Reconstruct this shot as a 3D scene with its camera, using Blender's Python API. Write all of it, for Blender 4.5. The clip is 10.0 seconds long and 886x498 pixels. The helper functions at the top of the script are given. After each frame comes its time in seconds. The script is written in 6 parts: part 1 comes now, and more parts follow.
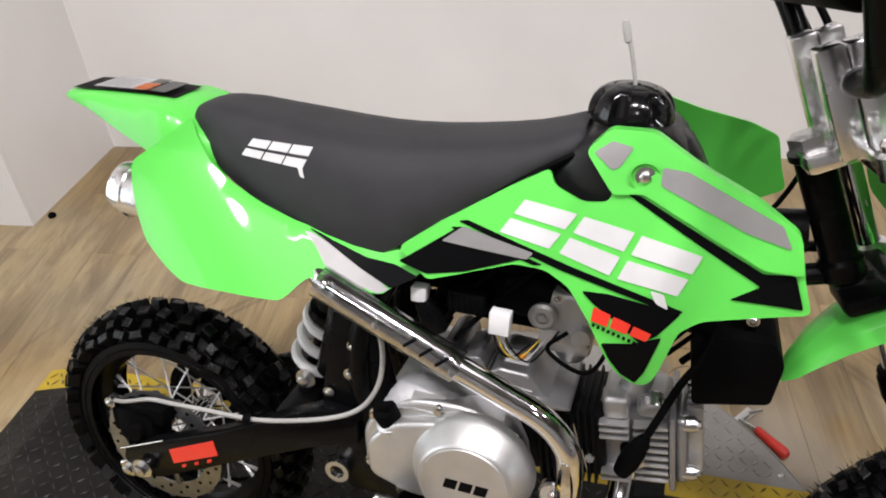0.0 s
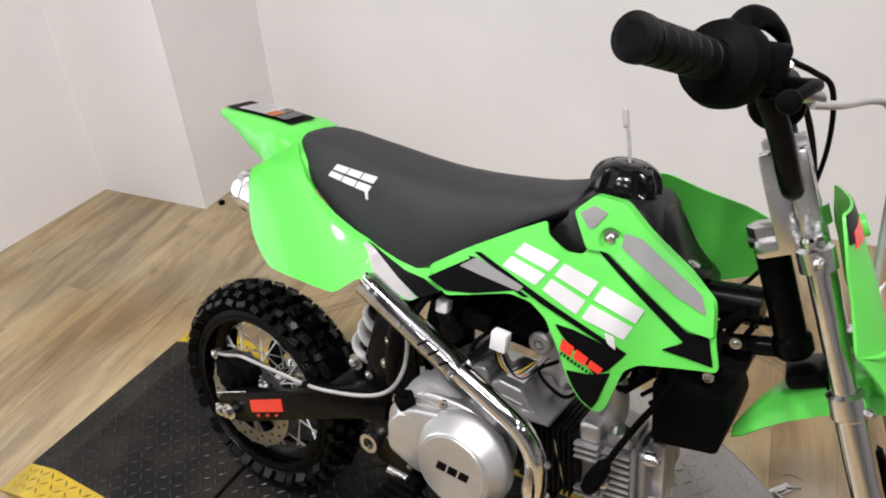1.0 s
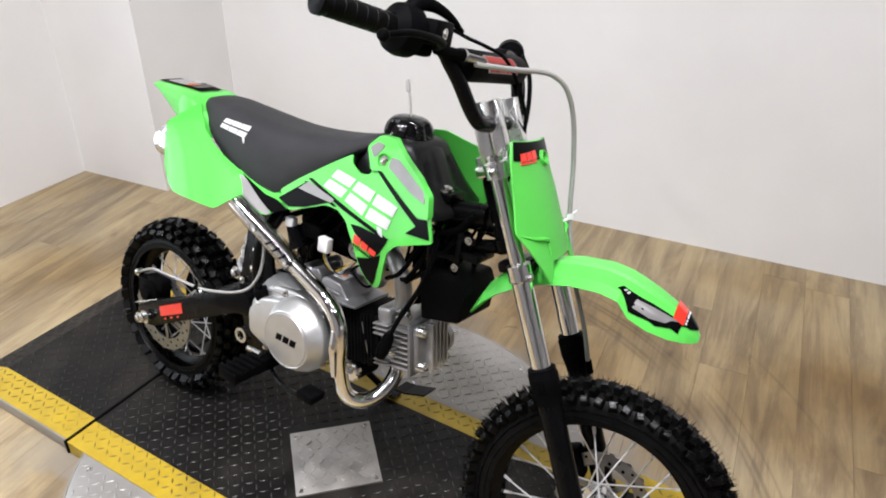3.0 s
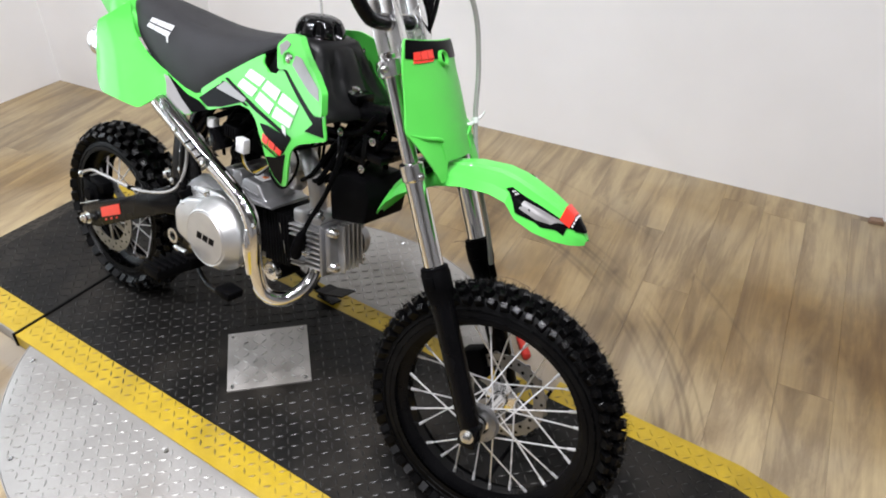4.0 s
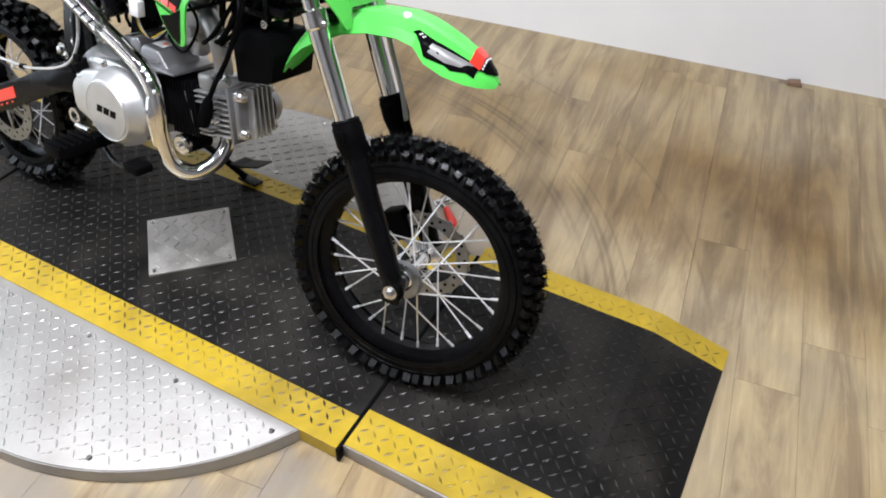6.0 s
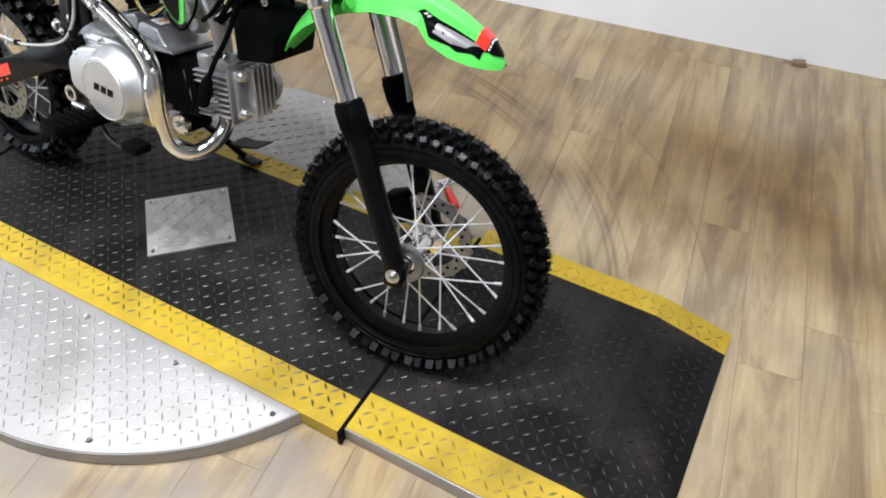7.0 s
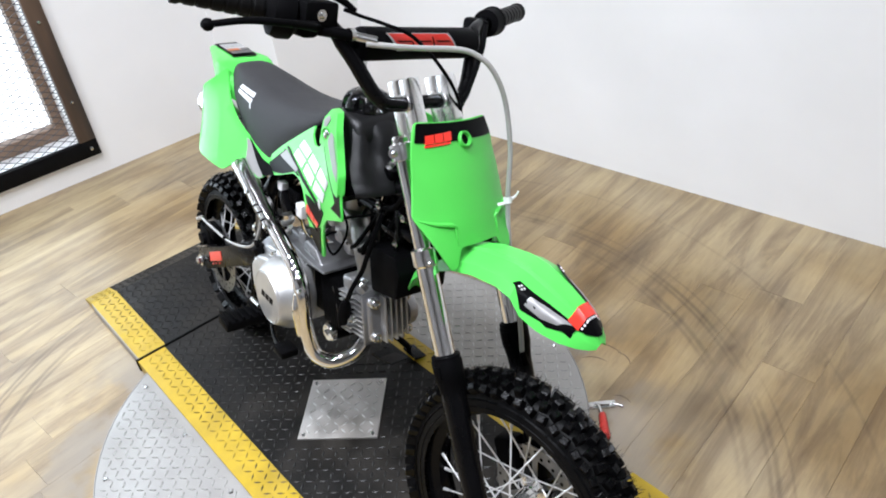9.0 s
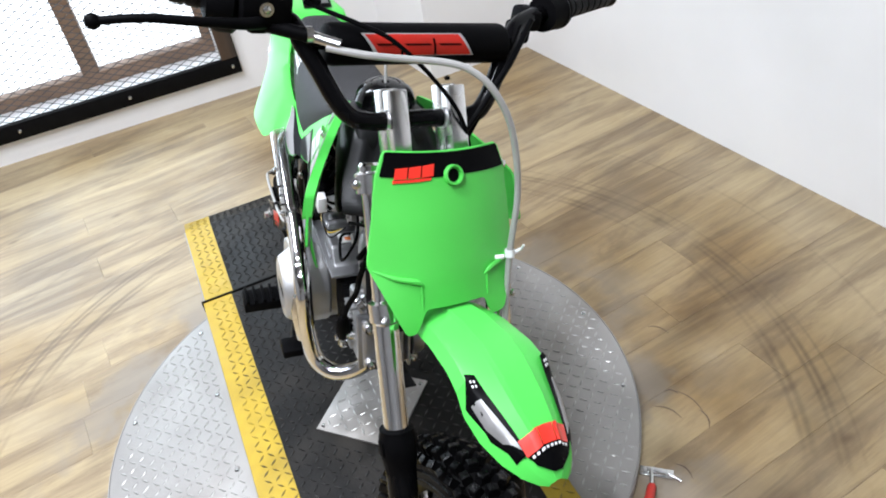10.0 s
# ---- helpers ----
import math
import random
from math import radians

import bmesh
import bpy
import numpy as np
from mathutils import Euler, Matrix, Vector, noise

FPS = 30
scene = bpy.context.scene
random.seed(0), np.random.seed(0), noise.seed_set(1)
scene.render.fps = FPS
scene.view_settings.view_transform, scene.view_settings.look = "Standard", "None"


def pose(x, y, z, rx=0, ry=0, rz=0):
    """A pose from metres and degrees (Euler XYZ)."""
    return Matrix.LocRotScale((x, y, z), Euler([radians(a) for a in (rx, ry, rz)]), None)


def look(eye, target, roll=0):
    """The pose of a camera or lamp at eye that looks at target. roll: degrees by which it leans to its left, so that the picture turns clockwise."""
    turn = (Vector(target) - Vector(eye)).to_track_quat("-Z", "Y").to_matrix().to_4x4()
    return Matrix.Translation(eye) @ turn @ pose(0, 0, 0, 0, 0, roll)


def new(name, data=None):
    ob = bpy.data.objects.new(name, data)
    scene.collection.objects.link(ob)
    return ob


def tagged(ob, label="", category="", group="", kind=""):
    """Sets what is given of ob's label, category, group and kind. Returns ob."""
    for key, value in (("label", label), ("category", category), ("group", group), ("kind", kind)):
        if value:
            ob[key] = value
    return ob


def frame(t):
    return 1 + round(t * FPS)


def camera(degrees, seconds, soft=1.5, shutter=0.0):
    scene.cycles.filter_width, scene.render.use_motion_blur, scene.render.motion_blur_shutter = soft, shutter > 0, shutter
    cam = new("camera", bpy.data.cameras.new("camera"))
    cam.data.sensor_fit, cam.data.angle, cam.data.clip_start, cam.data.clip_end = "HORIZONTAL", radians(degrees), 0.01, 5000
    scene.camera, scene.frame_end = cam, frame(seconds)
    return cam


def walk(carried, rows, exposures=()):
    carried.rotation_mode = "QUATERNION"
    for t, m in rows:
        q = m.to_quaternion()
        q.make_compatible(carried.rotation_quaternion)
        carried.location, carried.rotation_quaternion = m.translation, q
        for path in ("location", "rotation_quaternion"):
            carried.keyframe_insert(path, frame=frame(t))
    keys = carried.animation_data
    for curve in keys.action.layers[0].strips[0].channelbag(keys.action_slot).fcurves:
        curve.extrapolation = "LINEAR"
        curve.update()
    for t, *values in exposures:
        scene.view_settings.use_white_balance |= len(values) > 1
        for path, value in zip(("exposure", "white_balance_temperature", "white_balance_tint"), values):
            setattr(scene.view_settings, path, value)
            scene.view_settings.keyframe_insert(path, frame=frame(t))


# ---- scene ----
cam = camera(60.7, 10.0, soft=1.9)
PATH = [
    (0, (0.106, -0.666, 1.147), (-0.294, 0.843, -0.103), -2.5),
    (0.5, (0.185, -0.779, 1.225), (-0.397, 0.713, 0.027), -3.0),
    (1, (0.33, -0.748, 1.251), (-0.497, 0.649, 0.083), -2.8),
    (1.5, (0.488, -0.701, 1.263), (-0.502, 0.598, 0.109), 0.5),
    (2, (0.608, -0.798, 1.285), (-0.382, 0.567, 0.209), -0.0),
    (2.2, (0.652, -0.854, 1.299), (-0.271, 0.571, 0.242), 0.3),
    (3.3, (0.867, -0.99, 1.296), (0.001, 0.467, 0.234), 0.8),
    (3.5, (0.907, -0.965, 1.297), (0.027, 0.446, 0.187), 1.4),
    (4, (1.001, -0.912, 1.268), (0.142, 0.431, 0.059), 1.3),
    (4.5, (1.038, -0.905, 1.233), (0.228, 0.404, -0.044), 1.5),
    (5, (1.044, -0.919, 1.211), (0.293, 0.373, -0.119), 2.1),
    (5.5, (1.051, -0.919, 1.194), (0.357, 0.366, -0.172), 1.4),
    (6, (1.066, -0.929, 1.186), (0.414, 0.361, -0.196), 2.0),
    (6.2, (1.064, -0.928, 1.183), (0.421, 0.345, -0.219), 1.8),
    (7.3, (1.028, -0.917, 1.185), (0.409, 0.34, -0.242), 2.9),
    (7.5, (1.016, -0.942, 1.194), (0.356, 0.345, -0.188), 2.2),
    (8, (1.027, -0.883, 1.196), (0.249, 0.356, -0.168), -4.8),
    (8.1, (1.048, -0.832, 1.213), (0.198, 0.407, -0.107), -4.3),
    (8.2, (1.077, -0.809, 1.222), (0.116, 0.409, -0.04), -5.1),
    (8.3, (1.103, -0.767, 1.246), (0.044, 0.416, 0.029), -5.2),
    (8.4, (1.119, -0.74, 1.279), (-0.007, 0.408, 0.09), -5.0),
    (8.5, (1.14, -0.733, 1.302), (-0.038, 0.375, 0.124), -4.2),
    (9, (1.167, -0.627, 1.319), (-0.126, 0.366, 0.16), -7.2),
    (9.5, (1.093, -0.423, 1.299), (-0.303, 0.286, 0.055), -3.9),
    (10, (1.09, -0.212, 1.295), (-0.379, 0.258, 0.022), -9.8),
]
walk(cam, [(t, look(eye, target, roll)) for t, eye, target, roll in PATH], [(0, -0.08, 6950, 13), (2, 0.08, 6800, 12), (4.5, 0.20, 6500, 10), (8, 0.35, 6250, 9), (10, 0.31, 6200, 8)])

# ---- world and light ----
world = bpy.data.worlds.new("world")
scene.world = world
world.use_nodes = True
sky = world.node_tree.nodes.new("ShaderNodeTexSky")
sky.sky_type, sky.sun_disc = "NISHITA", False
sky.sun_elevation, sky.sun_rotation = radians(40), radians(120)
world.node_tree.links.new(sky.outputs[0], world.node_tree.nodes["Background"].inputs[0])
world.node_tree.nodes["Background"].inputs[1].default_value = 0.1


def area(name, m, sx, sy, watts, colour, spread=180):
    lamp = bpy.data.lights.new(name, "AREA")
    lamp.spread = radians(spread)
    lamp.shape, lamp.size, lamp.size_y, lamp.energy, lamp.color = "ELLIPSE" if sx < 1 else "RECTANGLE", sx, sy, watts, colour
    ob = new(name, lamp)
    ob.matrix_world = m
    return ob


CEILING = 2.75
for lx, ly, lw in ((-0.95, -0.95, 17), (-0.3, -0.7, 20), (0.35, -0.55, 22), (0.95, -0.6, 21), (1.55, -0.8, 17), (-0.35, -2.0, 11), (0.75, -2.2, 11)):
    area("ceiling_lamp", pose(lx, ly, CEILING - 0.07), 0.14, 0.14, lw, (0.925, 0.93, 1.0), 160)
area("window_light", pose(-1.83, -0.75, 0.85, 0, -90, 0), 1.3, 1.3, 11, (0.72, 0.88, 1.0))


# ---- materials ----
def material(name, colour, rough=0.5, metal=0.0, vary=0.0, scale=30.0, bump=0.0, bump_scale=200.0, coat=0.0, stretch=(1, 1, 1),
             island=0.0, second=None, mix_lo=0.45, mix_hi=0.65, mix_scale=3.0, spec=0.5, trans=0.0, rough_vary=0.0):
    m = bpy.data.materials.new(name)
    m.use_nodes = True
    nt = m.node_tree
    nodes, link = nt.nodes, nt.links.new
    b = nodes["Principled BSDF"]
    b.inputs["Roughness"].default_value, b.inputs["Metallic"].default_value = rough, metal
    b.inputs["Coat Weight"].default_value, b.inputs["Coat Roughness"].default_value = coat, 0.06
    b.inputs["Specular IOR Level"].default_value = spec
    b.inputs["Transmission Weight"].default_value = trans
    b.inputs["Base Color"].default_value = (*colour, 1)
    tc = nodes.new("ShaderNodeTexCoord")
    mp = nodes.new("ShaderNodeMapping")
    mp.inputs["Scale"].default_value = stretch
    link(tc.outputs["Object"], mp.inputs[0])

    def noise_at(s, detail=4.0):
        n = nodes.new("ShaderNodeTexNoise")
        n.inputs["Scale"].default_value, n.inputs["Detail"].default_value = s, detail
        link(mp.outputs[0], n.inputs["Vector"])
        return n

    col = None
    if second:
        n = noise_at(mix_scale, 6.0)
        ramp = nodes.new("ShaderNodeMapRange")
        ramp.inputs["From Min"].default_value, ramp.inputs["From Max"].default_value = mix_lo, mix_hi
        link(n.outputs["Fac"], ramp.inputs["Value"])
        mx = nodes.new("ShaderNodeMix")
        mx.data_type = "RGBA"
        mx.inputs["A"].default_value, mx.inputs["B"].default_value = (*colour, 1), (*second, 1)
        link(ramp.outputs[0], mx.inputs["Factor"])
        col = mx.outputs["Result"]
    if vary or island:
        n = noise_at(scale)
        hsv = nodes.new("ShaderNodeHueSaturation")
        hsv.inputs["Color"].default_value = (*colour, 1)
        if col:
            link(col, hsv.inputs["Color"])
        ramp = nodes.new("ShaderNodeMapRange")
        ramp.inputs["From Min"].default_value, ramp.inputs["From Max"].default_value = 0.3, 0.7
        ramp.inputs["To Min"].default_value, ramp.inputs["To Max"].default_value = 1 - vary, 1 + vary
        link(n.outputs["Fac"], ramp.inputs["Value"])
        value = ramp.outputs[0]
        if island:
            info = nodes.new("ShaderNodeObjectInfo")
            r2 = nodes.new("ShaderNodeMapRange")
            r2.inputs["To Min"].default_value, r2.inputs["To Max"].default_value = 1 - island, 1 + island
            link(info.outputs["Random"], r2.inputs["Value"])
            mul = nodes.new("ShaderNodeMath")
            mul.operation = "MULTIPLY"
            link(value, mul.inputs[0])
            link(r2.outputs[0], mul.inputs[1])
            value = mul.outputs[0]
        link(value, hsv.inputs["Value"])
        col = hsv.outputs[0]
    if col:
        link(col, b.inputs["Base Color"])
    if rough_vary:
        n = noise_at(scale * 0.6)
        ramp = nodes.new("ShaderNodeMapRange")
        ramp.inputs["From Min"].default_value, ramp.inputs["From Max"].default_value = 0.3, 0.7
        ramp.inputs["To Min"].default_value, ramp.inputs["To Max"].default_value = max(0.03, rough - rough_vary), rough + rough_vary
        link(n.outputs["Fac"], ramp.inputs["Value"])
        link(ramp.outputs[0], b.inputs["Roughness"])
    if bump:
        n = noise_at(bump_scale, 3.0)
        bp = nodes.new("ShaderNodeBump")
        bp.inputs["Strength"].default_value, bp.inputs["Distance"].default_value = bump, 0.002
        link(n.outputs["Fac"], bp.inputs["Height"])
        link(bp.outputs[0], b.inputs["Normal"])
    return m


GREEN = material("green_plastic", (0.095, 0.60, 0.085), 0.36, spec=0.20, vary=0.04, scale=6, coat=0.35, bump=0.03, bump_scale=90, rough_vary=0.05)
GREEN_MATT = material("green_plate", (0.09, 0.55, 0.075), 0.42, vary=0.05, scale=5, bump=0.04, bump_scale=300)
SEAT = material("seat_vinyl", (0.024, 0.024, 0.026), 0.62, spec=0.3, vary=0.12, scale=25, bump=0.35, bump_scale=900)
TANK = material("tank_plastic", (0.007, 0.007, 0.0074), 0.36, spec=0.34, vary=0.15, scale=12, bump=0.12, bump_scale=260, rough_vary=0.08)
CAP = material("gloss_black_plastic", (0.004, 0.004, 0.0044), 0.14, spec=0.5, vary=0.1, scale=20, rough_vary=0.04)
BLACK = material("black_paint", (0.003, 0.003, 0.0034), 0.26, spec=0.09, vary=0.2, scale=20, coat=0.025, rough_vary=0.08)
BLACK_MATT = material("black_plastic", (0.0026, 0.0026, 0.0029), 0.5, spec=0.025, vary=0.2, scale=30, bump=0.1, bump_scale=400)
RUBBER = material("tyre_rubber", (0.0022, 0.0022, 0.0025), 0.46, spec=0.09, vary=0.25, scale=35, bump=0.25, bump_scale=220, second=(0.0045, 0.0043, 0.0041), mix_scale=14)
CHROME = material("chrome", (0.90, 0.90, 0.90), 0.10, 1.0, vary=0.05, scale=18, rough_vary=0.05)
POLISHED = material("polished_alloy", (0.88, 0.88, 0.88), 0.24, 1.0, vary=0.06, scale=25, rough_vary=0.08)
CAST = material("cast_alloy", (0.45, 0.45, 0.445), 0.42, 0.8, vary=0.12, scale=30, bump=0.25, bump_scale=500, rough_vary=0.1)
COVER = material("satin_alloy", (0.60, 0.60, 0.595), 0.40, 0.85, vary=0.05, scale=40, bump=0.1, bump_scale=700)
DISC = material("brake_steel", (0.30, 0.30, 0.30), 0.35, 0.9, vary=0.15, scale=50)
STEEL = material("zinc_bolt", (0.62, 0.62, 0.61), 0.26, 1.0, vary=0.1, scale=60)
SPOKE = material("bright_spoke", (0.80, 0.80, 0.80), 0.34, 0.6, vary=0.1, scale=60)
WHITE = material("white_coating", (0.78, 0.78, 0.78), 0.3, vary=0.05, scale=20, coat=0.3)
RED = material("red_print", (0.75, 0.035, 0.02), 0.3, vary=0.05, scale=40, coat=0.4)
GRIP_RED = material("red_grip", (0.42, 0.022, 0.014), 0.45, vary=0.12, scale=60, bump=0.1, bump_scale=300)
ORANGE = material("orange_print", (0.75, 0.22, 0.06), 0.35, vary=0.1, scale=60)
INK = material("black_print", (0.003, 0.003, 0.0034), 0.3, spec=0.035, vary=0.15, scale=10, coat=0.01)
SILVER = material("silver_print", (0.25, 0.245, 0.24), 0.42, 0.30, vary=0.08, scale=30, coat=0.15)
PALE = material("white_print", (0.60, 0.60, 0.60), 0.3, vary=0.04, scale=30, coat=0.4)
HOSE = material("clear_hose", (0.33, 0.325, 0.31), 0.28, vary=0.06, scale=40, coat=0.4)
PAINT = material("wall_paint", (0.88, 0.877, 0.87), 0.55, vary=0.03, scale=2.5, bump=0.12, bump_scale=120, second=(0.79, 0.78, 0.76), mix_scale=0.8, mix_lo=0.5, mix_hi=0.9)
# for the unseen walls: kept dark so less light bounces back
UNSEEN_GREY = material("low_bounce_grey", (0.24, 0.24, 0.245), 0.6, vary=0.06, scale=3, bump=0.1, bump_scale=90)
# the ceiling is never in view; its dark tone holds down the fill light
CEIL = material("low_bounce_ceiling", (0.13, 0.13, 0.13), 0.7, vary=0.03, scale=3, bump=0.1, bump_scale=80)
DECK = material("worn_black_deck", (0.0056, 0.0051, 0.0045), 0.44, 0.0, spec=0.22, vary=0.35, scale=14, bump=0.3, bump_scale=160, second=(0.0285, 0.0245, 0.0195), mix_scale=4.0, mix_lo=0.46, mix_hi=0.74, rough_vary=0.12)
YELLOW = material("yellow_paint", (0.46, 0.315, 0.016), 0.42, vary=0.10, scale=26, bump=0.2, bump_scale=200, second=(0.14, 0.095, 0.020), mix_scale=3.2, mix_lo=0.50, mix_hi=0.76, rough_vary=0.1)
ALLOY = material("tread_alloy", (0.345, 0.332, 0.312), 0.44, 0.4, vary=0.08, scale=9, bump=0.2, bump_scale=260, second=(0.235, 0.215, 0.19), mix_scale=4, mix_lo=0.46, mix_hi=0.75, rough_vary=0.1)
YELLOW_WORN = material("worn_yellow_paint", (0.40, 0.28, 0.020), 0.42, vary=0.25, scale=40, second=(0.035, 0.027, 0.014), mix_scale=2.6, mix_lo=0.42, mix_hi=0.60)
# lugs lighter than the deck: wear, plus their glints put into the colour
DECK_LUG = material("worn_glinting_deck_lug", (0.028, 0.0262, 0.0235), 0.36, 0.15, spec=0.4, vary=0.4, scale=60, second=(0.008, 0.0078, 0.0075), mix_scale=3.5, mix_lo=0.40, mix_hi=0.62)
KNOB = material("tread_rubber", (0.0017, 0.0017, 0.0019), 0.30, spec=0.16, vary=0.35, scale=60, bump=0.2, bump_scale=260, rough_vary=0.12)
PLATE_DARK = material("dark_satin_alloy", (0.27, 0.27, 0.275), 0.36, 0.75, vary=0.12, scale=22, bump=0.15, bump_scale=300)
# brighter than the plate it belongs to: the bars' highlights as base colour
ALLOY_LUG = material("tread_alloy_lug_lit", (0.44, 0.43, 0.41), 0.38, 0.7, vary=0.12, scale=30)
WOOD_DARK = material("weathered_wood", (0.10, 0.062, 0.04), 0.6, vary=0.35, scale=14, stretch=(1, 1, 0.12), bump=0.5, bump_scale=60, second=(0.035, 0.03, 0.028), mix_scale=8)
STEEL_DARK = material("dark_steel", (0.004, 0.004, 0.0044), 0.45, 0.0, spec=0.08, vary=0.3, scale=20, bump=0.3, bump_scale=120)
FRAME_BROWN = material("window_frame_paint", (0.22, 0.14, 0.09), 0.5, vary=0.15, scale=12, stretch=(1, 1, 0.2))
WIRE = material("mesh_wire", (0.06, 0.06, 0.062), 0.45, 0.5, vary=0.2, scale=40)

# the floor's planks: long grain, tone plank by plank, and scuffed rings worn in by the turning ramps
PLANK = bpy.data.materials.new("oak_vinyl_plank")
PLANK.use_nodes = True


def plank_material():
    nt = PLANK.node_tree
    nodes, link = nt.nodes, nt.links.new
    b = nodes["Principled BSDF"]
    geo = nodes.new("ShaderNodeTexCoord")
    info = nodes.new("ShaderNodeObjectInfo")
    shift = nodes.new("ShaderNodeVectorMath")
    shift.operation = "MULTIPLY_ADD"
    shift.inputs[1].default_value = (1, 1, 1)
    spread = nodes.new("ShaderNodeCombineXYZ")
    scale = nodes.new("ShaderNodeMath")
    scale.operation = "MULTIPLY"
    scale.inputs[1].default_value = 37.0
    link(info.outputs["Random"], scale.inputs[0])
    link(scale.outputs[0], spread.inputs[0])
    link(scale.outputs[0], spread.inputs[1])
    link(geo.outputs["Object"], shift.inputs[0])
    link(spread.outputs[0], shift.inputs[2])

    def noise_tex(stretch, s, detail, rough=0.55):
        mp = nodes.new("ShaderNodeMapping")
        mp.inputs["Scale"].default_value = stretch
        link(shift.outputs[0], mp.inputs[0])
        n = nodes.new("ShaderNodeTexNoise")
        n.inputs["Scale"].default_value, n.inputs["Detail"].default_value, n.inputs["Roughness"].default_value = s, detail, rough
        n.inputs["Distortion"].default_value = 0.7
        link(mp.outputs[0], n.inputs["Vector"])
        return n

    broad = noise_tex((1, 0.13, 1), 12.5, 7.0, 0.68)
    fine = noise_tex((1, 0.05, 1), 75.0, 6.0, 0.7)
    ramp = nodes.new("ShaderNodeValToRGB")
    els = ramp.color_ramp.elements
    els[0].position, els[0].color = 0.30, (0.205, 0.147, 0.083, 1)
    els[1].position, els[1].color = 0.72, (0.48, 0.378, 0.212, 1)
    mid = els.new(0.46)
    mid.color = (0.305, 0.231, 0.135, 1)
    pale = els.new(0.53)
    pale.color = (0.385, 0.298, 0.170, 1)
    link(broad.outputs["Fac"], ramp.inputs[0])
    hsv = nodes.new("ShaderNodeHueSaturation")
    r1 = nodes.new("ShaderNodeMapRange")
    r1.inputs["From Min"].default_value, r1.inputs["From Max"].default_value = 0.3, 0.7
    r1.inputs["To Min"].default_value, r1.inputs["To Max"].default_value = 0.86, 1.1
    link(fine.outputs["Fac"], r1.inputs["Value"])
    r2 = nodes.new("ShaderNodeMapRange")
    r2.inputs["To Min"].default_value, r2.inputs["To Max"].default_value = 0.94, 1.06
    link(info.outputs["Random"], r2.inputs["Value"])
    mul = nodes.new("ShaderNodeMath")
    mul.operation = "MULTIPLY"
    link(r1.outputs[0], mul.inputs[0])
    link(r2.outputs[0], mul.inputs[1])
    link(mul.outputs[0], hsv.inputs["Value"])

    def toned(colour, factor, other):
        m2 = nodes.new("ShaderNodeMix")
        m2.data_type, m2.blend_type = "RGBA", "MULTIPLY"
        m2.inputs["B"].default_value = (*other, 1)
        link(colour, m2.inputs["A"])
        link(factor, m2.inputs["Factor"])
        return m2.outputs["Result"]

    # wide brown and greyed areas that run across the planks
    wpos = nodes.new("ShaderNodeNewGeometry")
    areas = []
    for s, lo, hi in ((1.9, 0.46, 0.66), (3.1, 0.50, 0.66)):
        n = nodes.new("ShaderNodeTexNoise")
        n.inputs["Scale"].default_value, n.inputs["Detail"].default_value = s, 5.0
        link(wpos.outputs["Position"], n.inputs["Vector"])
        r = nodes.new("ShaderNodeMapRange")
        r.inputs["From Min"].default_value, r.inputs["From Max"].default_value = lo, hi
        link(n.outputs["Fac"], r.inputs["Value"])
        areas.append(r.outputs[0])
    tone = toned(ramp.outputs[0], areas[0], (0.76, 0.67, 0.51))
    tone = toned(tone, areas[1], (0.84, 0.86, 0.94))
    # knots
    vor = nodes.new("ShaderNodeTexVoronoi")
    vor.inputs["Scale"].default_value = 7.0
    vm = nodes.new("ShaderNodeMapping")
    vm.inputs["Scale"].default_value = (1.0, 0.6, 1.0)
    link(shift.outputs[0], vm.inputs[0])
    link(vm.outputs[0], vor.inputs["Vector"])
    kr = nodes.new("ShaderNodeMapRange")
    kr.inputs["From Min"].default_value, kr.inputs["From Max"].default_value = 0.03, 0.10
    kr.inputs["To Min"].default_value, kr.inputs["To Max"].default_value = 0.75, 0.0
    link(vor.outputs["Distance"], kr.inputs["Value"])
    kn = nodes.new("ShaderNodeMath")
    kn.operation = "MULTIPLY"
    link(kr.outputs[0], kn.inputs[0])
    link(fine.outputs["Fac"], kn.inputs[1])
    tone = toned(tone, kn.outputs[0], (0.25, 0.18, 0.14))
    link(tone, hsv.inputs["Color"])
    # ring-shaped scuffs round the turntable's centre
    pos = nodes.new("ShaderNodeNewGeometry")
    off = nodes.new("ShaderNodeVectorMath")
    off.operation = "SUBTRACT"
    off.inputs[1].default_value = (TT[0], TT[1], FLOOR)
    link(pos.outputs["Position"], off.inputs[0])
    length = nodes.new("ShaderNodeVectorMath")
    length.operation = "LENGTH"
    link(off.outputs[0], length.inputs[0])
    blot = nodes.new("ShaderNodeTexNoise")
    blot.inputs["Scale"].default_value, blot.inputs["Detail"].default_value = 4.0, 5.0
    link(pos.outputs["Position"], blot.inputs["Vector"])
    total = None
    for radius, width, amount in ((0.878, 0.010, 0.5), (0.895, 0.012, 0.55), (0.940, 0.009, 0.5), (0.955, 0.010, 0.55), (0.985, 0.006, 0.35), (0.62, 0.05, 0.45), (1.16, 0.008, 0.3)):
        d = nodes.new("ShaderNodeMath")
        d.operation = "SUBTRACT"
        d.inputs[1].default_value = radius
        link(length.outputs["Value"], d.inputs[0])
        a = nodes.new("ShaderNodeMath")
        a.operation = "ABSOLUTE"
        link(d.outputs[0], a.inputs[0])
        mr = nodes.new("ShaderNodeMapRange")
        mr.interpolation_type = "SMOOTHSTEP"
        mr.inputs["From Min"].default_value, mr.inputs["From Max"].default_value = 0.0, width
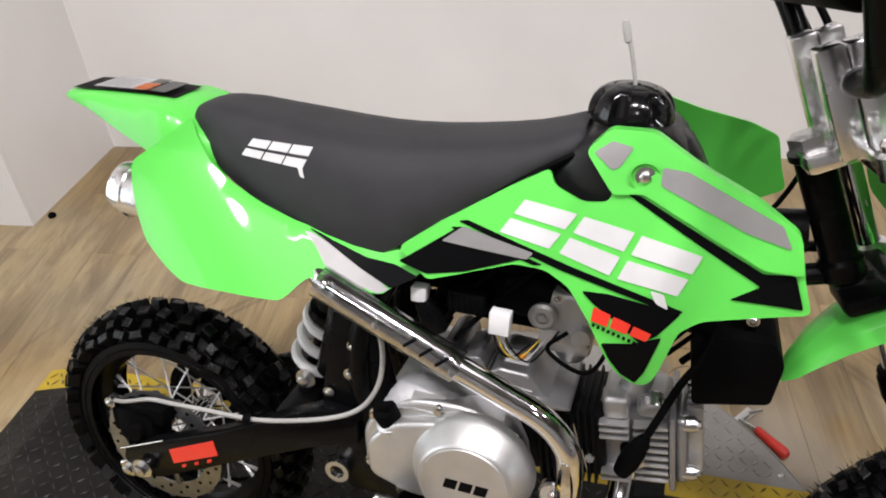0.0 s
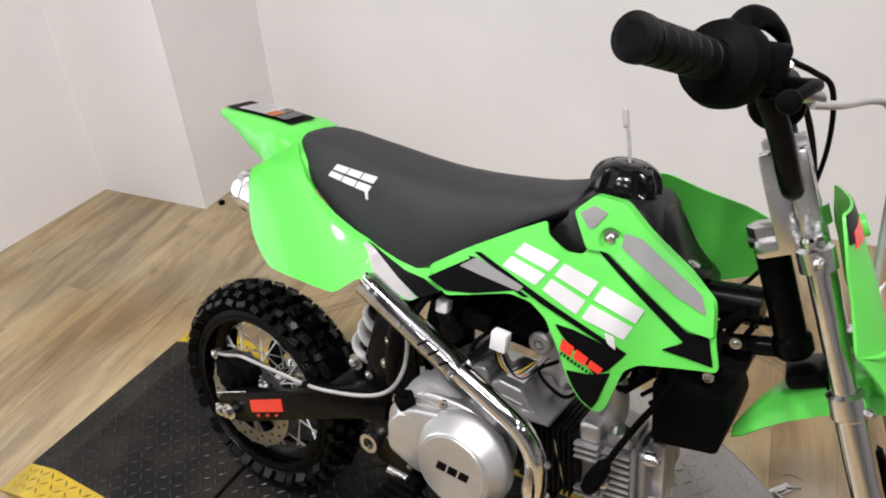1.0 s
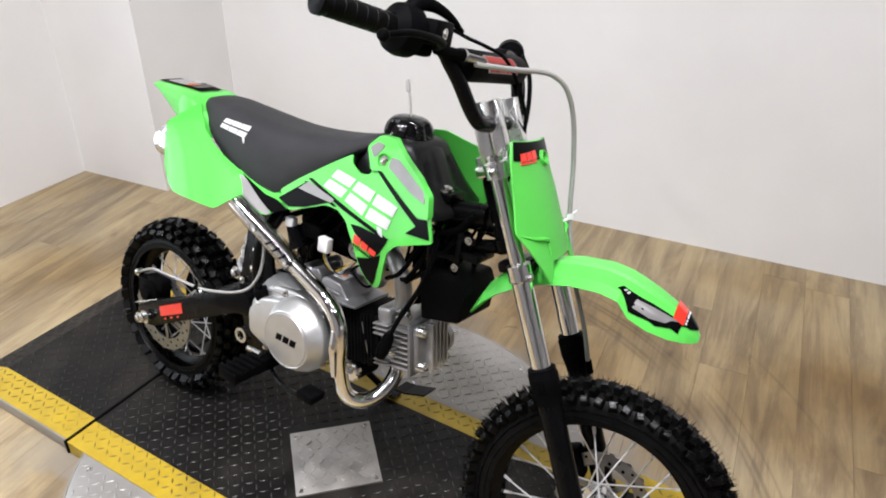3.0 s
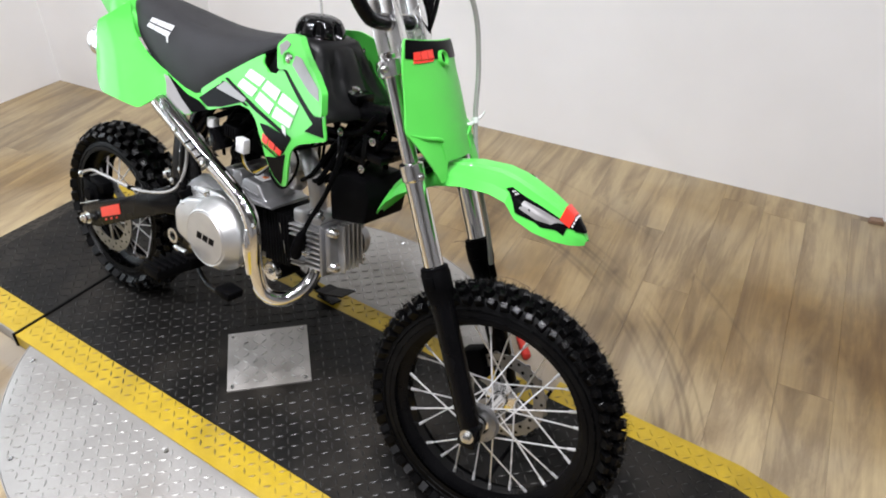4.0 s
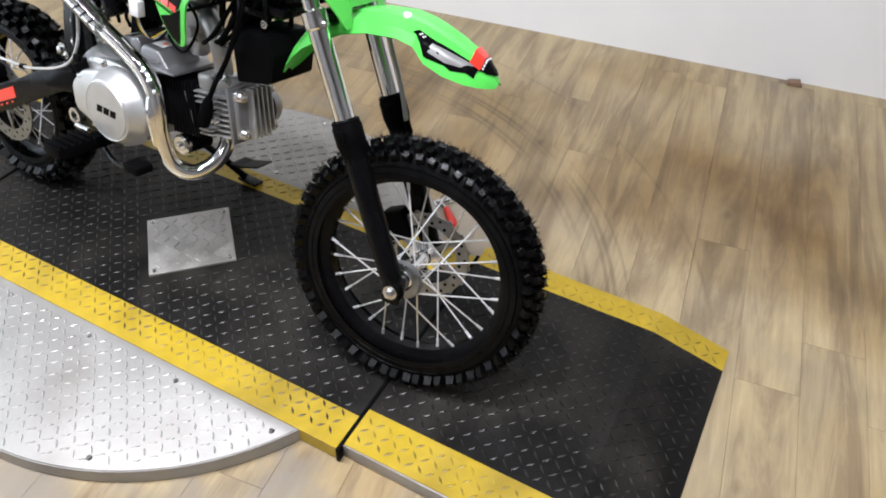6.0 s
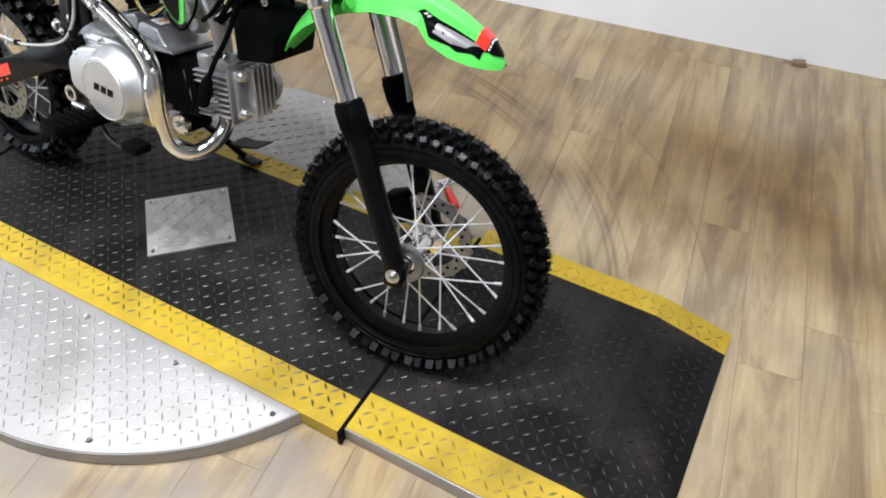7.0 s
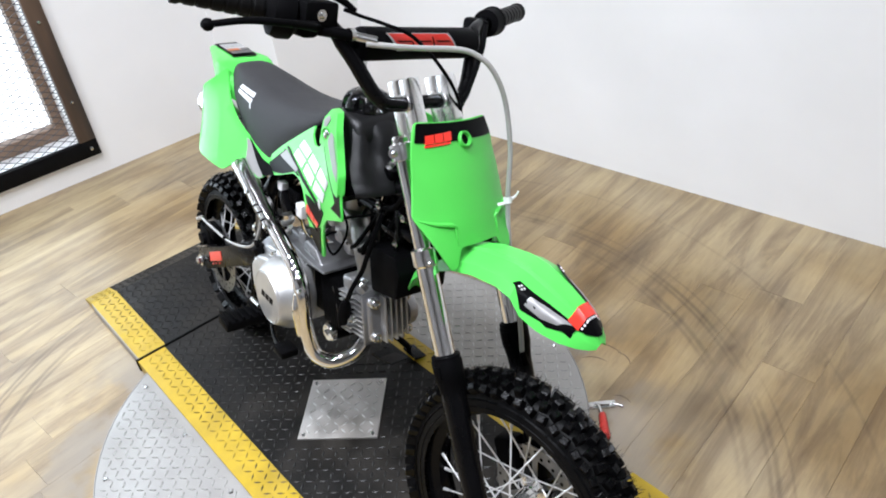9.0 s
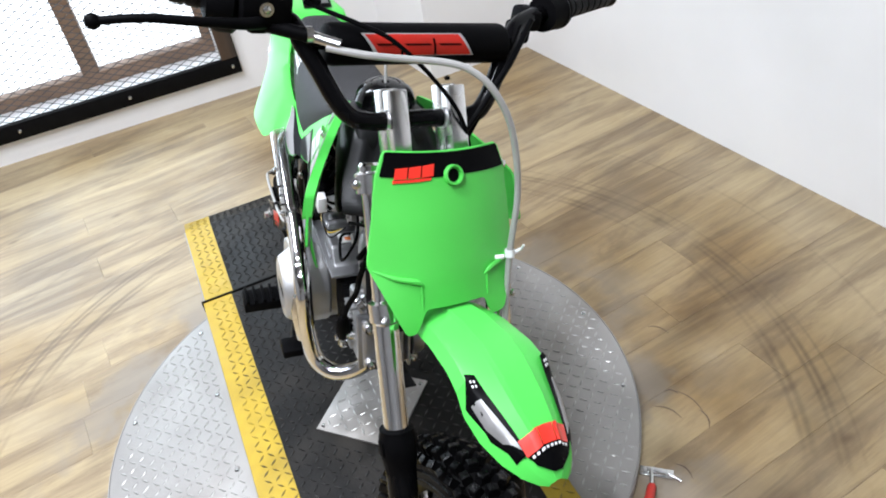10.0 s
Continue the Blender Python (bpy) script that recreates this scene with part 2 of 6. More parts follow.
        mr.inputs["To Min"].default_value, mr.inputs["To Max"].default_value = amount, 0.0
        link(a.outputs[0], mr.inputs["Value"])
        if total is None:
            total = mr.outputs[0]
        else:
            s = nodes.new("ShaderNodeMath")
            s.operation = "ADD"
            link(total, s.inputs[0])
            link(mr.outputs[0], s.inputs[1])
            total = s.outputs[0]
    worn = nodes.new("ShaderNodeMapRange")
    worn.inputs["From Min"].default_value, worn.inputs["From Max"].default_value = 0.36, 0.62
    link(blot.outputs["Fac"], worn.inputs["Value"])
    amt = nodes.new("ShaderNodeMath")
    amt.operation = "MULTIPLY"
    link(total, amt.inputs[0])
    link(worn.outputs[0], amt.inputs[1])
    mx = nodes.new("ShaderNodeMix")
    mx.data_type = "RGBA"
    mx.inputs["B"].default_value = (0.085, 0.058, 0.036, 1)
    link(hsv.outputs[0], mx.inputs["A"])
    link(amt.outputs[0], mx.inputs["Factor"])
    zone = nodes.new("ShaderNodeMapRange")
    zone.interpolation_type = "SMOOTHSTEP"
    zone.inputs["From Min"].default_value, zone.inputs["From Max"].default_value = 0.60, 0.86
    zone.inputs["To Min"].default_value, zone.inputs["To Max"].default_value = 0.85, 0.0
    link(length.outputs["Value"], zone.inputs["Value"])
    patch = nodes.new("ShaderNodeTexNoise")
    patch.inputs["Scale"].default_value, patch.inputs["Detail"].default_value = 6.5, 6.0
    link(pos.outputs["Position"], patch.inputs["Vector"])
    pr = nodes.new("ShaderNodeMapRange")
    pr.inputs["From Min"].default_value, pr.inputs["From Max"].default_value = 0.47, 0.58
    link(patch.outputs["Fac"], pr.inputs["Value"])
    za = nodes.new("ShaderNodeMath")
    za.operation = "MULTIPLY"
    link(zone.outputs[0], za.inputs[0])
    link(pr.outputs[0], za.inputs[1])
    grey = nodes.new("ShaderNodeMix")
    grey.data_type = "RGBA"
    grey.inputs["B"].default_value = (0.25, 0.215, 0.17, 1)
    link(mx.outputs["Result"], grey.inputs["A"])
    link(za.outputs[0], grey.inputs["Factor"])
    # uneven light put into the planks' colour as a brown band behind the turntable
    split = nodes.new("ShaderNodeSeparateXYZ")
    link(pos.outputs["Position"], split.inputs[0])
    dim_band = None
    for value, ends in ((split.outputs["Y"], (0.36, 0.58, 0.86, 1.12)), (split.outputs["X"], (-0.9, -0.2, 1.5, 2.2))):
        for lo, hi in (ends[:2], ends[:1:-1]):
            mr = nodes.new("ShaderNodeMapRange")
            mr.interpolation_type = "SMOOTHSTEP"
            mr.inputs["From Min"].default_value, mr.inputs["From Max"].default_value = lo, hi
            link(value, mr.inputs["Value"])
            if dim_band is None:
                dim_band = mr.outputs[0]
            else:
                times = nodes.new("ShaderNodeMath")
                times.operation = "MULTIPLY"
                link(dim_band, times.inputs[0])
                link(mr.outputs[0], times.inputs[1])
                dim_band = times.outputs[0]
    dim_mix = nodes.new("ShaderNodeMapRange")
    dim_mix.inputs["From Min"].default_value, dim_mix.inputs["From Max"].default_value = 0.30, 0.60
    dim_mix.inputs["To Min"].default_value, dim_mix.inputs["To Max"].default_value = 0.35, 1.0
    link(blot.outputs["Fac"], dim_mix.inputs["Value"])
    fade = nodes.new("ShaderNodeMath")
    fade.operation = "MULTIPLY"
    link(dim_band, fade.inputs[0])
    link(dim_mix.outputs[0], fade.inputs[1])
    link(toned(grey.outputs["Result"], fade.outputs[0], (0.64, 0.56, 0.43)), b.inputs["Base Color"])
    rr = nodes.new("ShaderNodeMapRange")
    rr.inputs["To Min"].default_value, rr.inputs["To Max"].default_value = 0.30, 0.48
    link(fine.outputs["Fac"], rr.inputs["Value"])
    link(rr.outputs[0], b.inputs["Roughness"])
    bp = nodes.new("ShaderNodeBump")
    bp.inputs["Strength"].default_value, bp.inputs["Distance"].default_value = 0.12, 0.001
    link(fine.outputs["Fac"], bp.inputs["Height"])
    link(bp.outputs[0], b.inputs["Normal"])


# ---- plan ----
FLOOR = -0.037           # the deck's top is at 0
TT = (0.005, -0.088)     # the turntable's centre
RADIUS = 0.567
plank_material()


# ---- mesh helpers ----
def link_mesh(name, bm, mat, parent=None, label="", m=None, sharp=35, mats=None):
    me = bpy.data.meshes.new(name)
    bmesh.ops.recalc_face_normals(bm, faces=bm.faces[:])
    for f in bm.faces:
        f.smooth = True
    bm.to_mesh(me)
    bm.free()
    me.set_sharp_from_angle(angle=radians(sharp))
    for x in mats or [mat]:
        me.materials.append(x)
    ob = new(name, me)
    if parent:
        ob.parent = parent
    if m is not None:
        ob.matrix_basis = m
    if label:
        ob["label"] = label
    return ob


def part(name, bm, mat, parent, label="", m=None, sharp=35):
    return link_mesh(name, bm, mat, parent, label, m, sharp)


def raw(name, verts, faces, mat, parent=None, label="", m=None, smooth=False):
    me = bpy.data.meshes.new(name)
    me.from_pydata(verts, [], faces)
    me.materials.append(mat)
    if smooth:
        me.shade_smooth()
    ob = new(name, me)
    if parent:
        ob.parent = parent
    if m is not None:
        ob.matrix_basis = m
    if label:
        ob["label"] = label
    return ob


def join(*bms):
    out = bmesh.new()
    for b in bms:
        me = bpy.data.meshes.new("tmp")
        b.to_mesh(me)
        out.from_mesh(me)
        bpy.data.meshes.remove(me)
        b.free()
    return out


def moved(bm, m):
    bmesh.ops.transform(bm, matrix=m, verts=bm.verts[:])
    return bm


def block(x0, x1, y0, y1, z0, z1, bevel=0.002, m=None, seg=2):
    bm = bmesh.new()
    bmesh.ops.create_cube(bm, size=1)
    for v in bm.verts:
        v.co = Vector(((x0 + x1) / 2 + v.co.x * (x1 - x0), (y0 + y1) / 2 + v.co.y * (y1 - y0), (z0 + z1) / 2 + v.co.z * (z1 - z0)))
    if bevel:
        bmesh.ops.bevel(bm, geom=bm.edges[:], offset=bevel, segments=seg, affect="EDGES", profile=0.5)
    return moved(bm, m) if m is not None else bm


def smooth_path(points, steps=6):
    """Catmull-Rom through the points."""
    p = [Vector(q) for q in points]
    p = [2 * p[0] - p[1]] + p + [2 * p[-1] - p[-2]]
    out = []
    for i in range(1, len(p) - 2):
        for k in range(steps):
            t = k / steps
            a, b, c, d = p[i - 1], p[i], p[i + 1], p[i + 2]
            out.append(0.5 * ((2 * b) + (c - a) * t + (2 * a - 5 * b + 4 * c - d) * t * t + (3 * b - a - 3 * c + d) * t ** 3))
    return out + [p[-2]]


def tube(points, r, seg=10, steps=6, cap=True):
    """A round tube along a smooth path; r is one radius or one a point."""
    path = smooth_path(points, steps) if steps > 1 else [Vector(q) for q in points]
    n = len(path)
    if hasattr(r, "__len__"):
        radii = [float(np.interp(i / (n - 1) * (len(r) - 1), range(len(r)), r)) for i in range(n)]
    else:
        radii = [r] * n
    bm = bmesh.new()
    rings, up = [], Vector((0.31, 0.17, 0.93))
    for i, q in enumerate(path):
        d = (path[min(i + 1, n - 1)] - path[max(i - 1, 0)]).normalized()
        s = d.cross(up).normalized()
        up = s.cross(d).normalized()
        rings.append([bm.verts.new(q + radii[i] * (math.cos(a) * s + math.sin(a) * up)) for a in [2 * math.pi * k / seg for k in range(seg)]])
    for a, b in zip(rings, rings[1:]):
        for k in range(seg):
            bm.faces.new((a[k], a[(k + 1) % seg], b[(k + 1) % seg], b[k]))
    if cap:
        bm.faces.new(rings[0][::-1])
        bm.faces.new(rings[-1])
    return bm


def rod(a, b, r, seg=12):
    return tube((a, b), r, seg, 1)


def lathe(profile, seg=32, m=None, closed=False):
    """Profile of (radius, height along y), turned round the y axis."""
    bm = bmesh.new()
    rings = []
    for r, h in profile:
        if r < 1e-5:
            rings.append([bm.verts.new((0, h, 0))])
        else:
            rings.append([bm.verts.new((r * math.cos(2 * math.pi * k / seg), h, r * math.sin(2 * math.pi * k / seg))) for k in range(seg)])
    pairs = list(zip(rings, rings[1:])) + ([(rings[-1], rings[0])] if closed else [])
    for a, b in pairs:
        for k in range(seg):
            j = (k + 1) % seg
            if len(a) == 1 and len(b) > 1:
                bm.faces.new((a[0], b[j], b[k]))
            elif len(b) == 1 and len(a) > 1:
                bm.faces.new((a[k], a[j], b[0]))
            elif len(a) > 1:
                bm.faces.new((a[k], a[j], b[j], b[k]))
    return moved(bm, m) if m is not None else bm


def at_y(x, y, z, flip=False):
    """A lathe's pose: its axis along y, or turned to run along -y."""
    return Matrix.Translation((x, y, z)) @ (pose(0, 0, 0, 0, 0, 180) if flip else Matrix())


def along(a, b):
    """Turns a lathe so that its y axis runs from a towards b."""
    a, b = Vector(a), Vector(b)
    return Matrix.Translation(a) @ (b - a).to_track_quat("Y", "Z").to_matrix().to_4x4()


def loft(sections, cap=True, ring=False):
    bm = bmesh.new()
    rows = [[bm.verts.new(p) for p in s] for s in sections]
    n = len(rows[0])
    for a, b in zip(rows, rows[1:]):
        for k in range(n if ring else n - 1):
            j = (k + 1) % n
            bm.faces.new((a[k], a[j], b[j], b[k]))
    if cap and ring:
        bm.faces.new(rows[0][::-1])
        bm.faces.new(rows[-1])
    return bm


def prism(outline, y0, y1, bevel=0.003, m=None, seg=2):
    """An outline in x and z, given thickness from y0 to y1."""
    bm = bmesh.new()
    f = bm.faces.new([bm.verts.new((x, y0, z)) for x, z in outline])
    r = bmesh.ops.extrude_face_region(bm, geom=[f])
    for v in r["geom"]:
        if isinstance(v, bmesh.types.BMVert):
            v.co.y = y1
    bmesh.ops.recalc_face_normals(bm, faces=bm.faces[:])
    if bevel:
        bmesh.ops.bevel(bm, geom=bm.edges[:], offset=bevel, segments=seg, affect="EDGES", profile=0.5)
    return moved(bm, m) if m is not None else bm


def rounded(outline, r=0.006, seg=3):
    """Rounds an outline's corners."""
    out, n = [], len(outline)
    for i in range(n):
        a, b, c = (Vector(outline[(i + k) % n]) for k in (-1, 0, 1))
        ra = min(r, (a - b).length * 0.4)
        rc = min(r, (c - b).length * 0.4)
        p, q = b + (a - b).normalized() * ra, b + (c - b).normalized() * rc
        for k in range(seg + 1):
            t = k / seg
            out.append(tuple(p * (1 - t) ** 2 + b * 2 * t * (1 - t) + q * t * t))
    return out


def skin(outline, depth, thick=0.003, lift=0.0, side=-1, cuts=2, r=0.006, axis="y"):
    """A bent plastic panel: an outline in x and z (or y and z) laid on the surface depth(), and given thickness."""
    pts = rounded(outline, r) if r else list(outline)
    bm = bmesh.new()
    vs = [bm.verts.new((x, 0, z)) for x, z in pts]
    edges = [bm.edges.new((vs[i], vs[(i + 1) % len(vs)])) for i in range(len(vs))]
    bmesh.ops.triangle_fill(bm, use_beauty=True, edges=edges)
    bmesh.ops.recalc_face_normals(bm, faces=bm.faces[:])
    for _ in range(cuts):
        long = [e for e in bm.edges if e.calc_length() > 0.018]
        if long:
            bmesh.ops.subdivide_edges(bm, edges=long, cuts=1, use_grid_fill=True)
            bmesh.ops.triangulate(bm, faces=bm.faces[:])
    top = bm.faces[:]
    grown = bmesh.ops.extrude_face_region(bm, geom=top)
    inner = {v for v in grown["geom"] if isinstance(v, bmesh.types.BMVert)}
    for v in bm.verts:
        d = depth(v.co.x, v.co.z) + lift * side - (thick * side if v in inner else 0)
        v.co = Vector((v.co.x, d, v.co.z)) if axis == "y" else Vector((d, v.co.x, v.co.z))
    return bm


def blend(points):
    """A smooth bulging depth, a third-degree surface that settles on a few control points (x, z, depth)."""
    p = np.array(points)
    cx, cz = p[:, 0].mean(), p[:, 1].mean()

    def terms(x, z):
        u, w = (x - cx) * 5, (z - cz) * 5
        return np.stack([np.ones_like(u), u, w, u * u, u * w, w * w, 0.6 * u ** 3, 0.6 * u * u * w, 0.6 * u * w * w, 0.6 * w ** 3], -1)
    a = terms(p[:, 0], p[:, 1])
    coef = np.linalg.solve(a.T @ a + 0.004 * np.eye(10), a.T @ p[:, 2])
    return lambda x, z: float(terms(np.float64(x), np.float64(z)) @ coef)


def hexbolt(m, r=0.006, h=0.005):
    return join(lathe([(0, h + 0.001), (r * 0.7, h), (r * 0.9, h - 0.001), (r * 0.9, 0)], 6, m.copy()), lathe([(r * 1.45, 0.0), (r * 1.45, 0.0012), (0, 0.0013)], 16, m.copy()))


def thing(name, m, label, category, group="", kind=""):
    ob = new(name)
    ob.empty_display_size = 0.1
    ob.matrix_world = m
    return tagged(ob, label, category, group, kind)


# ---- room ----
def wall(name, a, b, z0, z1, thick, label, mat=PAINT):
    """A wall from a to b, its thickness on the left of that way."""
    d = Vector((b[0] - a[0], b[1] - a[1], 0))
    n = Vector((-d.y, d.x, 0)).normalized() * thick
    q = [Vector((*a, 0)), Vector((*b, 0)), Vector((*b, 0)) + n, Vector((*a, 0)) + n]
    vs = [(p.x, p.y, z) for z in (z0, z1) for p in q]
    fs = [(0, 1, 2, 3), (7, 6, 5, 4), (0, 4, 5, 1), (1, 5, 6, 2), (2, 6, 7, 3), (3, 7, 4, 0)]
    return tagged(raw(name, vs, fs, mat), label, "wall", kind="structure")


BASE = FLOOR - 0.03
wall("wall_back", (-1.398, 1.065), (3.3, 1.735), BASE, CEILING, -0.0 + 0.15, "long white painted wall behind the turntable")
wall("wall_recess", (-1.378, 0.655), (-1.398, 1.19), BASE, CEILING, 0.30, "short white painted return of the wall")
wall("wall_jog", (-1.78, 0.597), (-1.376, 0.652), BASE, CEILING, 0.06, "short white painted wall beside the window")
# two walls out of view, added to close the room and cut bounce
wall("wall_right", (3.3, 1.73), (3.3, -3.4), BASE, CEILING, 0.15, "unseen end wall, coloured grey to cut bounced light", UNSEEN_GREY)
wall("wall_front", (3.3, -3.4), (-1.9, -3.4), BASE, CEILING, 0.15, "unseen wall, coloured grey to cut bounced light", UNSEEN_GREY)
WIN_Y0, WIN_Y1, WIN_Z0, WIN_Z1 = -1.55, -0.045, 0.115, 1.55
# the left wall in four pieces round the window's opening
for nm, ya, yb, za, zb in (("wall_left_south", -3.4, WIN_Y0, BASE, CEILING), ("wall_left_north", WIN_Y1, 0.597, BASE, CEILING),
                           ("wall_left_below", WIN_Y0, WIN_Y1, BASE, WIN_Z0), ("wall_left_above", WIN_Y0, WIN_Y1, WIN_Z1, CEILING)):
    wall(nm, (-1.78, ya), (-1.78, yb), za, zb, 0.2, "white painted wall round the screened window")
# unseen ceiling, added dark to limit the bounce
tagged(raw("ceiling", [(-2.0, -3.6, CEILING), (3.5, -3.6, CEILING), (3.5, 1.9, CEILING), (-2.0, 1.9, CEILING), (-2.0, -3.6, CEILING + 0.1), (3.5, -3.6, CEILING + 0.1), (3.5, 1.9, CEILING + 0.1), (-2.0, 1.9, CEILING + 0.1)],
           [(0, 3, 2, 1), (4, 5, 6, 7), (0, 1, 5, 4), (1, 2, 6, 5), (2, 3, 7, 6), (3, 0, 4, 7)], CEIL), "unseen ceiling, coloured grey to cut bounced light", "ceiling", kind="structure")

# ---- turntable ----
HALF_NEAR, HALF_FAR = -0.366, 0.192      # the strip's edges
SEAM_BACK, SEAM_FRONT = -0.553, 0.587


def lugs(inside, x0, x1, y0, y1, z, pitch=0.0208, turn=0.0, slope=None):
    """The raised bars of tread plate, crossing one another row by row."""
    vs, fs = [], []
    for i in range(int((x1 - x0) / pitch) + 1):
        for j in range(int((y1 - y0) / pitch) + 1):
            x, y = x0 + i * pitch, y0 + j * pitch
            if not inside(x, y):
                continue
            a = radians(turn + (45 if (i + j) % 2 else -45)) + random.uniform(-0.04, 0.04)
            c, s = math.cos(a), math.sin(a)
            k = len(vs)
            zz = z if slope is None else slope(x)
            for u, w, h in ((-0.0098, 0, 0), (0, -0.0026, 0), (0.0098, 0, 0), (0, 0.0026, 0), (-0.0052, 0, 0.0016), (0.0052, 0, 0.0016)):
                px = x + u * c - w * s
                vs.append((px, y + u * s + w * c, (zz if slope is None else slope(px)) + h + 0.0002))
            fs += [(k, k + 1, k + 5, k + 4), (k + 1, k + 2, k + 5), (k + 2, k + 3, k + 4, k + 5), (k + 3, k, k + 4)]
    return vs, fs


def slab(outline, z0, z1, bevel=0.0015):
    """An outline in x and y, from z0 to z1."""
    bm = bmesh.new()
    f = bm.faces.new([bm.verts.new((x, y, z0)) for x, y in outline])
    r = bmesh.ops.extrude_face_region(bm, geom=[f])
    for v in r["geom"]:
        if isinstance(v, bmesh.types.BMVert):
            v.co.z = z1
    bmesh.ops.recalc_face_normals(bm, faces=bm.faces[:])
    if bevel:
        bmesh.ops.bevel(bm, geom=[e for e in bm.edges if abs(e.verts[0].co.z - z1) < 1e-6 and abs(e.verts[1].co.z - z1) < 1e-6], offset=bevel, segments=2, affect="EDGES", profile=0.5)
    return bm


def segment(y_edge, sign):
    """The turntable's round side plate outside the strip."""
    h = abs(y_edge - TT[1])
    a0 = math.asin(h / RADIUS)
    pts = []
    for k in range(49):
        a = a0 + (math.pi - 2 * a0) * k / 48
        pts.append((TT[0] + RADIUS * math.cos(a), TT[1] + sign * RADIUS * math.sin(a)))
    return pts


turntable = thing("turntable", Matrix(), "round tread-plate motorcycle turntable with black strip and yellow edges", "turntable")
for y_edge, sign in ((HALF_NEAR, -1), (HALF_FAR, 1)):
    plate = part("side_plate", slab(segment(y_edge, sign), FLOOR + 0.004, -0.001), ALLOY, turntable, "bare alloy tread plate, round edge")

    def in_plate(x, y, s=sign, e=y_edge):
        return math.hypot(x - TT[0], y - TT[1]) < RADIUS - 0.013 and s * (y - e) > 0.012
    vs, fs = lugs(in_plate, -0.6, 0.6, -0.68, 0.52, -0.001)
    tagged(raw("tread", vs, fs, ALLOY_LUG, plate), "raised bars of bare alloy tread plate, highlights in their colour", kind="stuff")
    spots = [(-0.441 + 0.2255 * k, y_edge + sign * 0.026) for k in range(5)]
    spots += [(TT[0] + dx, TT[1] + sign * math.sqrt(0.5445 ** 2 - dx ** 2)) for dx in (-0.236, -0.011, 0.214)]
    for x, y in spots:
        part("screw", lathe([(0.0, 0.0028), (0.0035, 0.0028), (0.0052, 0.0012), (0.0062, 0)], 12, pose(x, y, -0.001, 90, 0, 0)), STEEL, plate)
    part("rim", lathe([(RADIUS + 0.001, FLOOR + 0.003), (RADIUS + 0.003, FLOOR + 0.003), (RADIUS + 0.003, -0.0015), (RADIUS + 0.001, -0.0015)], 96, Matrix.Translation((*TT, 0)) @ pose(0, 0, 0, 90, 0, 0), True), ALLOY, plate) if sign < 0 else None

Y_IN, F_IN = HALF_NEAR + 0.076, HALF_FAR - 0.055
deck = part("deck", slab([(SEAM_BACK + 0.004, Y_IN), (SEAM_FRONT - 0.004, Y_IN), (SEAM_FRONT - 0.004, F_IN), (SEAM_BACK + 0.004, F_IN)], FLOOR + 0.003, 0.0, 0), DECK, turntable, "black painted tread plate deck, worn")


for ya, yb in ((HALF_NEAR, Y_IN), (F_IN, HALF_FAR)):
    part("yellow_band", slab([(SEAM_BACK + 0.004, ya), (SEAM_FRONT - 0.004, ya), (SEAM_FRONT - 0.004, yb), (SEAM_BACK + 0.004, yb)], FLOOR + 0.003, 0.0003, 0), YELLOW, turntable, "yellow painted edge band")
PLATE_C, PLATE_H = (-0.002, -0.082), 0.0925


def on_square(x, y, grow=0.0):
    a = radians(45)
    u, w = (x - PLATE_C[0]) * math.cos(a) + (y - PLATE_C[1]) * math.sin(a), -(x - PLATE_C[0]) * math.sin(a) + (y - PLATE_C[1]) * math.cos(a)
    return abs(u) < PLATE_H + grow and abs(w) < PLATE_H + grow


for nm, mat, lo, hi in (("deck_tread", DECK_LUG, Y_IN + 0.004, F_IN - 0.004), ("band_tread", YELLOW_WORN, HALF_NEAR + 0.008, Y_IN - 0.004), ("band_tread", YELLOW_WORN, F_IN + 0.004, HALF_FAR - 0.008)):
    vs, fs = lugs(lambda x, y: lo < y < hi and SEAM_BACK + 0.014 < x < SEAM_FRONT - 0.014 and not on_square(x, y, 0.012), -0.55, 0.59, -0.36, 0.2, 0.0004)
    tagged(raw(nm, vs, fs, mat, deck), "raised tread bars", kind="stuff")
centre = part("cover_plate", slab([(-PLATE_H, -PLATE_H), (PLATE_H, -PLATE_H), (PLATE_H, PLATE_H), (-PLATE_H, PLATE_H)], 0.0, 0.0045), ALLOY, turntable, "square bare alloy cover plate", Matrix.Translation((*PLATE_C, 0.0004)) @ pose(0, 0, 0, 0, 0, 45))
vs, fs = lugs(lambda x, y: max(abs(x), abs(y)) < PLATE_H - 0.012, -PLATE_H, PLATE_H, -PLATE_H, PLATE_H, 0.0045, turn=0)
tagged(raw("cover_tread", vs, fs, ALLOY_LUG, centre), "raised tread bars", kind="stuff")
for sx in (-1, 1):
    for sy in (-1, 1):
        part("screw", lathe([(0.0, 0.003), (0.0035, 0.003), (0.005, 0.001), (0.0055, 0)], 12, pose(sx * (PLATE_H - 0.012), sy * (PLATE_H - 0.012), 0.0045, 90, 0, 0)), STEEL, centre)
for x in (SEAM_BACK, SEAM_FRONT):
    part("seam_strip", block(x - 0.0035, x + 0.0035, HALF_NEAR - 0.004, HALF_FAR + 0.004, FLOOR + 0.003, 0.003, 0.001), BLACK_MATT, turntable, "dark rubber strip in the joint")


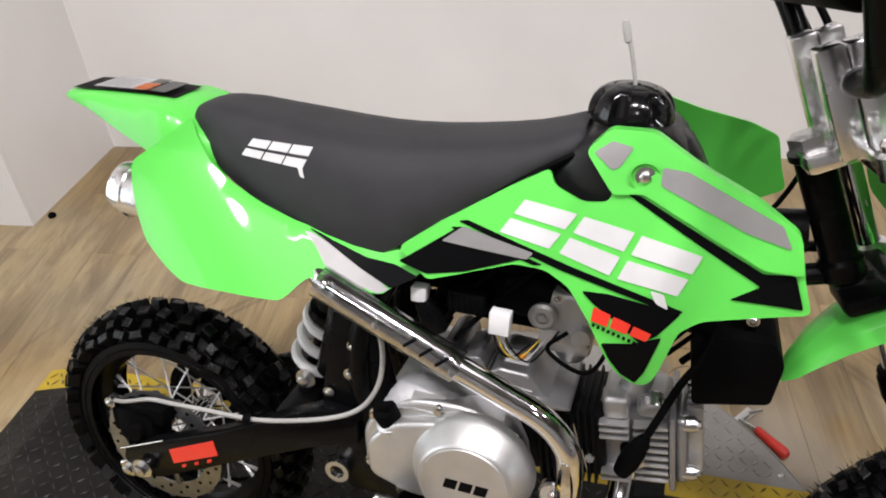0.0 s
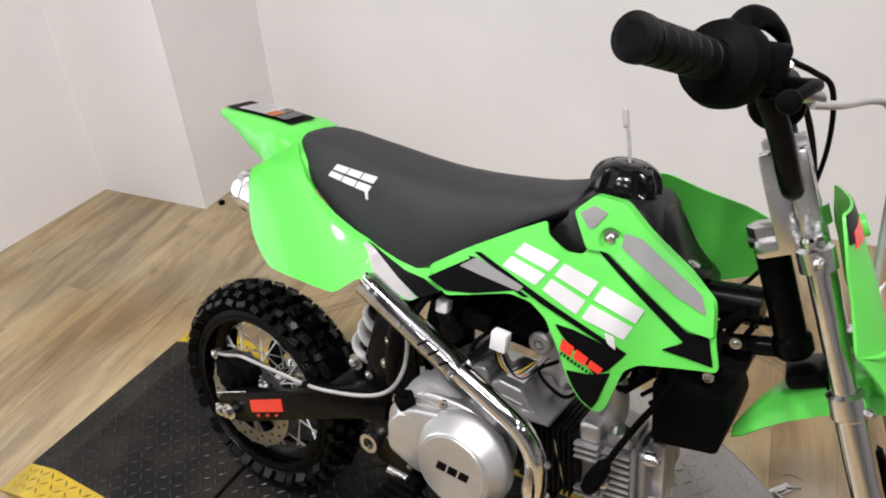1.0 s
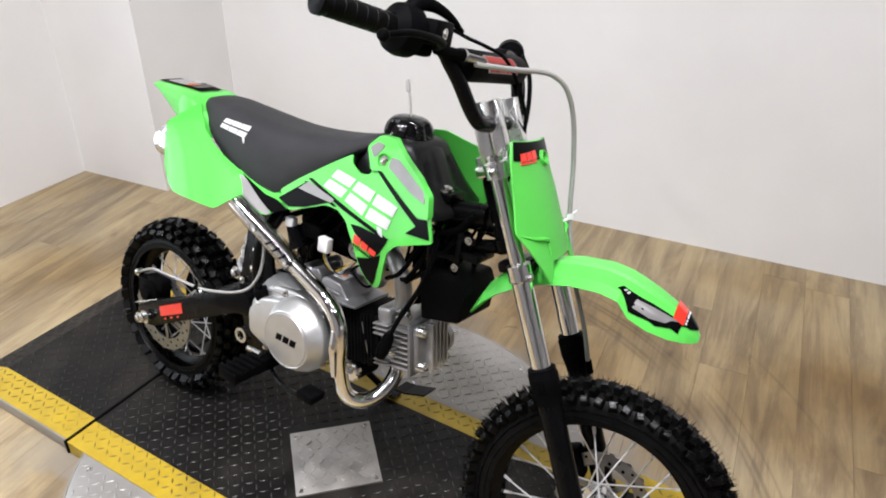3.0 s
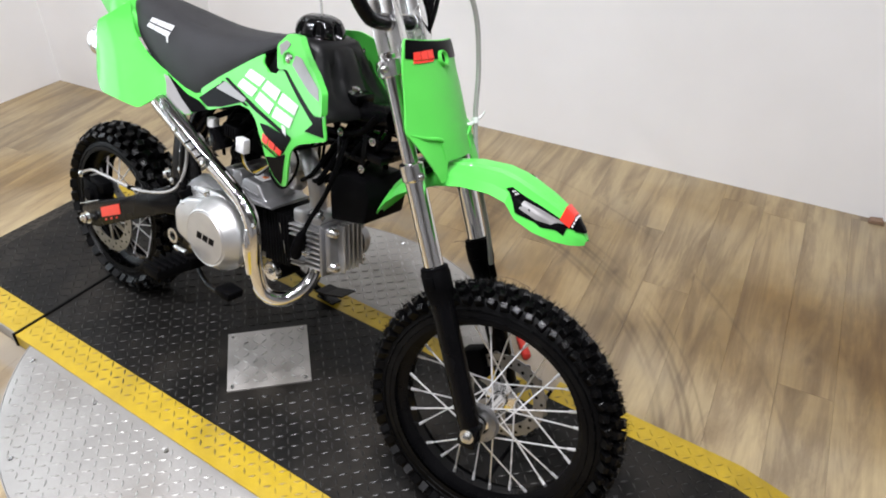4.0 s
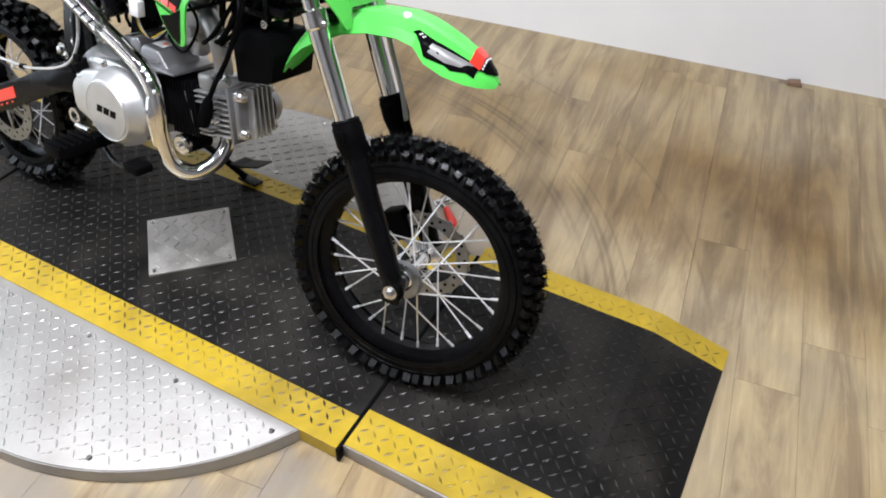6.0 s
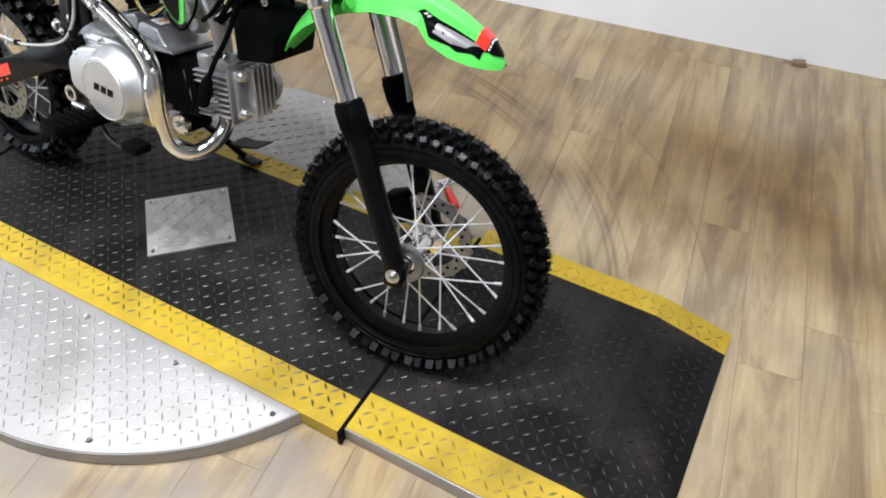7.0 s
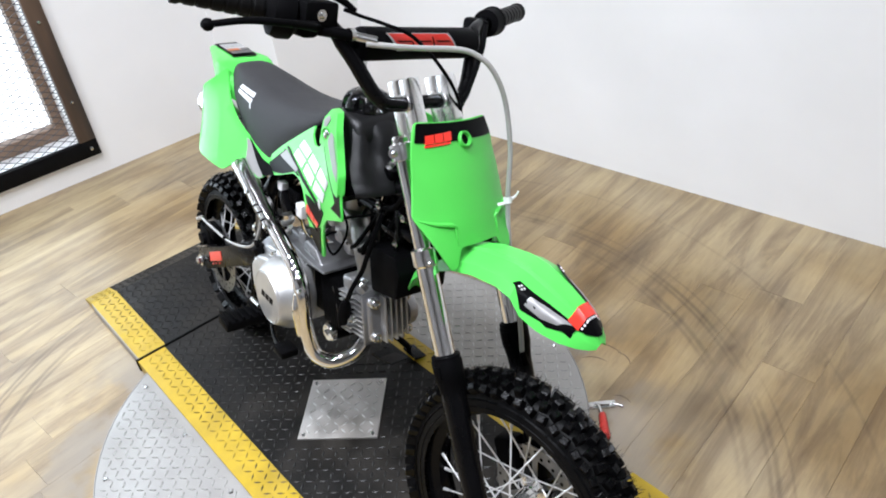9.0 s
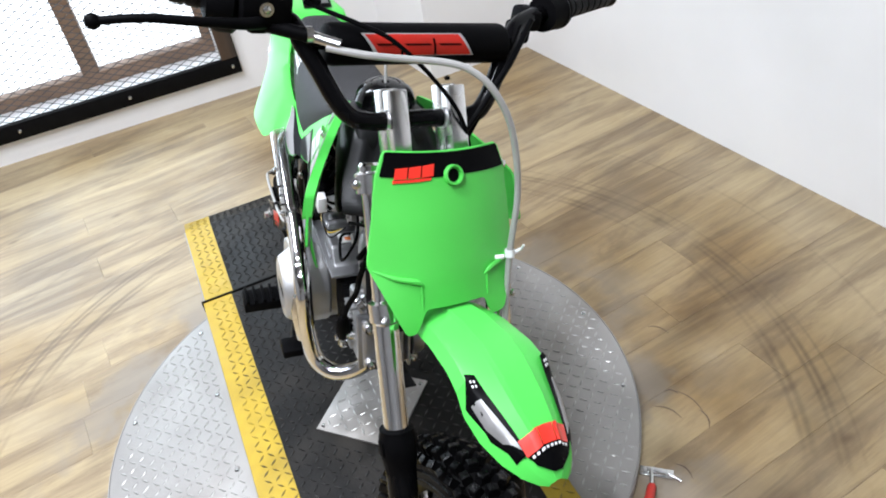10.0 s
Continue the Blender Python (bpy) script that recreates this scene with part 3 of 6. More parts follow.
def ramp(name, x_seam, x_bend, x_end, y0, y1, ya, yb, label):
    """A flat piece of deck that bends down to the floor at its outer end."""
    s = 1 if x_end > x_seam else -1
    r = thing(name, Matrix(), label, "ramp")
    xs = [x_seam + s * 0.004] + [x_seam + s * 0.004 + (x_bend - x_seam - s * 0.004) * k / 6 for k in range(1, 7)] + [x_bend + (x_end - x_bend) * k / 4 for k in range(1, 5)]

    def top(x):
        t = (x - x_bend) / (x_end - x_bend)
        return 0.0 if t <= 0 else (FLOOR + 0.003) * min(t, 1)

    def strip(a, b, dz, mat, nm):
        bm = bmesh.new()
        rows = []
        for x in xs:
            z = top(x) + dz
            zl = FLOOR + 0.0005
            rows.append([bm.verts.new((x, a, zl)), bm.verts.new((x, a, z)), bm.verts.new((x, b, z)), bm.verts.new((x, b, zl))])
        for p, q in zip(rows, rows[1:]):
            for k in range(4):
                bm.faces.new((p[k], p[(k + 1) % 4], q[(k + 1) % 4], q[k]))
        bm.faces.new(rows[0])
        bm.faces.new(rows[-1][::-1])
        return part(nm, bm, mat, r, sharp=8)
    body = strip(ya, yb, 0.0, DECK, "deck")
    strip(y0, ya, 0.0005, YELLOW, "yellow_band")
    strip(yb, y1, 0.0005, YELLOW, "yellow_band")
    edge = block(min(x_seam, x_bend), max(x_seam, x_bend), y0 - 0.003, y0, FLOOR + 0.001, -0.0008, 0.0006)
    part("edge_strip", edge, ALLOY, r, "bare alloy edge strip")
    for nm, mat, lo, hi in (("deck_tread", DECK_LUG, ya + 0.004, yb - 0.004), ("band_tread", YELLOW_WORN, y0 + 0.008, ya - 0.004), ("band_tread", YELLOW_WORN, yb + 0.004, y1 - 0.008)):
        x0, x1 = sorted((x_seam, x_end))
        vs, fs = lugs(lambda x, y: lo < y < hi and x0 + 0.014 < x < x1 - 0.012, x0, x1, y0, y1, 0, slope=lambda x: top(x) + 0.0005)
        tagged(raw(nm, vs, fs, mat, body), "raised tread bars", kind="stuff")
    return r


ramp("front_ramp", SEAM_FRONT, 1.0, 1.15, -0.352, 0.233, -0.268, 0.175, "black tread-plate ramp with yellow edges on the floor")
ramp("rear_ramp", SEAM_BACK, -0.90, -0.995, -0.360, 0.20, -0.284, 0.143, "black tread-plate ramp with yellow edges, at the rear wheel")


# ---- dirt bike ----
# Built upright, x ahead from below the rear wheel, y to its left; then leant on its stand.
BIKE = Matrix.Translation((-0.54, -0.064, 0.0)) @ pose(0, 0, 0, 0, 0, -5.0) @ pose(0, 0, 0, -12.5, 0, 0)
RAKE = Vector((-0.432, 0, 0.902))
HEAD = Vector((0.841, 0, 0.734))
STEER = Matrix.Translation((0, 0, 0.237)) @ Matrix.Rotation(radians(0.9), 4, "X") @ Matrix.Translation((0, 0, -0.237)) @ Matrix.Translation(HEAD) @ Matrix.Rotation(radians(10.5), 4, RAKE) @ Matrix.Translation(-HEAD)
AXLE_F, AXLE_R = Vector((1.132, 0, 0.237)), Vector((0.045, 0, 0.207))
bike = thing("dirt_bike", BIKE, "green and black kids' dirt bike leaning on its side stand", "dirt bike")


# wheels
def tyre(R, half, rim_r, knob):
    """The carcass of a tyre round the y axis."""
    prof = []
    for k in range(15):
        a = math.pi * (k / 14) * 1.12 - math.pi * 0.06
        prof.append((rim_r + (R - knob - rim_r) * max(0.0, math.sin(a)) ** 0.75, -half * 0.92 * math.cos(a)))
    bm = lathe(prof, 72)
    return bm


def tread_blocks(R, half, rows, knob, seed, rim):
    """Tread blocks in staggered rows; alike blocks share their mesh."""
    rnd = random.Random(seed)
    shared = {}
    # place across the tread, width, length, height, stagger
    pattern = ((-0.27, 0.40, 0.62, 1.0, 0), (0.27, 0.40, 0.62, 1.0, 0), (-0.62, 0.34, 0.50, 0.95, 0.5), (0.62, 0.34, 0.50, 0.95, 0.5), (-0.90, 0.30, 0.66, 0.72, 0.1), (0.90, 0.30, 0.66, 0.72, 0.1))
    if half < 0.04:
        pattern = ((0.0, 0.44, 0.55, 1.0, 0.5), (-0.42, 0.40, 0.58, 0.97, 0), (0.42, 0.40, 0.58, 0.97, 0), (-0.82, 0.36, 0.62, 0.80, 0.5), (0.82, 0.36, 0.62, 0.80, 0.5))
    for i in range(rows):
        for lat, wid, part_l, hgt, stag in pattern:
            a = 2 * math.pi * (i + stag + rnd.uniform(-0.05, 0.05)) / rows
            tilt = radians(50) * lat
            r_mid = R - knob - (1 - math.cos(tilt * 1.25)) * half * 0.75
            skew = (0.22 if i % 2 else -0.22) * (1 if lat >= 0 else -1)
            m = Matrix.Rotation(a, 4, "Y") @ Matrix.Translation((r_mid, lat * half * 0.98, 0)) @ Matrix.Rotation(tilt * 1.1, 4, "Z") @ Matrix.Rotation(skew, 4, "X")
            if abs(lat) not in shared:
                L = 2 * math.pi * R / rows * part_l
                b = block(-0.006, knob * hgt, -wid * half * 0.5, wid * half * 0.5, -L / 2, L / 2, 0)
                for v in b.verts:
                    if v.co.x > 0:
                        v.co.y, v.co.z = v.co.y * 0.86, v.co.z * 0.80
                bmesh.ops.bevel(b, geom=[e for e in b.edges if e.verts[0].co.x > 0 and e.verts[1].co.x > 0], offset=0.0012, segments=1, affect="EDGES")
                shared[abs(lat)] = part("tread_block", b, KNOB, rim, m=m).data
            else:
                ob = new("tread_block", shared[abs(lat)])
                ob.parent, ob.matrix_basis = rim, m


def whiskers(R, half, n, seed):
    """The thin moulding hairs of a new tyre."""
    rnd = random.Random(seed)
    vs, fs = [], []
    for _ in range(n):
        a, lat = rnd.uniform(0, 2 * math.pi), rnd.uniform(-0.95, 0.95)
        r0 = R - (1 - math.cos(radians(60) * lat)) * half * 0.75 - 0.002
        h, w = rnd.uniform(0.005, 0.013), 0.0005
        t = Vector((math.cos(a), 0, math.sin(a)))
        s = Vector((-math.sin(a), 0, math.cos(a)))
        p = t * r0 + Vector((0, lat * half, 0))
        tip = p + (t + s * rnd.uniform(-0.5, 0.5) + Vector((0, lat * 0.8, 0))).normalized() * h
        k = len(vs)
        vs += [tuple(p + s * w), tuple(p - s * w + Vector((0, w, 0))), tuple(p - s * w - Vector((0, w, 0))), tuple(tip)]
        fs += [(k, k + 1, k + 3), (k + 1, k + 2, k + 3), (k + 2, k, k + 3)]
    return vs, fs


def make_wheel(name, m, R, half, rim_r, hub_half, rows, seed, label, knob=0.0135, hairs=1500):
    rim = part(name, lathe([(rim_r - 0.014, -0.010), (rim_r - 0.004, -0.017), (rim_r + 0.009, -0.020), (rim_r + 0.010, -0.016), (rim_r + 0.002, -0.010), (rim_r - 0.003, 0), (rim_r + 0.002, 0.010),
                               (rim_r + 0.010, 0.016), (rim_r + 0.009, 0.020), (rim_r - 0.004, 0.017), (rim_r - 0.014, 0.010)], 72, None, True), BLACK, bike, label, m)
    part("tyre", tyre(R, half, rim_r, knob), RUBBER, rim, "new black knobbly tyre", sharp=40)
    for s in (-1, 1):
        part("bead_ring", join(*[lathe([(rr - 0.0016, s * (yy - 0.002)), (rr, s * (yy + 0.0012)), (rr + 0.0016, s * (yy - 0.002))], 72) for rr, yy in ((rim_r + 0.010, half * 0.915), (rim_r + 0.022, half * 0.90))]), KNOB, rim, "raised rings of the tyre wall")
    tread_blocks(R, half, rows, knob, seed, rim)
    vs, fs = whiskers(R, half, hairs, seed)
    tagged(raw("moulding_hair", vs, fs, RUBBER, rim), "fine rubber moulding hairs", kind="stuff")
    h = hub_half
    part("hub", lathe([(0.0, -h - 0.006), (0.012, -h - 0.006), (0.014, -h), (0.029, -h + 0.004), (0.029, -h + 0.007), (0.016, -h + 0.011), (0.013, 0), (0.016, h - 0.011), (0.029, h - 0.007), (0.029, h - 0.004),
                       (0.014, h), (0.012, h + 0.006), (0, h + 0.006)], 32), CHROME, rim, "bright alloy hub")
    n = 28
    base = None
    for k in range(n):
        a = 2 * math.pi * k / n
        s = 1 if k % 2 else -1
        lead = (1 if (k // 2) % 2 else -1) * radians(62)
        p0 = Vector((0.028 * math.cos(a + lead), s * (h - 0.006), 0.028 * math.sin(a + lead)))
        p1 = Vector(((rim_r - 0.013) * math.cos(a), s * 0.004, (rim_r - 0.013) * math.sin(a)))
        mm = along(p0, p1)
        if base is None:
            L = (p1 - p0).length
            base = part("spoke", join(lathe([(0, 0), (0.00150, 0), (0.00150, L), (0, L)], 8), lathe([(0.0, L - 0.016), (0.0026, L - 0.016), (0.0030, L + 0.001), (0, L + 0.001)], 8)), SPOKE, rim, m=mm)
        else:
            ob = new("spoke", base.data)
            ob.parent, ob.matrix_basis = rim, mm
    return rim


def brake_disc(r, y, rim):
    bm = lathe([(r * 0.72, y - 0.0015), (r, y - 0.0015), (r, y + 0.0015), (r * 0.72, y + 0.0015)], 48, None, True)
    for k in range(6):
        a = 2 * math.pi * k / 6
        bm = join(bm, block(0.018, r * 0.76, -0.0015, 0.0015, -0.005, 0.005, 0.0005, Matrix.Translation((0, y, 0)) @ Matrix.Rotation(a + 0.3, 4, "Y")))
    for k in range(16):
        a = 2 * math.pi * k / 16
        bm = join(bm, lathe([(0.0065, 0), (0.0065, 0.003), (0.0, 0.003)], 10, Matrix.Translation(((r - 0.002) * math.cos(a), y - 0.0014, (r - 0.002) * math.sin(a)))))
    disc = part("brake_disc", bm, DISC, rim, "drilled steel brake disc")
    # no bores are cut: flat black discs stand in for the shade inside
    holes = []
    for k in range(16):
        for f, o, rr in ((0.80, 0.0, 0.0034), (0.91, 0.5, 0.0030)):
            a = 2 * math.pi * (k + o) / 16
            for s in (-1, 1):
                holes.append(lathe([(0.0, 0.0002), (rr, 0.0002), (rr, -0.0004)], 8, at_y(r * f * math.cos(a), y + s * 0.0016, r * f * math.sin(a), s < 0)))
    tagged(part("drilled_hole", join(*holes), BLACK_MATT, disc, "flat black discs painted as the shade in drill holes"), kind="stuff")
    return disc


front = make_wheel("front_wheel", STEER @ Matrix.Translation(AXLE_F), 0.241, 0.038, 0.178, 0.052, 60, 3, "black spoked front wheel")
brake_disc(0.083, 0.056, front)
part("hub_ring", join(lathe([(0.020, -0.056), (0.034, -0.056), (0.036, -0.052), (0.036, -0.046), (0.020, -0.046)], 36, None, True), *[lathe([(0.0028, 0), (0.0028, 0.003), (0, 0.003)], 8, Matrix.Translation((0.030 * math.cos(a), -0.0555, 0.030 * math.sin(a))) @ pose(0, 0, 0, 0, 0, 180)) for a in [2 * math.pi * i / 8 for i in range(8)]]), DISC, front, "dark steel hub ring")
part("hub_core", lathe([(0.0195, -0.054), (0.0195, -0.050), (0.0, -0.050)], 24), BLACK_MATT, front)
part("axle_nut", join(hexbolt(pose(0, -0.1, 0, 0, 0, 180), 0.0088, 0.010), rod((0, -0.1, 0), (0, 0.1, 0), 0.0065), lathe([(0.013, -0.078), (0.016, -0.075), (0.016, -0.058), (0.013, -0.055)], 20)), STEEL, front, "zinc axle bolt")
rear = make_wheel("rear_wheel", Matrix.Translation(AXLE_R), 0.212, 0.046, 0.148, 0.056, 36, 5, "black spoked rear wheel", 0.0165, 500)
brake_disc(0.098, -0.06, rear)
part("axle_nut", join(hexbolt(pose(0, -0.112, 0, 0, 0, 180), 0.011, 0.011), rod((0, -0.11, 0), (0, 0.11, 0), 0.0065)), STEEL, rear, "zinc axle bolt")
part("caliper", join(block(-0.052, 0.012, -0.092, -0.046, 0.022, 0.082, 0.009), lathe([(0, -0.006), (0.014, -0.005), (0.016, 0.0), (0.016, 0.03)], 18, Matrix.Translation((-0.018, -0.096, 0.050))), block(-0.03, 0.03, -0.088, -0.056, 0.060, 0.092, 0.008), block(-0.066, -0.045, -0.084, -0.06, 0.03, 0.075, 0.005)), BLACK_MATT, rear, "black brake caliper")
part("banjo_fitting", join(lathe([(0.0085, -0.006), (0.0085, 0.006), (0, 0.006)], 14, Matrix.Translation((-0.058, -0.084, 0.087))), hexbolt(pose(-0.058, -0.09, 0.087, 0, 0, 180), 0.006, 0.005)), STEEL, rear, "zinc hose fitting")
part("sprocket", lathe([(0.04, 0.060), (0.078, 0.060), (0.078, 0.064), (0.04, 0.064)], 37, None, True), STEEL_DARK, rear)


# front fork, all turned by the steering
TILT_F = Matrix.Translation(AXLE_F) @ Matrix.Rotation(math.atan2(-0.432, 0.902), 4, "Y")   # local z runs up the fork
def leg(side):
    y = side * 0.083
    def p(s):
        return AXLE_F + RAKE * s + Vector((0, y, 0))
    lower = part("fork_leg", lathe([(0.0, -0.016), (0.014, -0.014), (0.0178, 0.0), (0.0190, 0.04), (0.0198, 0.20), (0.0202, 0.235), (0.0, 0.236)], 24, along(p(0), p(1))), BLACK, bike, "black lower fork leg", STEER)
    part("dust_boot", join(lathe([(0.0200, 0.222), (0.0206, 0.236), (0.0232, 0.252), (0.0242, 0.256), (0.0244, 0.284), (0.0228, 0.287), (0.0228, 0.293), (0.0165, 0.296)], 14, along(p(0), p(1))), block(-0.007, 0.007, y - 0.026, y + 0.026, 0.260, 0.282, 0.003, TILT_F)), BLACK_MATT, lower, "black rubber dust boot")
    part("fork_tube", lathe([(0.0, 0.25), (0.0162, 0.25), (0.0162, 0.46), (0.0128, 0.464), (0.0128, 0.630), (0.010, 0.6335), (0, 0.634)], 28, along(p(0), p(1))), CHROME, lower, "chrome fork tube")
    part("lower_cuff", lathe([(0.0165, 0.434), (0.0192, 0.437), (0.0192, 0.461), (0.0135, 0.464)], 24, along(p(0), p(1))), POLISHED, lower, "polished clamp cuff")
    part("upper_cuff", lathe([(0.0125, 0.596), (0.0185, 0.598), (0.0185, 0.621), (0.0125, 0.624)], 24, along(p(0), p(1))), POLISHED, lower, "polished clamp cuff")
    part("clamp_bolt", hexbolt(along(p(0.610) + Vector((0.0, side * 0.018, 0)), p(0.610) + Vector((0.1, side * 0.08, 0.03))), 0.0055, 0.008), STEEL, lower)
    part("clamp_bolt", hexbolt(along(p(0.448) + Vector((0.018, side * 0.008, 0)), p(0.448) + Vector((0.1, side * 0.08, 0.03))), 0.005, 0.008), STEEL, lower)
    part("axle_lug", block(-0.017, 0.017, y - 0.017, y + 0.013, -0.024, 0.02, 0.006, Matrix.Translation(AXLE_F)), BLACK, lower)


leg(-1)
leg(1)
part("front_caliper", join(block(-0.062, -0.018, 0.040, 0.078, 0.036, 0.096, 0.008), lathe([(0, -0.004), (0.013, -0.003), (0.014, 0.012)], 18, pose(-0.04, 0.082, 0.068, 0, 0, 0)), block(-0.030, -0.004, 0.066, 0.082, 0.050, 0.084, 0.004)), BLACK_MATT, bike, "black front brake caliper", STEER @ TILT_F)
part("lower_clamp", join(block(-0.018, 0.008, -0.083, 0.083, 0.437, 0.460, 0.006, TILT_F), block(-0.060, -0.010, -0.030, 0.030, 0.440, 0.460, 0.007, TILT_F)), BLACK, bike, "black lower triple clamp", STEER)
BARS = STEER @ Matrix.Translation((0.830, -0.002, 0.847)) @ Matrix.Rotation(radians(-2.6), 4, "X") @ Matrix.Translation((-0.838, 0, -0.85))
top_clamp = part("top_clamp", join(block(-0.062, 0.010, -0.030, 0.030, 0.598, 0.620, 0.008, TILT_F), block(-0.018, 0.012, -0.083, 0.083, 0.598, 0.620, 0.006, TILT_F)), POLISHED, bike, "polished top triple clamp", STEER)
part("stem_nut", join(lathe([(0.019, 0), (0.019, 0.012), (0.012, 0.014), (0, 0.014)], 6, TILT_F @ pose(-0.048, 0, 0.620, 90, 0, 0))), STEEL, top_clamp)
for s in (-1, 1):
    riser = part("riser", join(block(-0.036, -0.0125, s * 0.040 - 0.0115, s * 0.040 + 0.0115, 0.612, 0.717, 0.0025, TILT_F), block(-0.0109, 0.0115, s * 0.040 - 0.0115, s * 0.040 + 0.0115, 0.612, 0.715, 0.0025, TILT_F)), POLISHED, bike, "polished two-piece handlebar riser", STEER)
    part("bar_bush", lathe([(0.0113, -0.0125), (0.0140, -0.0125), (0.0140, 0.0125), (0.0113, 0.0125)], 20, BARS @ Matrix.Translation((0.838, s * 0.040, 0.847)), True), POLISHED, bike, "polished bar clamp")
    for dx in (-0.027, 0.002):
        part("bolt", lathe([(0, 0.0022), (0.003, 0.0022), (0.0036, 0)], 10, TILT_F @ pose(dx, s * 0.040, 0.714, 90, 0, 0)), STEEL, riser)
# handlebar
BAR = [(0.838, 0.0, 0.847), (0.838, 0.070, 0.847), (0.831, 0.104, 0.862), (0.802, 0.142, 0.922), (0.772, 0.178, 0.957), (0.700, 0.355, 0.978)]
path = [(x, -y, z) for x, y, z in BAR[::-1]] + [(0.838, 0.066, 0.847), (0.831, 0.095, 0.862), (0.802, 0.132, 0.922), (0.766, 0.180, 0.949), (0.704, 0.345, 0.960)]
bar = part("handlebar", join(tube(path, 0.0112, 14, 6), rod((0.799, -0.147, 0.929), (0.799, 0.136, 0.929), 0.0075)), BLACK, bike, "black steel handlebar with crossbar", BARS)
pad = part("bar_pad", loft([[(0.802 + 0.026 * math.cos(a) * k, y, 0.929 + 0.0245 * math.sin(a) * k) for a in [2 * math.pi * i / 20 for i in range(20)]] for y, k in ((-0.122, 0.75), (-0.119, 0.93), (-0.114, 1.0), (-0.04, 0.985), (0.04, 0.99), (0.114, 1.0), (0.119, 0.93), (0.122, 0.75))], True, True), BLACK_MATT, bar, "black padded crossbar cover")


def pad_print(name, y0, y1, a0, a1, r, mat, skew=0.0):
    bm = bmesh.new()
    n = 6
    lo = [bm.verts.new((0.802 + (0.026 + r) * math.cos(a0 + (a1 - a0) * k / n), y0 + skew * k / n, 0.929 + (0.0245 + r) * math.sin(a0 + (a1 - a0) * k / n))) for k in range(n + 1)]
    hi = [bm.verts.new((v.co.x, v.co.y + y1 - y0, v.co.z)) for v in lo]
    for k in range(n):
        bm.faces.new((lo[k], lo[k + 1], hi[k + 1], hi[k]))
    bmesh.ops.solidify(bm, geom=bm.faces[:], thickness=0.0004)
    return part(name, bm, mat, pad)


pad_print("print", -0.068, 0.064, -0.20, 0.86, 0.0008, PALE, -0.018)
pad_print("print", -0.064, 0.060, -0.14, 0.80, 0.0014, RED, -0.018)
for y0, y1, a0, a1 in ((-0.066, -0.036, 0.30, 0.38), (-0.030, 0.004, 0.30, 0.38), (0.016, 0.046, 0.30, 0.38), (-0.036, -0.033, -0.14, 0.32), (0.008, 0.011, -0.14, 0.6)):
    pad_print("print", y0, y1, a0, a1, 0.002, INK, -0.003)
for s in (-1, 1):
    a, b = (Vector((0.757, -0.215, 0.9615)), Vector((0.6985, -0.36, 0.9785))) if s < 0 else (Vector((0.7435, 0.243, 0.9535)), Vector((0.6995, 0.357, 0.9608)))
    grip = part("grip", lathe([(0.0, 0.001), (0.0165, 0.0), (0.0185, 0.003), (0.0185, 0.009), (0.0155, 0.012)] + [q for k in range(7) for q in ((0.0162, 0.016 + k * 0.0175), (0.0162, 0.028 + k * 0.0175), (0.0150, 0.029 + k * 0.0175), (0.0150, 0.0325 + k * 0.0175))] + [(0.0175, 0.142), (0.0175, 0.150), (0.012, 0.152), (0, 0.152)], 24, along(a, b)), RUBBER, bar, "black ribbed rubber grip")
    if s > 0:
        part("grip_flange", lathe([(0.012, -0.004), (0.023, -0.003), (0.026, 0.0), (0.025, 0.004), (0.018, 0.007)], 28, along(a, b)), RUBBER, grip, "wide rubber rim of the grip")
    drum = [(0.012, -0.016), (0.024, -0.014), (0.0345, -0.006), (0.0360, 0.010), (0.0330, 0.022), (0.017, 0.030)] if s < 0 else [(0.012, -0.034), (0.024, -0.032), (0.0245, -0.020), (0.0245, -0.004), (0.026, 0.006), (0.019, 0.010)]
    hs = part("switch_housing", join(lathe(drum, 28, along(a, b)), block(0.742 - 0.01 * (s > 0), 0.784 - 0.01 * (s > 0), s * 0.19 - 0.014, s * 0.19 + 0.014, 0.932, 0.960, 0.007)), BLACK_MATT, bar, "black control housing")
    if s < 0:
        part("throttle_spout", tube([(0.757, -0.222, 0.986), (0.764, -0.208, 0.999), (0.776, -0.184, 1.000), (0.790, -0.156, 0.990), (0.800, -0.130, 0.974)], [0.012, 0.011, 0.0085, 0.006, 0.004], 12), BLACK_MATT, hs)
        part("master_cylinder", join(block(0.754, 0.802, -0.216, -0.160, 0.950, 0.984, 0.004), block(0.742, 0.772, -0.205, -0.165, 0.942, 0.970, 0.006), rod((0.790, -0.185, 0.946), (0.815, -0.143, 0.943), 0.008)), BLACK_MATT, bar, "black brake master cylinder")
        part("screw", hexbolt(along((0.802, -0.190, 0.967), (0.9, -0.190, 0.967)), 0.0055, 0.003), STEEL, bar)
        part("banjo_fitting", join(rod((0.812, -0.146, 0.943), (0.836, -0.116, 0.940), 0.0065), lathe([(0.0095, -0.004), (0.0095, 0.004), (0, 0.004)], 14, Matrix.Translation((0.814, -0.146, 0.944)))), STEEL, bar)
        part("lever", tube([(0.790, -0.185, 0.950), (0.812, -0.215, 0.955), (0.822, -0.26, 0.960), (0.818, -0.315, 0.962), (0.806, -0.358, 0.955)], [0.008, 0.0065, 0.0050, 0.0045, 0.0042], 12), BLACK_MATT, bar, "black brake lever")
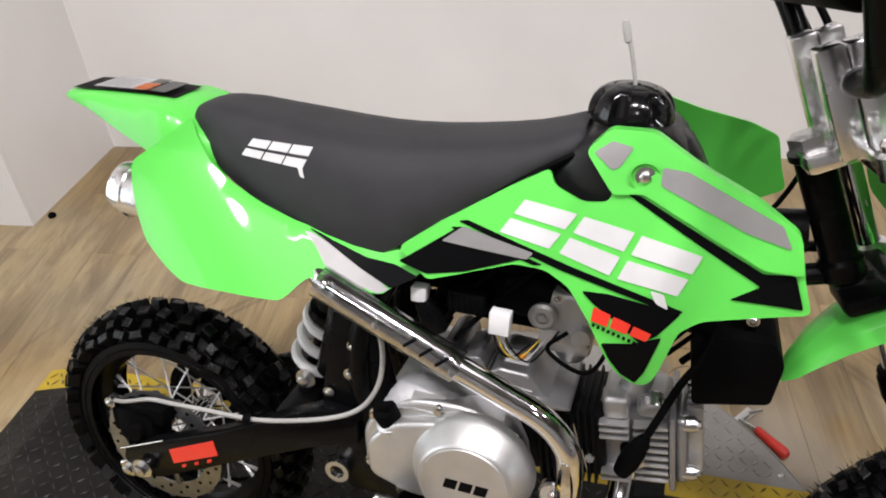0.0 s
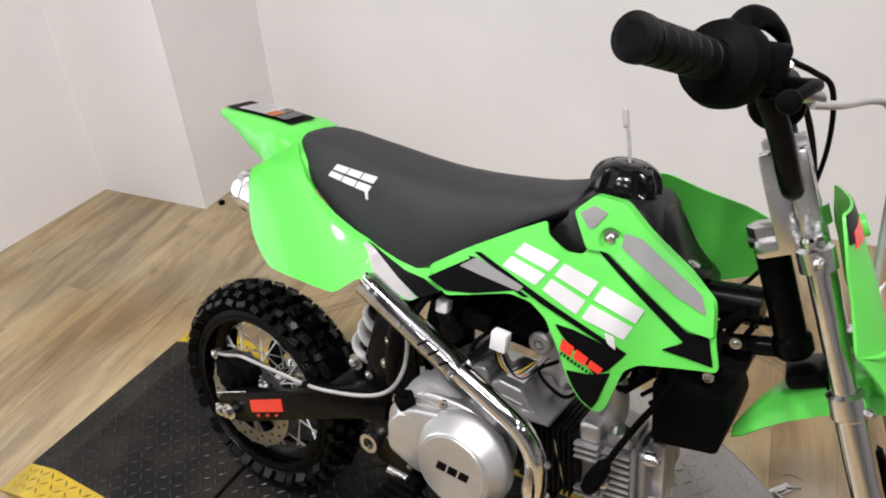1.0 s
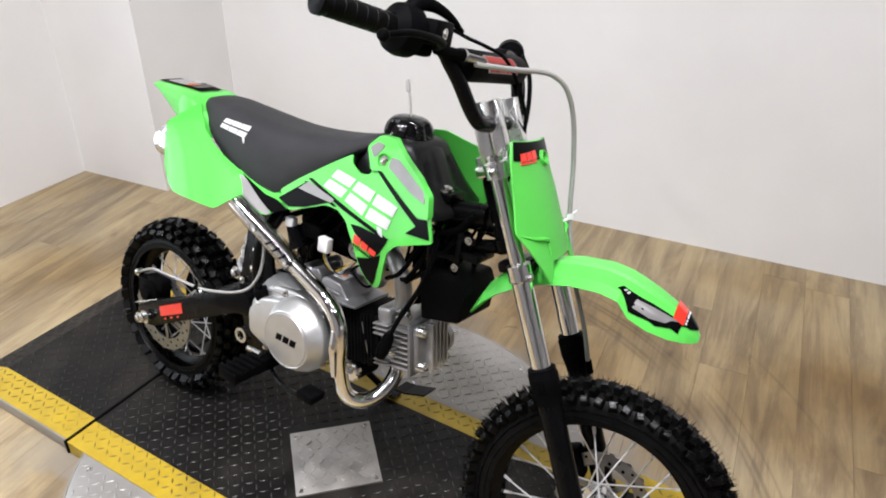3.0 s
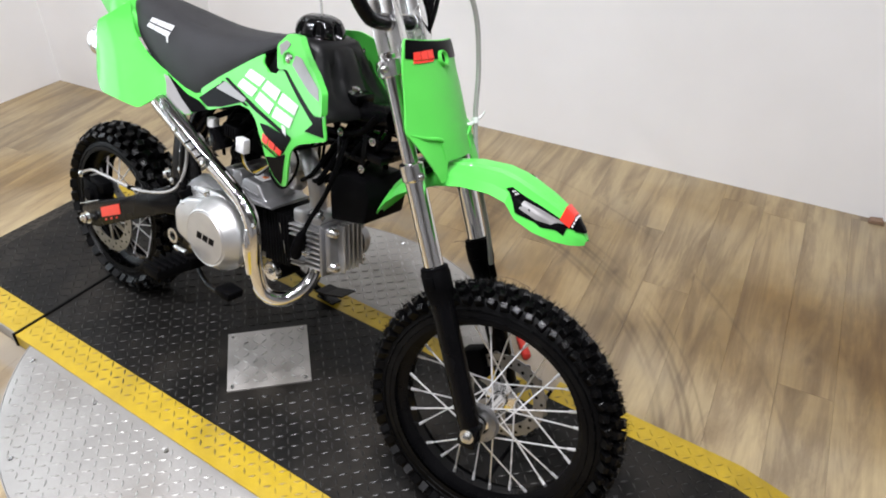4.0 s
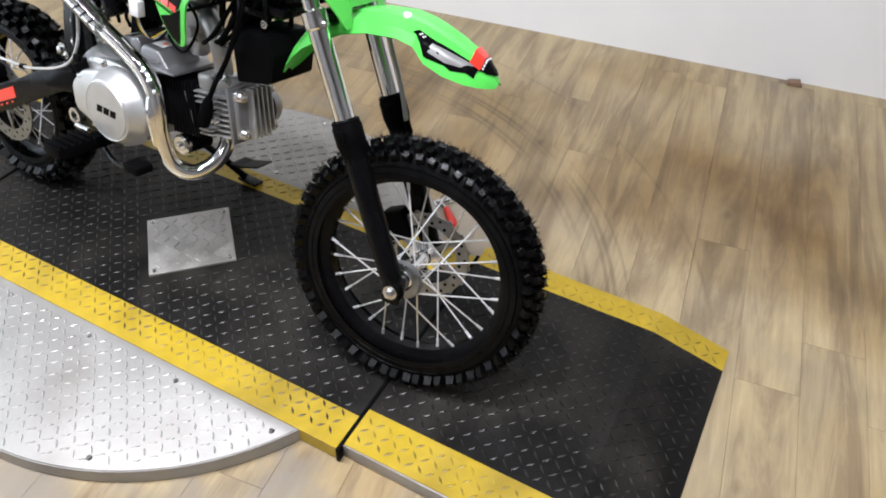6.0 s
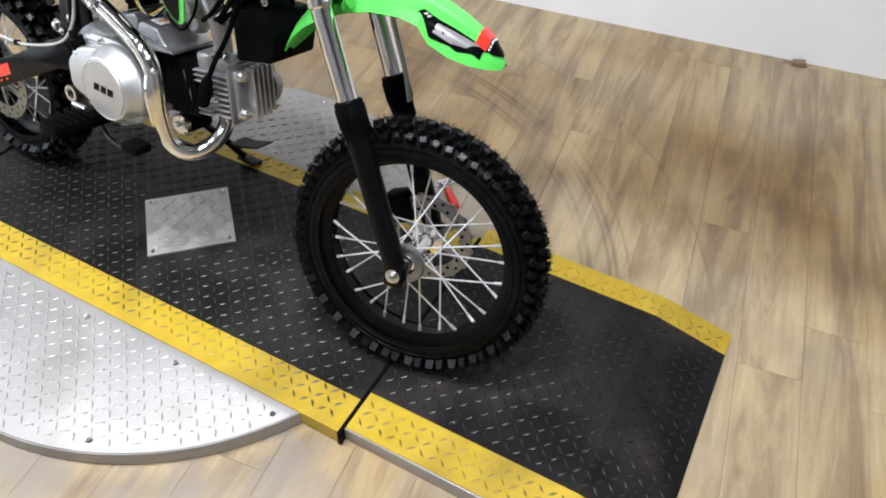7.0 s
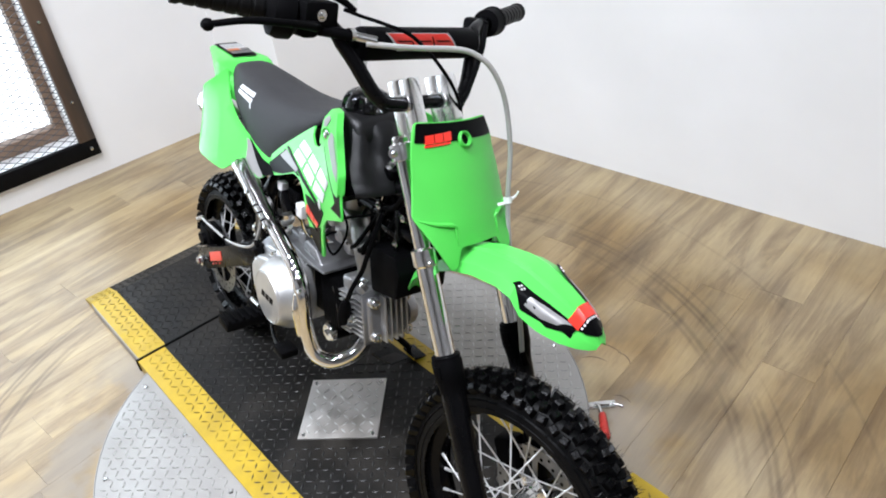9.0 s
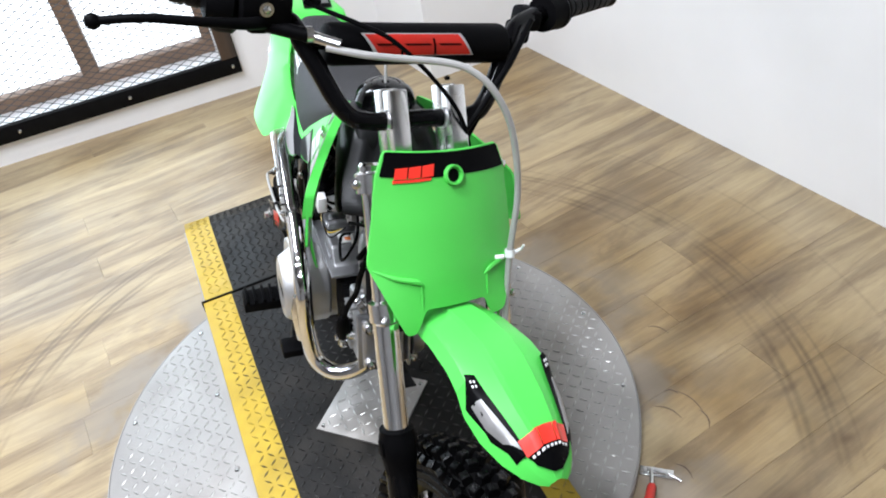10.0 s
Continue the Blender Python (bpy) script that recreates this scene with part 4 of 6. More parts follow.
switch = part("kill_switch", join(block(0.735, 0.765, 0.168, 0.196, 0.912, 0.940, 0.006), rod((0.752, 0.182, 0.945), (0.752, 0.182, 0.906), 0.009)), BLACK_MATT, bar, "black switch block with yellow button")
part("button", lathe([(0.006, 0), (0.006, 0.004), (0.004, 0.006), (0, 0.006)], 14, along((0.752, 0.166, 0.925), (0.752, 0.10, 0.925))), YELLOW, switch, "yellow button")
part("lever_ball", lathe([(0, -0.008), (0.0045, -0.007), (0.0072, -0.0036), (0.008, 0), (0.0072, 0.0036), (0.0045, 0.007), (0, 0.008)], 18, Matrix.Translation((0.805, -0.362, 0.954))), BLACK_MATT, bar)
hose = part("brake_hose", tube([(0.822, -0.128, 0.938), (0.846, -0.092, 0.937), (0.862, -0.050, 0.936), (0.880, -0.012, 0.937), (0.897, 0.014, 0.933), (0.916, 0.038, 0.914), (0.930, 0.064, 0.868), (0.943, 0.081, 0.79), (0.957, 0.078, 0.708), (0.985, 0.072, 0.62), (1.028, 0.066, 0.53), (1.052, 0.060, 0.468)], 0.0042, 10), HOSE, bike, "clear brake hose over the number plate", STEER)
part("hose_fitting", rod((1.05, 0.060, 0.475), (1.058, 0.066, 0.452), 0.006), BLACK_MATT, hose)
part("cable_tie", join(tube([(0.944, 0.052, 0.702), (0.951, 0.062, 0.701), (0.957, 0.070, 0.704)], 0.0032, 8), lathe([(0.0052, -0.005), (0.0066, -0.005), (0.0066, 0.005), (0.0052, 0.005)], 16, along((0.957, 0.078, 0.708), (0.961, 0.0775, 0.696)), True), tube([(0.958, 0.084, 0.708), (0.963, 0.090, 0.716), (0.966, 0.090, 0.724)], [0.003, 0.002, 0.0015], 8)), WHITE, hose, "white cable tie")
part("throttle_cable", tube([(0.786, -0.142, 0.978), (0.800, -0.118, 0.970), (0.818, -0.090, 0.962), (0.838, -0.055, 0.948), (0.852, -0.005, 0.905), (0.858, 0.040, 0.85), (0.852, 0.064, 0.78), (0.82, 0.05, 0.70), (0.74, 0.02, 0.62), (0.64, 0.0, 0.57)], 0.0028, 8), BLACK_MATT, bike, "black throttle cable", STEER)
part("clutch_cable", tube([(0.785, 0.17, 0.945), (0.820, 0.128, 0.915), (0.846, 0.078, 0.865), (0.856, 0.038, 0.815), (0.845, 0.022, 0.75)], 0.0040, 8), BLACK_MATT, bike, "black cable to the left control", STEER)
part("switch_cable", tube([(0.768, 0.178, 0.935), (0.806, 0.139, 0.905), (0.830, 0.094, 0.862), (0.842, 0.062, 0.815), (0.835, 0.04, 0.75)], 0.0032, 8), BLACK_MATT, bike, "thin black switch cable", STEER)


# number plate: a curved green shield, folded forward at its lower corners
def np_depth(y, z):
    centre = float(np.interp(z, [0.60, 0.65, 0.70, 0.76, 0.808, 0.840], [0.998, 0.985, 0.966, 0.936, 0.908, 0.888]))
    fold = min(1.0, max(0.0, (z - 0.628) / 0.074))
    sweep = float(np.interp(z, [0.70, 0.78, 0.835], [3.3, 3.0, 1.9]))
    return centre - sweep * (y + 0.003) ** 2 * fold


NP = [(-0.077, 0.834), (0.079, 0.828), (0.092, 0.797), (0.097, 0.712), (0.066, 0.642), (0.046, 0.640), (0.036, 0.664), (-0.046, 0.664), (-0.060, 0.637), (-0.074, 0.636), (-0.107, 0.706), (-0.088, 0.808)]
plate_np = part("number_plate", skin(NP, np_depth, 0.003, 0, 1, 6, 0.006, "x"), GREEN_MATT, bike, "green plastic number plate with black top", STEER, sharp=50)
part("decal", skin([(-0.0755, 0.8335), (0.0775, 0.8272), (0.0885, 0.8000), (0.02, 0.806), (-0.0848, 0.8075)], np_depth, 0.001, 0.0012, 1, 6, 0.002, "x"), INK, plate_np, "black decal band")
for k in range(3):
    part("decal", skin([(-0.066 + 0.0165 * k, 0.8165 + 0.0012 * k), (-0.0515 + 0.0165 * k, 0.8178 + 0.0012 * k), (-0.0545 + 0.0165 * k, 0.8065 + 0.001 * k), (-0.069 + 0.0165 * k, 0.8055 + 0.001 * k)], np_depth, 0.001, 0.0021, 1, 3, 0, "x"), RED, plate_np, "red maker's mark")
part("decal", skin([(-0.070, 0.8043), (-0.024, 0.8068), (-0.025, 0.8042), (-0.071, 0.8013)], np_depth, 0.001, 0.0018, 1, 3, 0, "x"), RED, plate_np)
SOCKET = along((np_depth(0.005, 0.806), 0.005, 0.806), (1.3, 0.005, 1.03))
part("socket", lathe([(0.0135, -0.004), (0.0125, 0.0055), (0.0115, 0.0066), (0.0095, 0.0060), (0.0086, 0.001), (0, 0.001)], 28, SOCKET), GREEN_MATT, plate_np, "moulded round bolt socket")
# black disc in the shallow socket: shade of a deep hole as colour
part("bolt_hole", lathe([(0.0080, 0.0014), (0.0, 0.0016)], 20, SOCKET), BLACK_MATT, plate_np, "black disc painted as the shade in the bolt socket")
for s in (-1, 1):
    # the step that closes each lower fold
    pts = [(np_depth(q, z) + h, q, z) for q, z, h in ((s * 0.098 - 0.004, 0.703, 0.0), (s * 0.075 - 0.004, 0.699, 0.0024), (s * 0.052 - 0.004, 0.697, 0.0032), (s * 0.042 - 0.004, 0.690, 0.0))]
    part("rib", tube(pts, [0.0008, 0.0030, 0.0036, 0.0010], 8), GREEN_MATT, plate_np)
    part("rib", tube([(np_depth(s * 0.046 - 0.004, z) + 0.0005, s * 0.046 - 0.004, z) for z in (0.694, 0.680, 0.666)], [0.0022, 0.0018, 0.0008], 8), GREEN_MATT, plate_np)


# front fender
def fall(q):
    """How far a fender's section has dropped at q of its half width: a flat crown, a sloping flank, a steep lip."""
    return float(np.interp(q, [0, 0.30, 0.82, 0.88, 1.0], [0, 0.03, 0.42, 0.52, 1.0]))


def fender_row(x, zt, w, drop, ridge):
    pts = []
    for q in (-1, -0.86, -0.8, -0.5, -0.36, -0.30, 0, 0.30, 0.36, 0.5, 0.8, 0.86, 1):
        pts.append((x, q * w, zt - drop * fall(abs(q)) - (ridge if abs(q) > 0.33 else 0)))
    return pts


FEN = [(0.846, 0.526, 0.012, 0.006, 0.000), (0.856, 0.550, 0.024, 0.016, 0.001), (0.872, 0.584, 0.034, 0.028, 0.001), (0.893, 0.612, 0.041, 0.034, 0.001), (0.925, 0.636, 0.046, 0.034, 0.002), (0.965, 0.655, 0.051, 0.031, 0.003), (1.01, 0.668, 0.056, 0.029, 0.004), (1.06, 0.673, 0.061, 0.028, 0.004), (1.090, 0.669, 0.064, 0.028, 0.004),
       (1.110, 0.664, 0.062, 0.044, 0.004), (1.14, 0.654, 0.057, 0.046, 0.004), (1.172, 0.640, 0.046, 0.040, 0.003), (1.194, 0.626, 0.034, 0.029, 0.002), (1.208, 0.611, 0.022, 0.014, 0.002), (1.214, 0.602, 0.012, 0.006, 0.001)]
bm = loft([fender_row(*f) for f in FEN])
bmesh.ops.recalc_face_normals(bm, faces=bm.faces[:])
bmesh.ops.solidify(bm, geom=bm.faces[:], thickness=0.003)
fender = part("front_fender", bm, GREEN, bike, "glossy green front fender with black tip", STEER, sharp=22)


def fender_top(x, y):
    f = [float(np.interp(x, [q[0] for q in FEN], [q[k] for q in FEN])) for k in range(5)]
    q = min(1.0, abs(y) / f[2])
    return f[1] - f[3] * fall(q) - (f[4] if q > 0.33 else 0)


def fender_decal(outline, mat, lift, label=""):
    bm = bmesh.new()
    vs = [bm.verts.new((x, y, 0)) for x, y in outline]
    edges = [bm.edges.new((vs[i], vs[(i + 1) % len(vs)])) for i in range(len(vs))]
    bmesh.ops.triangle_fill(bm, use_beauty=True, edges=edges)
    for _ in range(3):
        bmesh.ops.subdivide_edges(bm, edges=[e for e in bm.edges if e.calc_length() > 0.006], cuts=1, use_grid_fill=True)
        bmesh.ops.triangulate(bm, faces=bm.faces[:])
    for v in bm.verts:
        v.co.z = fender_top(v.co.x, v.co.y) + lift
    bmesh.ops.recalc_face_normals(bm, faces=bm.faces[:])
    bmesh.ops.solidify(bm, geom=bm.faces[:], thickness=0.0006)
    return part("decal", bm, mat, fender, label)


for s in (-1, 1):
    fender_decal([(1.084, s * 0.054), (1.091, s * 0.045), (1.187, s * 0.026), (1.184, s * 0.037), (1.15, s * 0.051), (1.108, s * 0.0605)], INK, 0.0036, "black flash decal")
    fender_decal([(1.112, s * 0.0570), (1.115, s * 0.0480), (1.180, s * 0.0305), (1.163, s * 0.0440), (1.14, s * 0.0525)], SILVER, 0.0046, "silver flash decal")
    for x, y in ((1.094, 0.0530), (1.099, 0.0525), (1.0955, 0.0495), (1.1005, 0.0490)):
        fender_decal([(x, s * y), (x + 0.0028, s * (y - 0.0006)), (x + 0.0028, s * (y - 0.0022)), (x, s * (y - 0.0018))], WHITE, 0.0046, "small white mark")
fender_decal([(1.183, -0.031), (1.183, 0.031), (1.198, 0.021), (1.2095, 0.005), (1.2095, -0.005), (1.198, -0.021)], INK, 0.0036, "black tip decal")
for k in range(3):
    fender_decal([(1.171, -0.032 + 0.0205 * k), (1.171, -0.0123 + 0.0205 * k), (1.188, -0.0115 + 0.0180 * k), (1.188, -0.0285 + 0.0180 * k)], RED, 0.0046, "red maker's mark")
for k in range(9):
    fender_decal([(1.1895, -0.024 + 0.0054 * k), (1.1895, -0.0212 + 0.0054 * k), (1.1920, -0.0208 + 0.0052 * k), (1.1920, -0.0236 + 0.0052 * k)], WHITE, 0.0046)

# frame and swingarm
frame_tubes = join(lathe([(0.0, -0.106), (0.018, -0.106), (0.0225, -0.100), (0.0225, -0.082), (0.0185, -0.078), (0.0185, 0.030), (0.0225, 0.033), (0.0225, 0.040), (0, 0.041)], 24, along(HEAD - RAKE * 0.0, HEAD + RAKE)),
                   tube([(0.84, 0, 0.685), (0.74, 0, 0.668), (0.64, 0, 0.652), (0.50, 0, 0.625), (0.39, 0, 0.585)], 0.0225, 14), tube([(0.880, 0, 0.645), (0.80, 0, 0.622), (0.72, 0, 0.606), (0.60, 0, 0.60)], 0.012, 12), tube([(0.885, 0.02, 0.665), (0.80, 0.024, 0.65), (0.70, 0.026, 0.635)], 0.006, 8))
for s in (-1, 1):
    frame_tubes = join(frame_tubes, tube([(0.42, s * 0.05, 0.60), (0.38, s * 0.075, 0.50), (0.385, s * 0.075, 0.38), (0.42, s * 0.07, 0.28)], 0.016, 12),
                       tube([(0.56, s * 0.035, 0.64), (0.42, s * 0.05, 0.655), (0.24, s * 0.040, 0.672), (0.14, s * 0.026, 0.70)], 0.0095, 10),
                       tube([(0.38, s * 0.07, 0.50), (0.31, s * 0.06, 0.585), (0.22, s * 0.042, 0.665)], 0.009, 10))
frame_part = part("frame", frame_tubes, BLACK, bike, "gloss black tubular steel frame")
for s in (-1, 1):
    part("pivot_plate", prism(rounded([(0.325, 0.39), (0.345, 0.53), (0.40, 0.545), (0.425, 0.44), (0.44, 0.30), (0.43, 0.255), (0.36, 0.25), (0.34, 0.32)], 0.012), s * 0.078 - 0.004, s * 0.078 + 0.004, 0.0015), BLACK, frame_part)
for x, z, r in ((0.36, 0.366, 0.0125), (0.373, 0.482, 0.0065), (0.367, 0.440, 0.006), (0.397, 0.522, 0.0055), (0.337, 0.405, 0.005)):
    part("bolt", hexbolt(pose(x, -0.085, z, 0, 0, 180), r, r * 0.8), STEEL, frame_part)
part("bracket_eye", join(lathe([(0.010, -0.004), (0.017, -0.004), (0.017, 0.004), (0.010, 0.004)], 20, Matrix.Translation((0.347, -0.088, 0.281)), True)), STEEL, frame_part, "bare steel bracket eye")
swing = part("swingarm", join(*[prism(rounded([(0.012, 0.178), (0.008, 0.222), (0.05, 0.248), (0.18, 0.308), (0.33, 0.392), (0.385, 0.388), (0.385, 0.345), (0.34, 0.335), (0.18, 0.250), (0.07, 0.190)], 0.01), s * 0.094 - 0.011, s * 0.094 + 0.011, 0.003) for s in (-1, 1)],
                              block(0.255, 0.30, -0.09, 0.09, 0.318, 0.355, 0.008)), BLACK, bike, "gloss black swingarm")
part("decal", prism([(0.097, 0.228), (0.092, 0.251), (0.168, 0.290), (0.173, 0.266)], -0.1064, -0.105, 0), RED, swing, "red maker's mark")
for k in range(7):
    part("decal", prism([(0.10 + 0.011 * k, 0.2195 + 0.0056 * k), (0.10 + 0.011 * k, 0.224 + 0.0056 * k), (0.1065 + 0.011 * k, 0.2273 + 0.0056 * k), (0.1065 + 0.011 * k, 0.2228 + 0.0056 * k)], -0.1070, -0.1055, 0), RED, swing) if k % 2 else None
part("chain_adjuster", join(hexbolt(pose(0.014, -0.105, 0.191, 0, 0, 180), 0.009, 0.008), rod((-0.008, -0.094, 0.186), (0.02, -0.094, 0.199), 0.004)), STEEL, swing, "zinc chain adjuster")
# thin bright strip added in place of the highlight along the swingarm's edge
part("brake_arm", rod((0.006, -0.1065, 0.2275), (0.085, -0.1065, 0.266), 0.0014), STEEL, swing)
part("rear_brake_hose", tube([(-0.012, -0.084, 0.294), (0.03, -0.104, 0.318), (0.08, -0.113, 0.342), (0.12, -0.116, 0.348), (0.173, -0.117, 0.353), (0.241, -0.117, 0.358), (0.295, -0.117, 0.371), (0.352, -0.116, 0.391), (0.389, -0.115, 0.413), (0.410, -0.113, 0.442), (0.419, -0.110, 0.475), (0.417, -0.106, 0.512), (0.402, -0.10, 0.545)], 0.0031, 10), HOSE, bike, "clear rear brake hose along the swingarm")
part("hose_clip", lathe([(0.0045, -0.006), (0.0055, -0.006), (0.0055, 0.006), (0.0045, 0.006)], 14, along((0.236, -0.117, 0.3575), (0.27, -0.117, 0.3645)), True), BLACK_MATT, swing)

# rear shock
s0, s1 = Vector((0.258, 0.0, 0.340)), Vector((0.332, 0.0, 0.560))
ax = (s1 - s0).normalized()
shock = part("rear_shock", join(lathe([(0, -0.01), (0.012, -0.01), (0.012, 0.02), (0.028, 0.028), (0.028, 0.036), (0.010, 0.04), (0.010, 0.125), (0.030, 0.128), (0.030, 0.140), (0.023, 0.144), (0.023, 0.205), (0.018, 0.212), (0.012, 0.22), (0, 0.235)], 24, along(s0, s1))), BLACK, bike, "black rear shock absorber")
side_v = ax.cross(Vector((0, 1, 0))).normalized()
part("spring", tube([s0 + ax * (0.034 + 0.102 * k / 80) + 0.0285 * (math.cos(k * 0.25 + 1.2) * side_v + math.sin(k * 0.25 + 1.2) * Vector((0, 1, 0))) for k in range(81)], 0.0072, 10, 1), WHITE, shock, "white coil spring")
part("mount_bolt", hexbolt(pose(0.292, -0.062, 0.398, 0, 0, 180), 0.0095, 0.010), STEEL, shock)
part("reservoir", lathe([(0, -0.002), (0.014, 0.0), (0.017, 0.005), (0.017, 0.110), (0.013, 0.116), (0, 0.117)], 20, along((0.318, -0.046, 0.405), (0.345, -0.046, 0.53))), BLACK, shock, "black shock reservoir")


# seat
def seat_row(x, zl, zt, w):
    h = zt - zl
    half = [(1.0, 0.0), (1.03, 0.10), (1.02, 0.35), (0.93, 0.66), (0.80, 0.86), (0.62, 0.965), (0.32, 0.995), (0, 1.0)]
    right = [(x, -w * a, zl + h * b) for a, b in half]
    return right + [(x, -p[1], p[2]) for p in right[-2::-1]]


SEAT_ROWS = [(0.144, 0.722, 0.730, 0.026), (0.148, 0.712, 0.737, 0.036), (0.160, 0.700, 0.741, 0.043), (0.178, 0.680, 0.743, 0.050), (0.207, 0.661, 0.743, 0.058), (0.243, 0.644, 0.740, 0.065), (0.29, 0.626, 0.737, 0.072), (0.335, 0.613, 0.734, 0.077), (0.375, 0.607, 0.733, 0.079), (0.405, 0.611, 0.734, 0.079), (0.442, 0.634, 0.737, 0.076),
             (0.481, 0.662, 0.742, 0.072), (0.523, 0.694, 0.749, 0.066), (0.555, 0.718, 0.756, 0.060), (0.58, 0.735, 0.764, 0.055), (0.600, 0.747, 0.772, 0.050), (0.609, 0.753, 0.773, 0.046), (0.612, 0.757, 0.767, 0.042)]
seat = part("seat", loft([seat_row(*r) for r in SEAT_ROWS], True, True), SEAT, bike, "black vinyl seat with white mark", sharp=60)


def seat_side(x, z):
    r = [float(np.interp(x, [q[0] for q in SEAT_ROWS], [q[k] for q in SEAT_ROWS])) for k in range(4)]
    t = (z - r[1]) / (r[2] - r[1])
    return -r[3] * float(np.interp(t, [0, 0.1, 0.35, 0.66, 0.86, 0.965, 1], [1, 1.03, 1.02, 0.93, 0.8, 0.62, 0.1]))


MARK = [(0.238, 0.717), (0.318, 0.719), (0.308, 0.695), (0.224, 0.697)]
for k in range(3):
    for w0, w1 in ((0.0, 0.42), (0.58, 1.0)):
        quad = []
        for u, w in ((k / 3 + 0.012, w0), ((k + 1) / 3 - 0.012, w0), ((k + 1) / 3 - 0.012, w1), (k / 3 + 0.012, w1)):
            top, low = [[MARK[m][i] + (MARK[n][i] - MARK[m][i]) * u for i in (0, 1)] for m, n in ((0, 1), (3, 2))]
            quad.append(tuple(top[i] + (low[i] - top[i]) * w for i in (0, 1)))
        part("decal", skin(quad, seat_side, 0.0008, 0.0012, -1, 2, 0), PALE, seat, "white maker's mark")
part("decal", skin([(MARK[2][0] - 0.007, MARK[2][1] + 0.001), (MARK[2][0] - 0.001, MARK[2][1] + 0.001), (MARK[2][0] + 0.002, MARK[2][1] - 0.010), (MARK[2][0] - 0.003, MARK[2][1] - 0.009)], seat_side, 0.0008, 0.0012, -1, 1, 0), PALE, seat)
part("seat_edge", tube([(q[0] - 0.002, -q[3] - 0.001, q[1] - 0.002) for q in SEAT_ROWS[12:17]], 0.004, 8), BLACK_MATT, seat)

# side panels and tail
side_base = blend([(0.16, 0.735, -0.056), (0.138, 0.712, -0.064), (0.11, 0.69, -0.079), (0.098, 0.655, -0.092), (0.14, 0.58, -0.113), (0.19, 0.565, -0.130), (0.30, 0.56, -0.142), (0.335, 0.588, -0.136), (0.40, 0.575, -0.112), (0.445, 0.580, -0.092), (0.442, 0.634, -0.072),
                (0.404, 0.611, -0.078), (0.373, 0.607, -0.080), (0.33, 0.613, -0.080), (0.287, 0.627, -0.076), (0.243, 0.645, -0.071), (0.207, 0.662, -0.066), (0.178, 0.681, -0.062), (0.28, 0.595, -0.118), (0.22, 0.62, -0.112), (0.24, 0.585, -0.130), (0.155, 0.64, -0.100)])


def side_d(x, z):
    """The side panel's depth: a full, rounded belly."""
    return side_base(x, z) - 0.011 * max(0.0, 1 - ((z - 0.622) / 0.072) ** 2) * max(0.0, 1 - ((x - 0.205) / 0.125) ** 2)


SIDE = [(0.156, 0.732), (0.165, 0.707), (0.184, 0.683), (0.215, 0.665), (0.253, 0.649), (0.299, 0.634), (0.343, 0.623), (0.382, 0.617), (0.416, 0.620), (0.440, 0.618), (0.459, 0.601), (0.425, 0.582), (0.418, 0.576), (0.382, 0.578), (0.332, 0.586), (0.310, 0.563), (0.242, 0.564), (0.182, 0.561), (0.154, 0.569), (0.116, 0.585), (0.106, 0.594), (0.093, 0.620), (0.089, 0.653), (0.092, 0.679), (0.123, 0.702), (0.146, 0.722)]
shr_d = blend([(0.577, 0.729, -0.064), (0.615, 0.761, -0.062), (0.682, 0.783, -0.074), (0.74, 0.76, -0.110), (0.805, 0.742, -0.142), (0.83, 0.662, -0.150), (0.77, 0.615, -0.142), (0.711, 0.539, -0.118), (0.64, 0.62, -0.112), (0.56, 0.64, -0.104), (0.445, 0.585, -0.096), (0.44, 0.645, -0.078), (0.475, 0.668, -0.074), (0.545, 0.728, -0.060), (0.52, 0.675, -0.090), (0.62, 0.69, -0.094), (0.70, 0.68, -0.122)])
SHROUD = [(0.429, 0.628), (0.475, 0.664), (0.545, 0.712), (0.584, 0.736), (0.591, 0.722), (0.622, 0.714), (0.645, 0.719), (0.650, 0.729), (0.617, 0.760), (0.637, 0.783), (0.680, 0.789), (0.720, 0.772), (0.777, 0.755), (0.811, 0.738), (0.822, 0.70), (0.833, 0.671), (0.748, 0.633),
          (0.731, 0.615), (0.718, 0.553), (0.711, 0.540), (0.698, 0.537), (0.681, 0.546), (0.668, 0.562), (0.645, 0.602), (0.621, 0.632), (0.595, 0.643), (0.562, 0.641), (0.495, 0.612), (0.466, 0.600)]
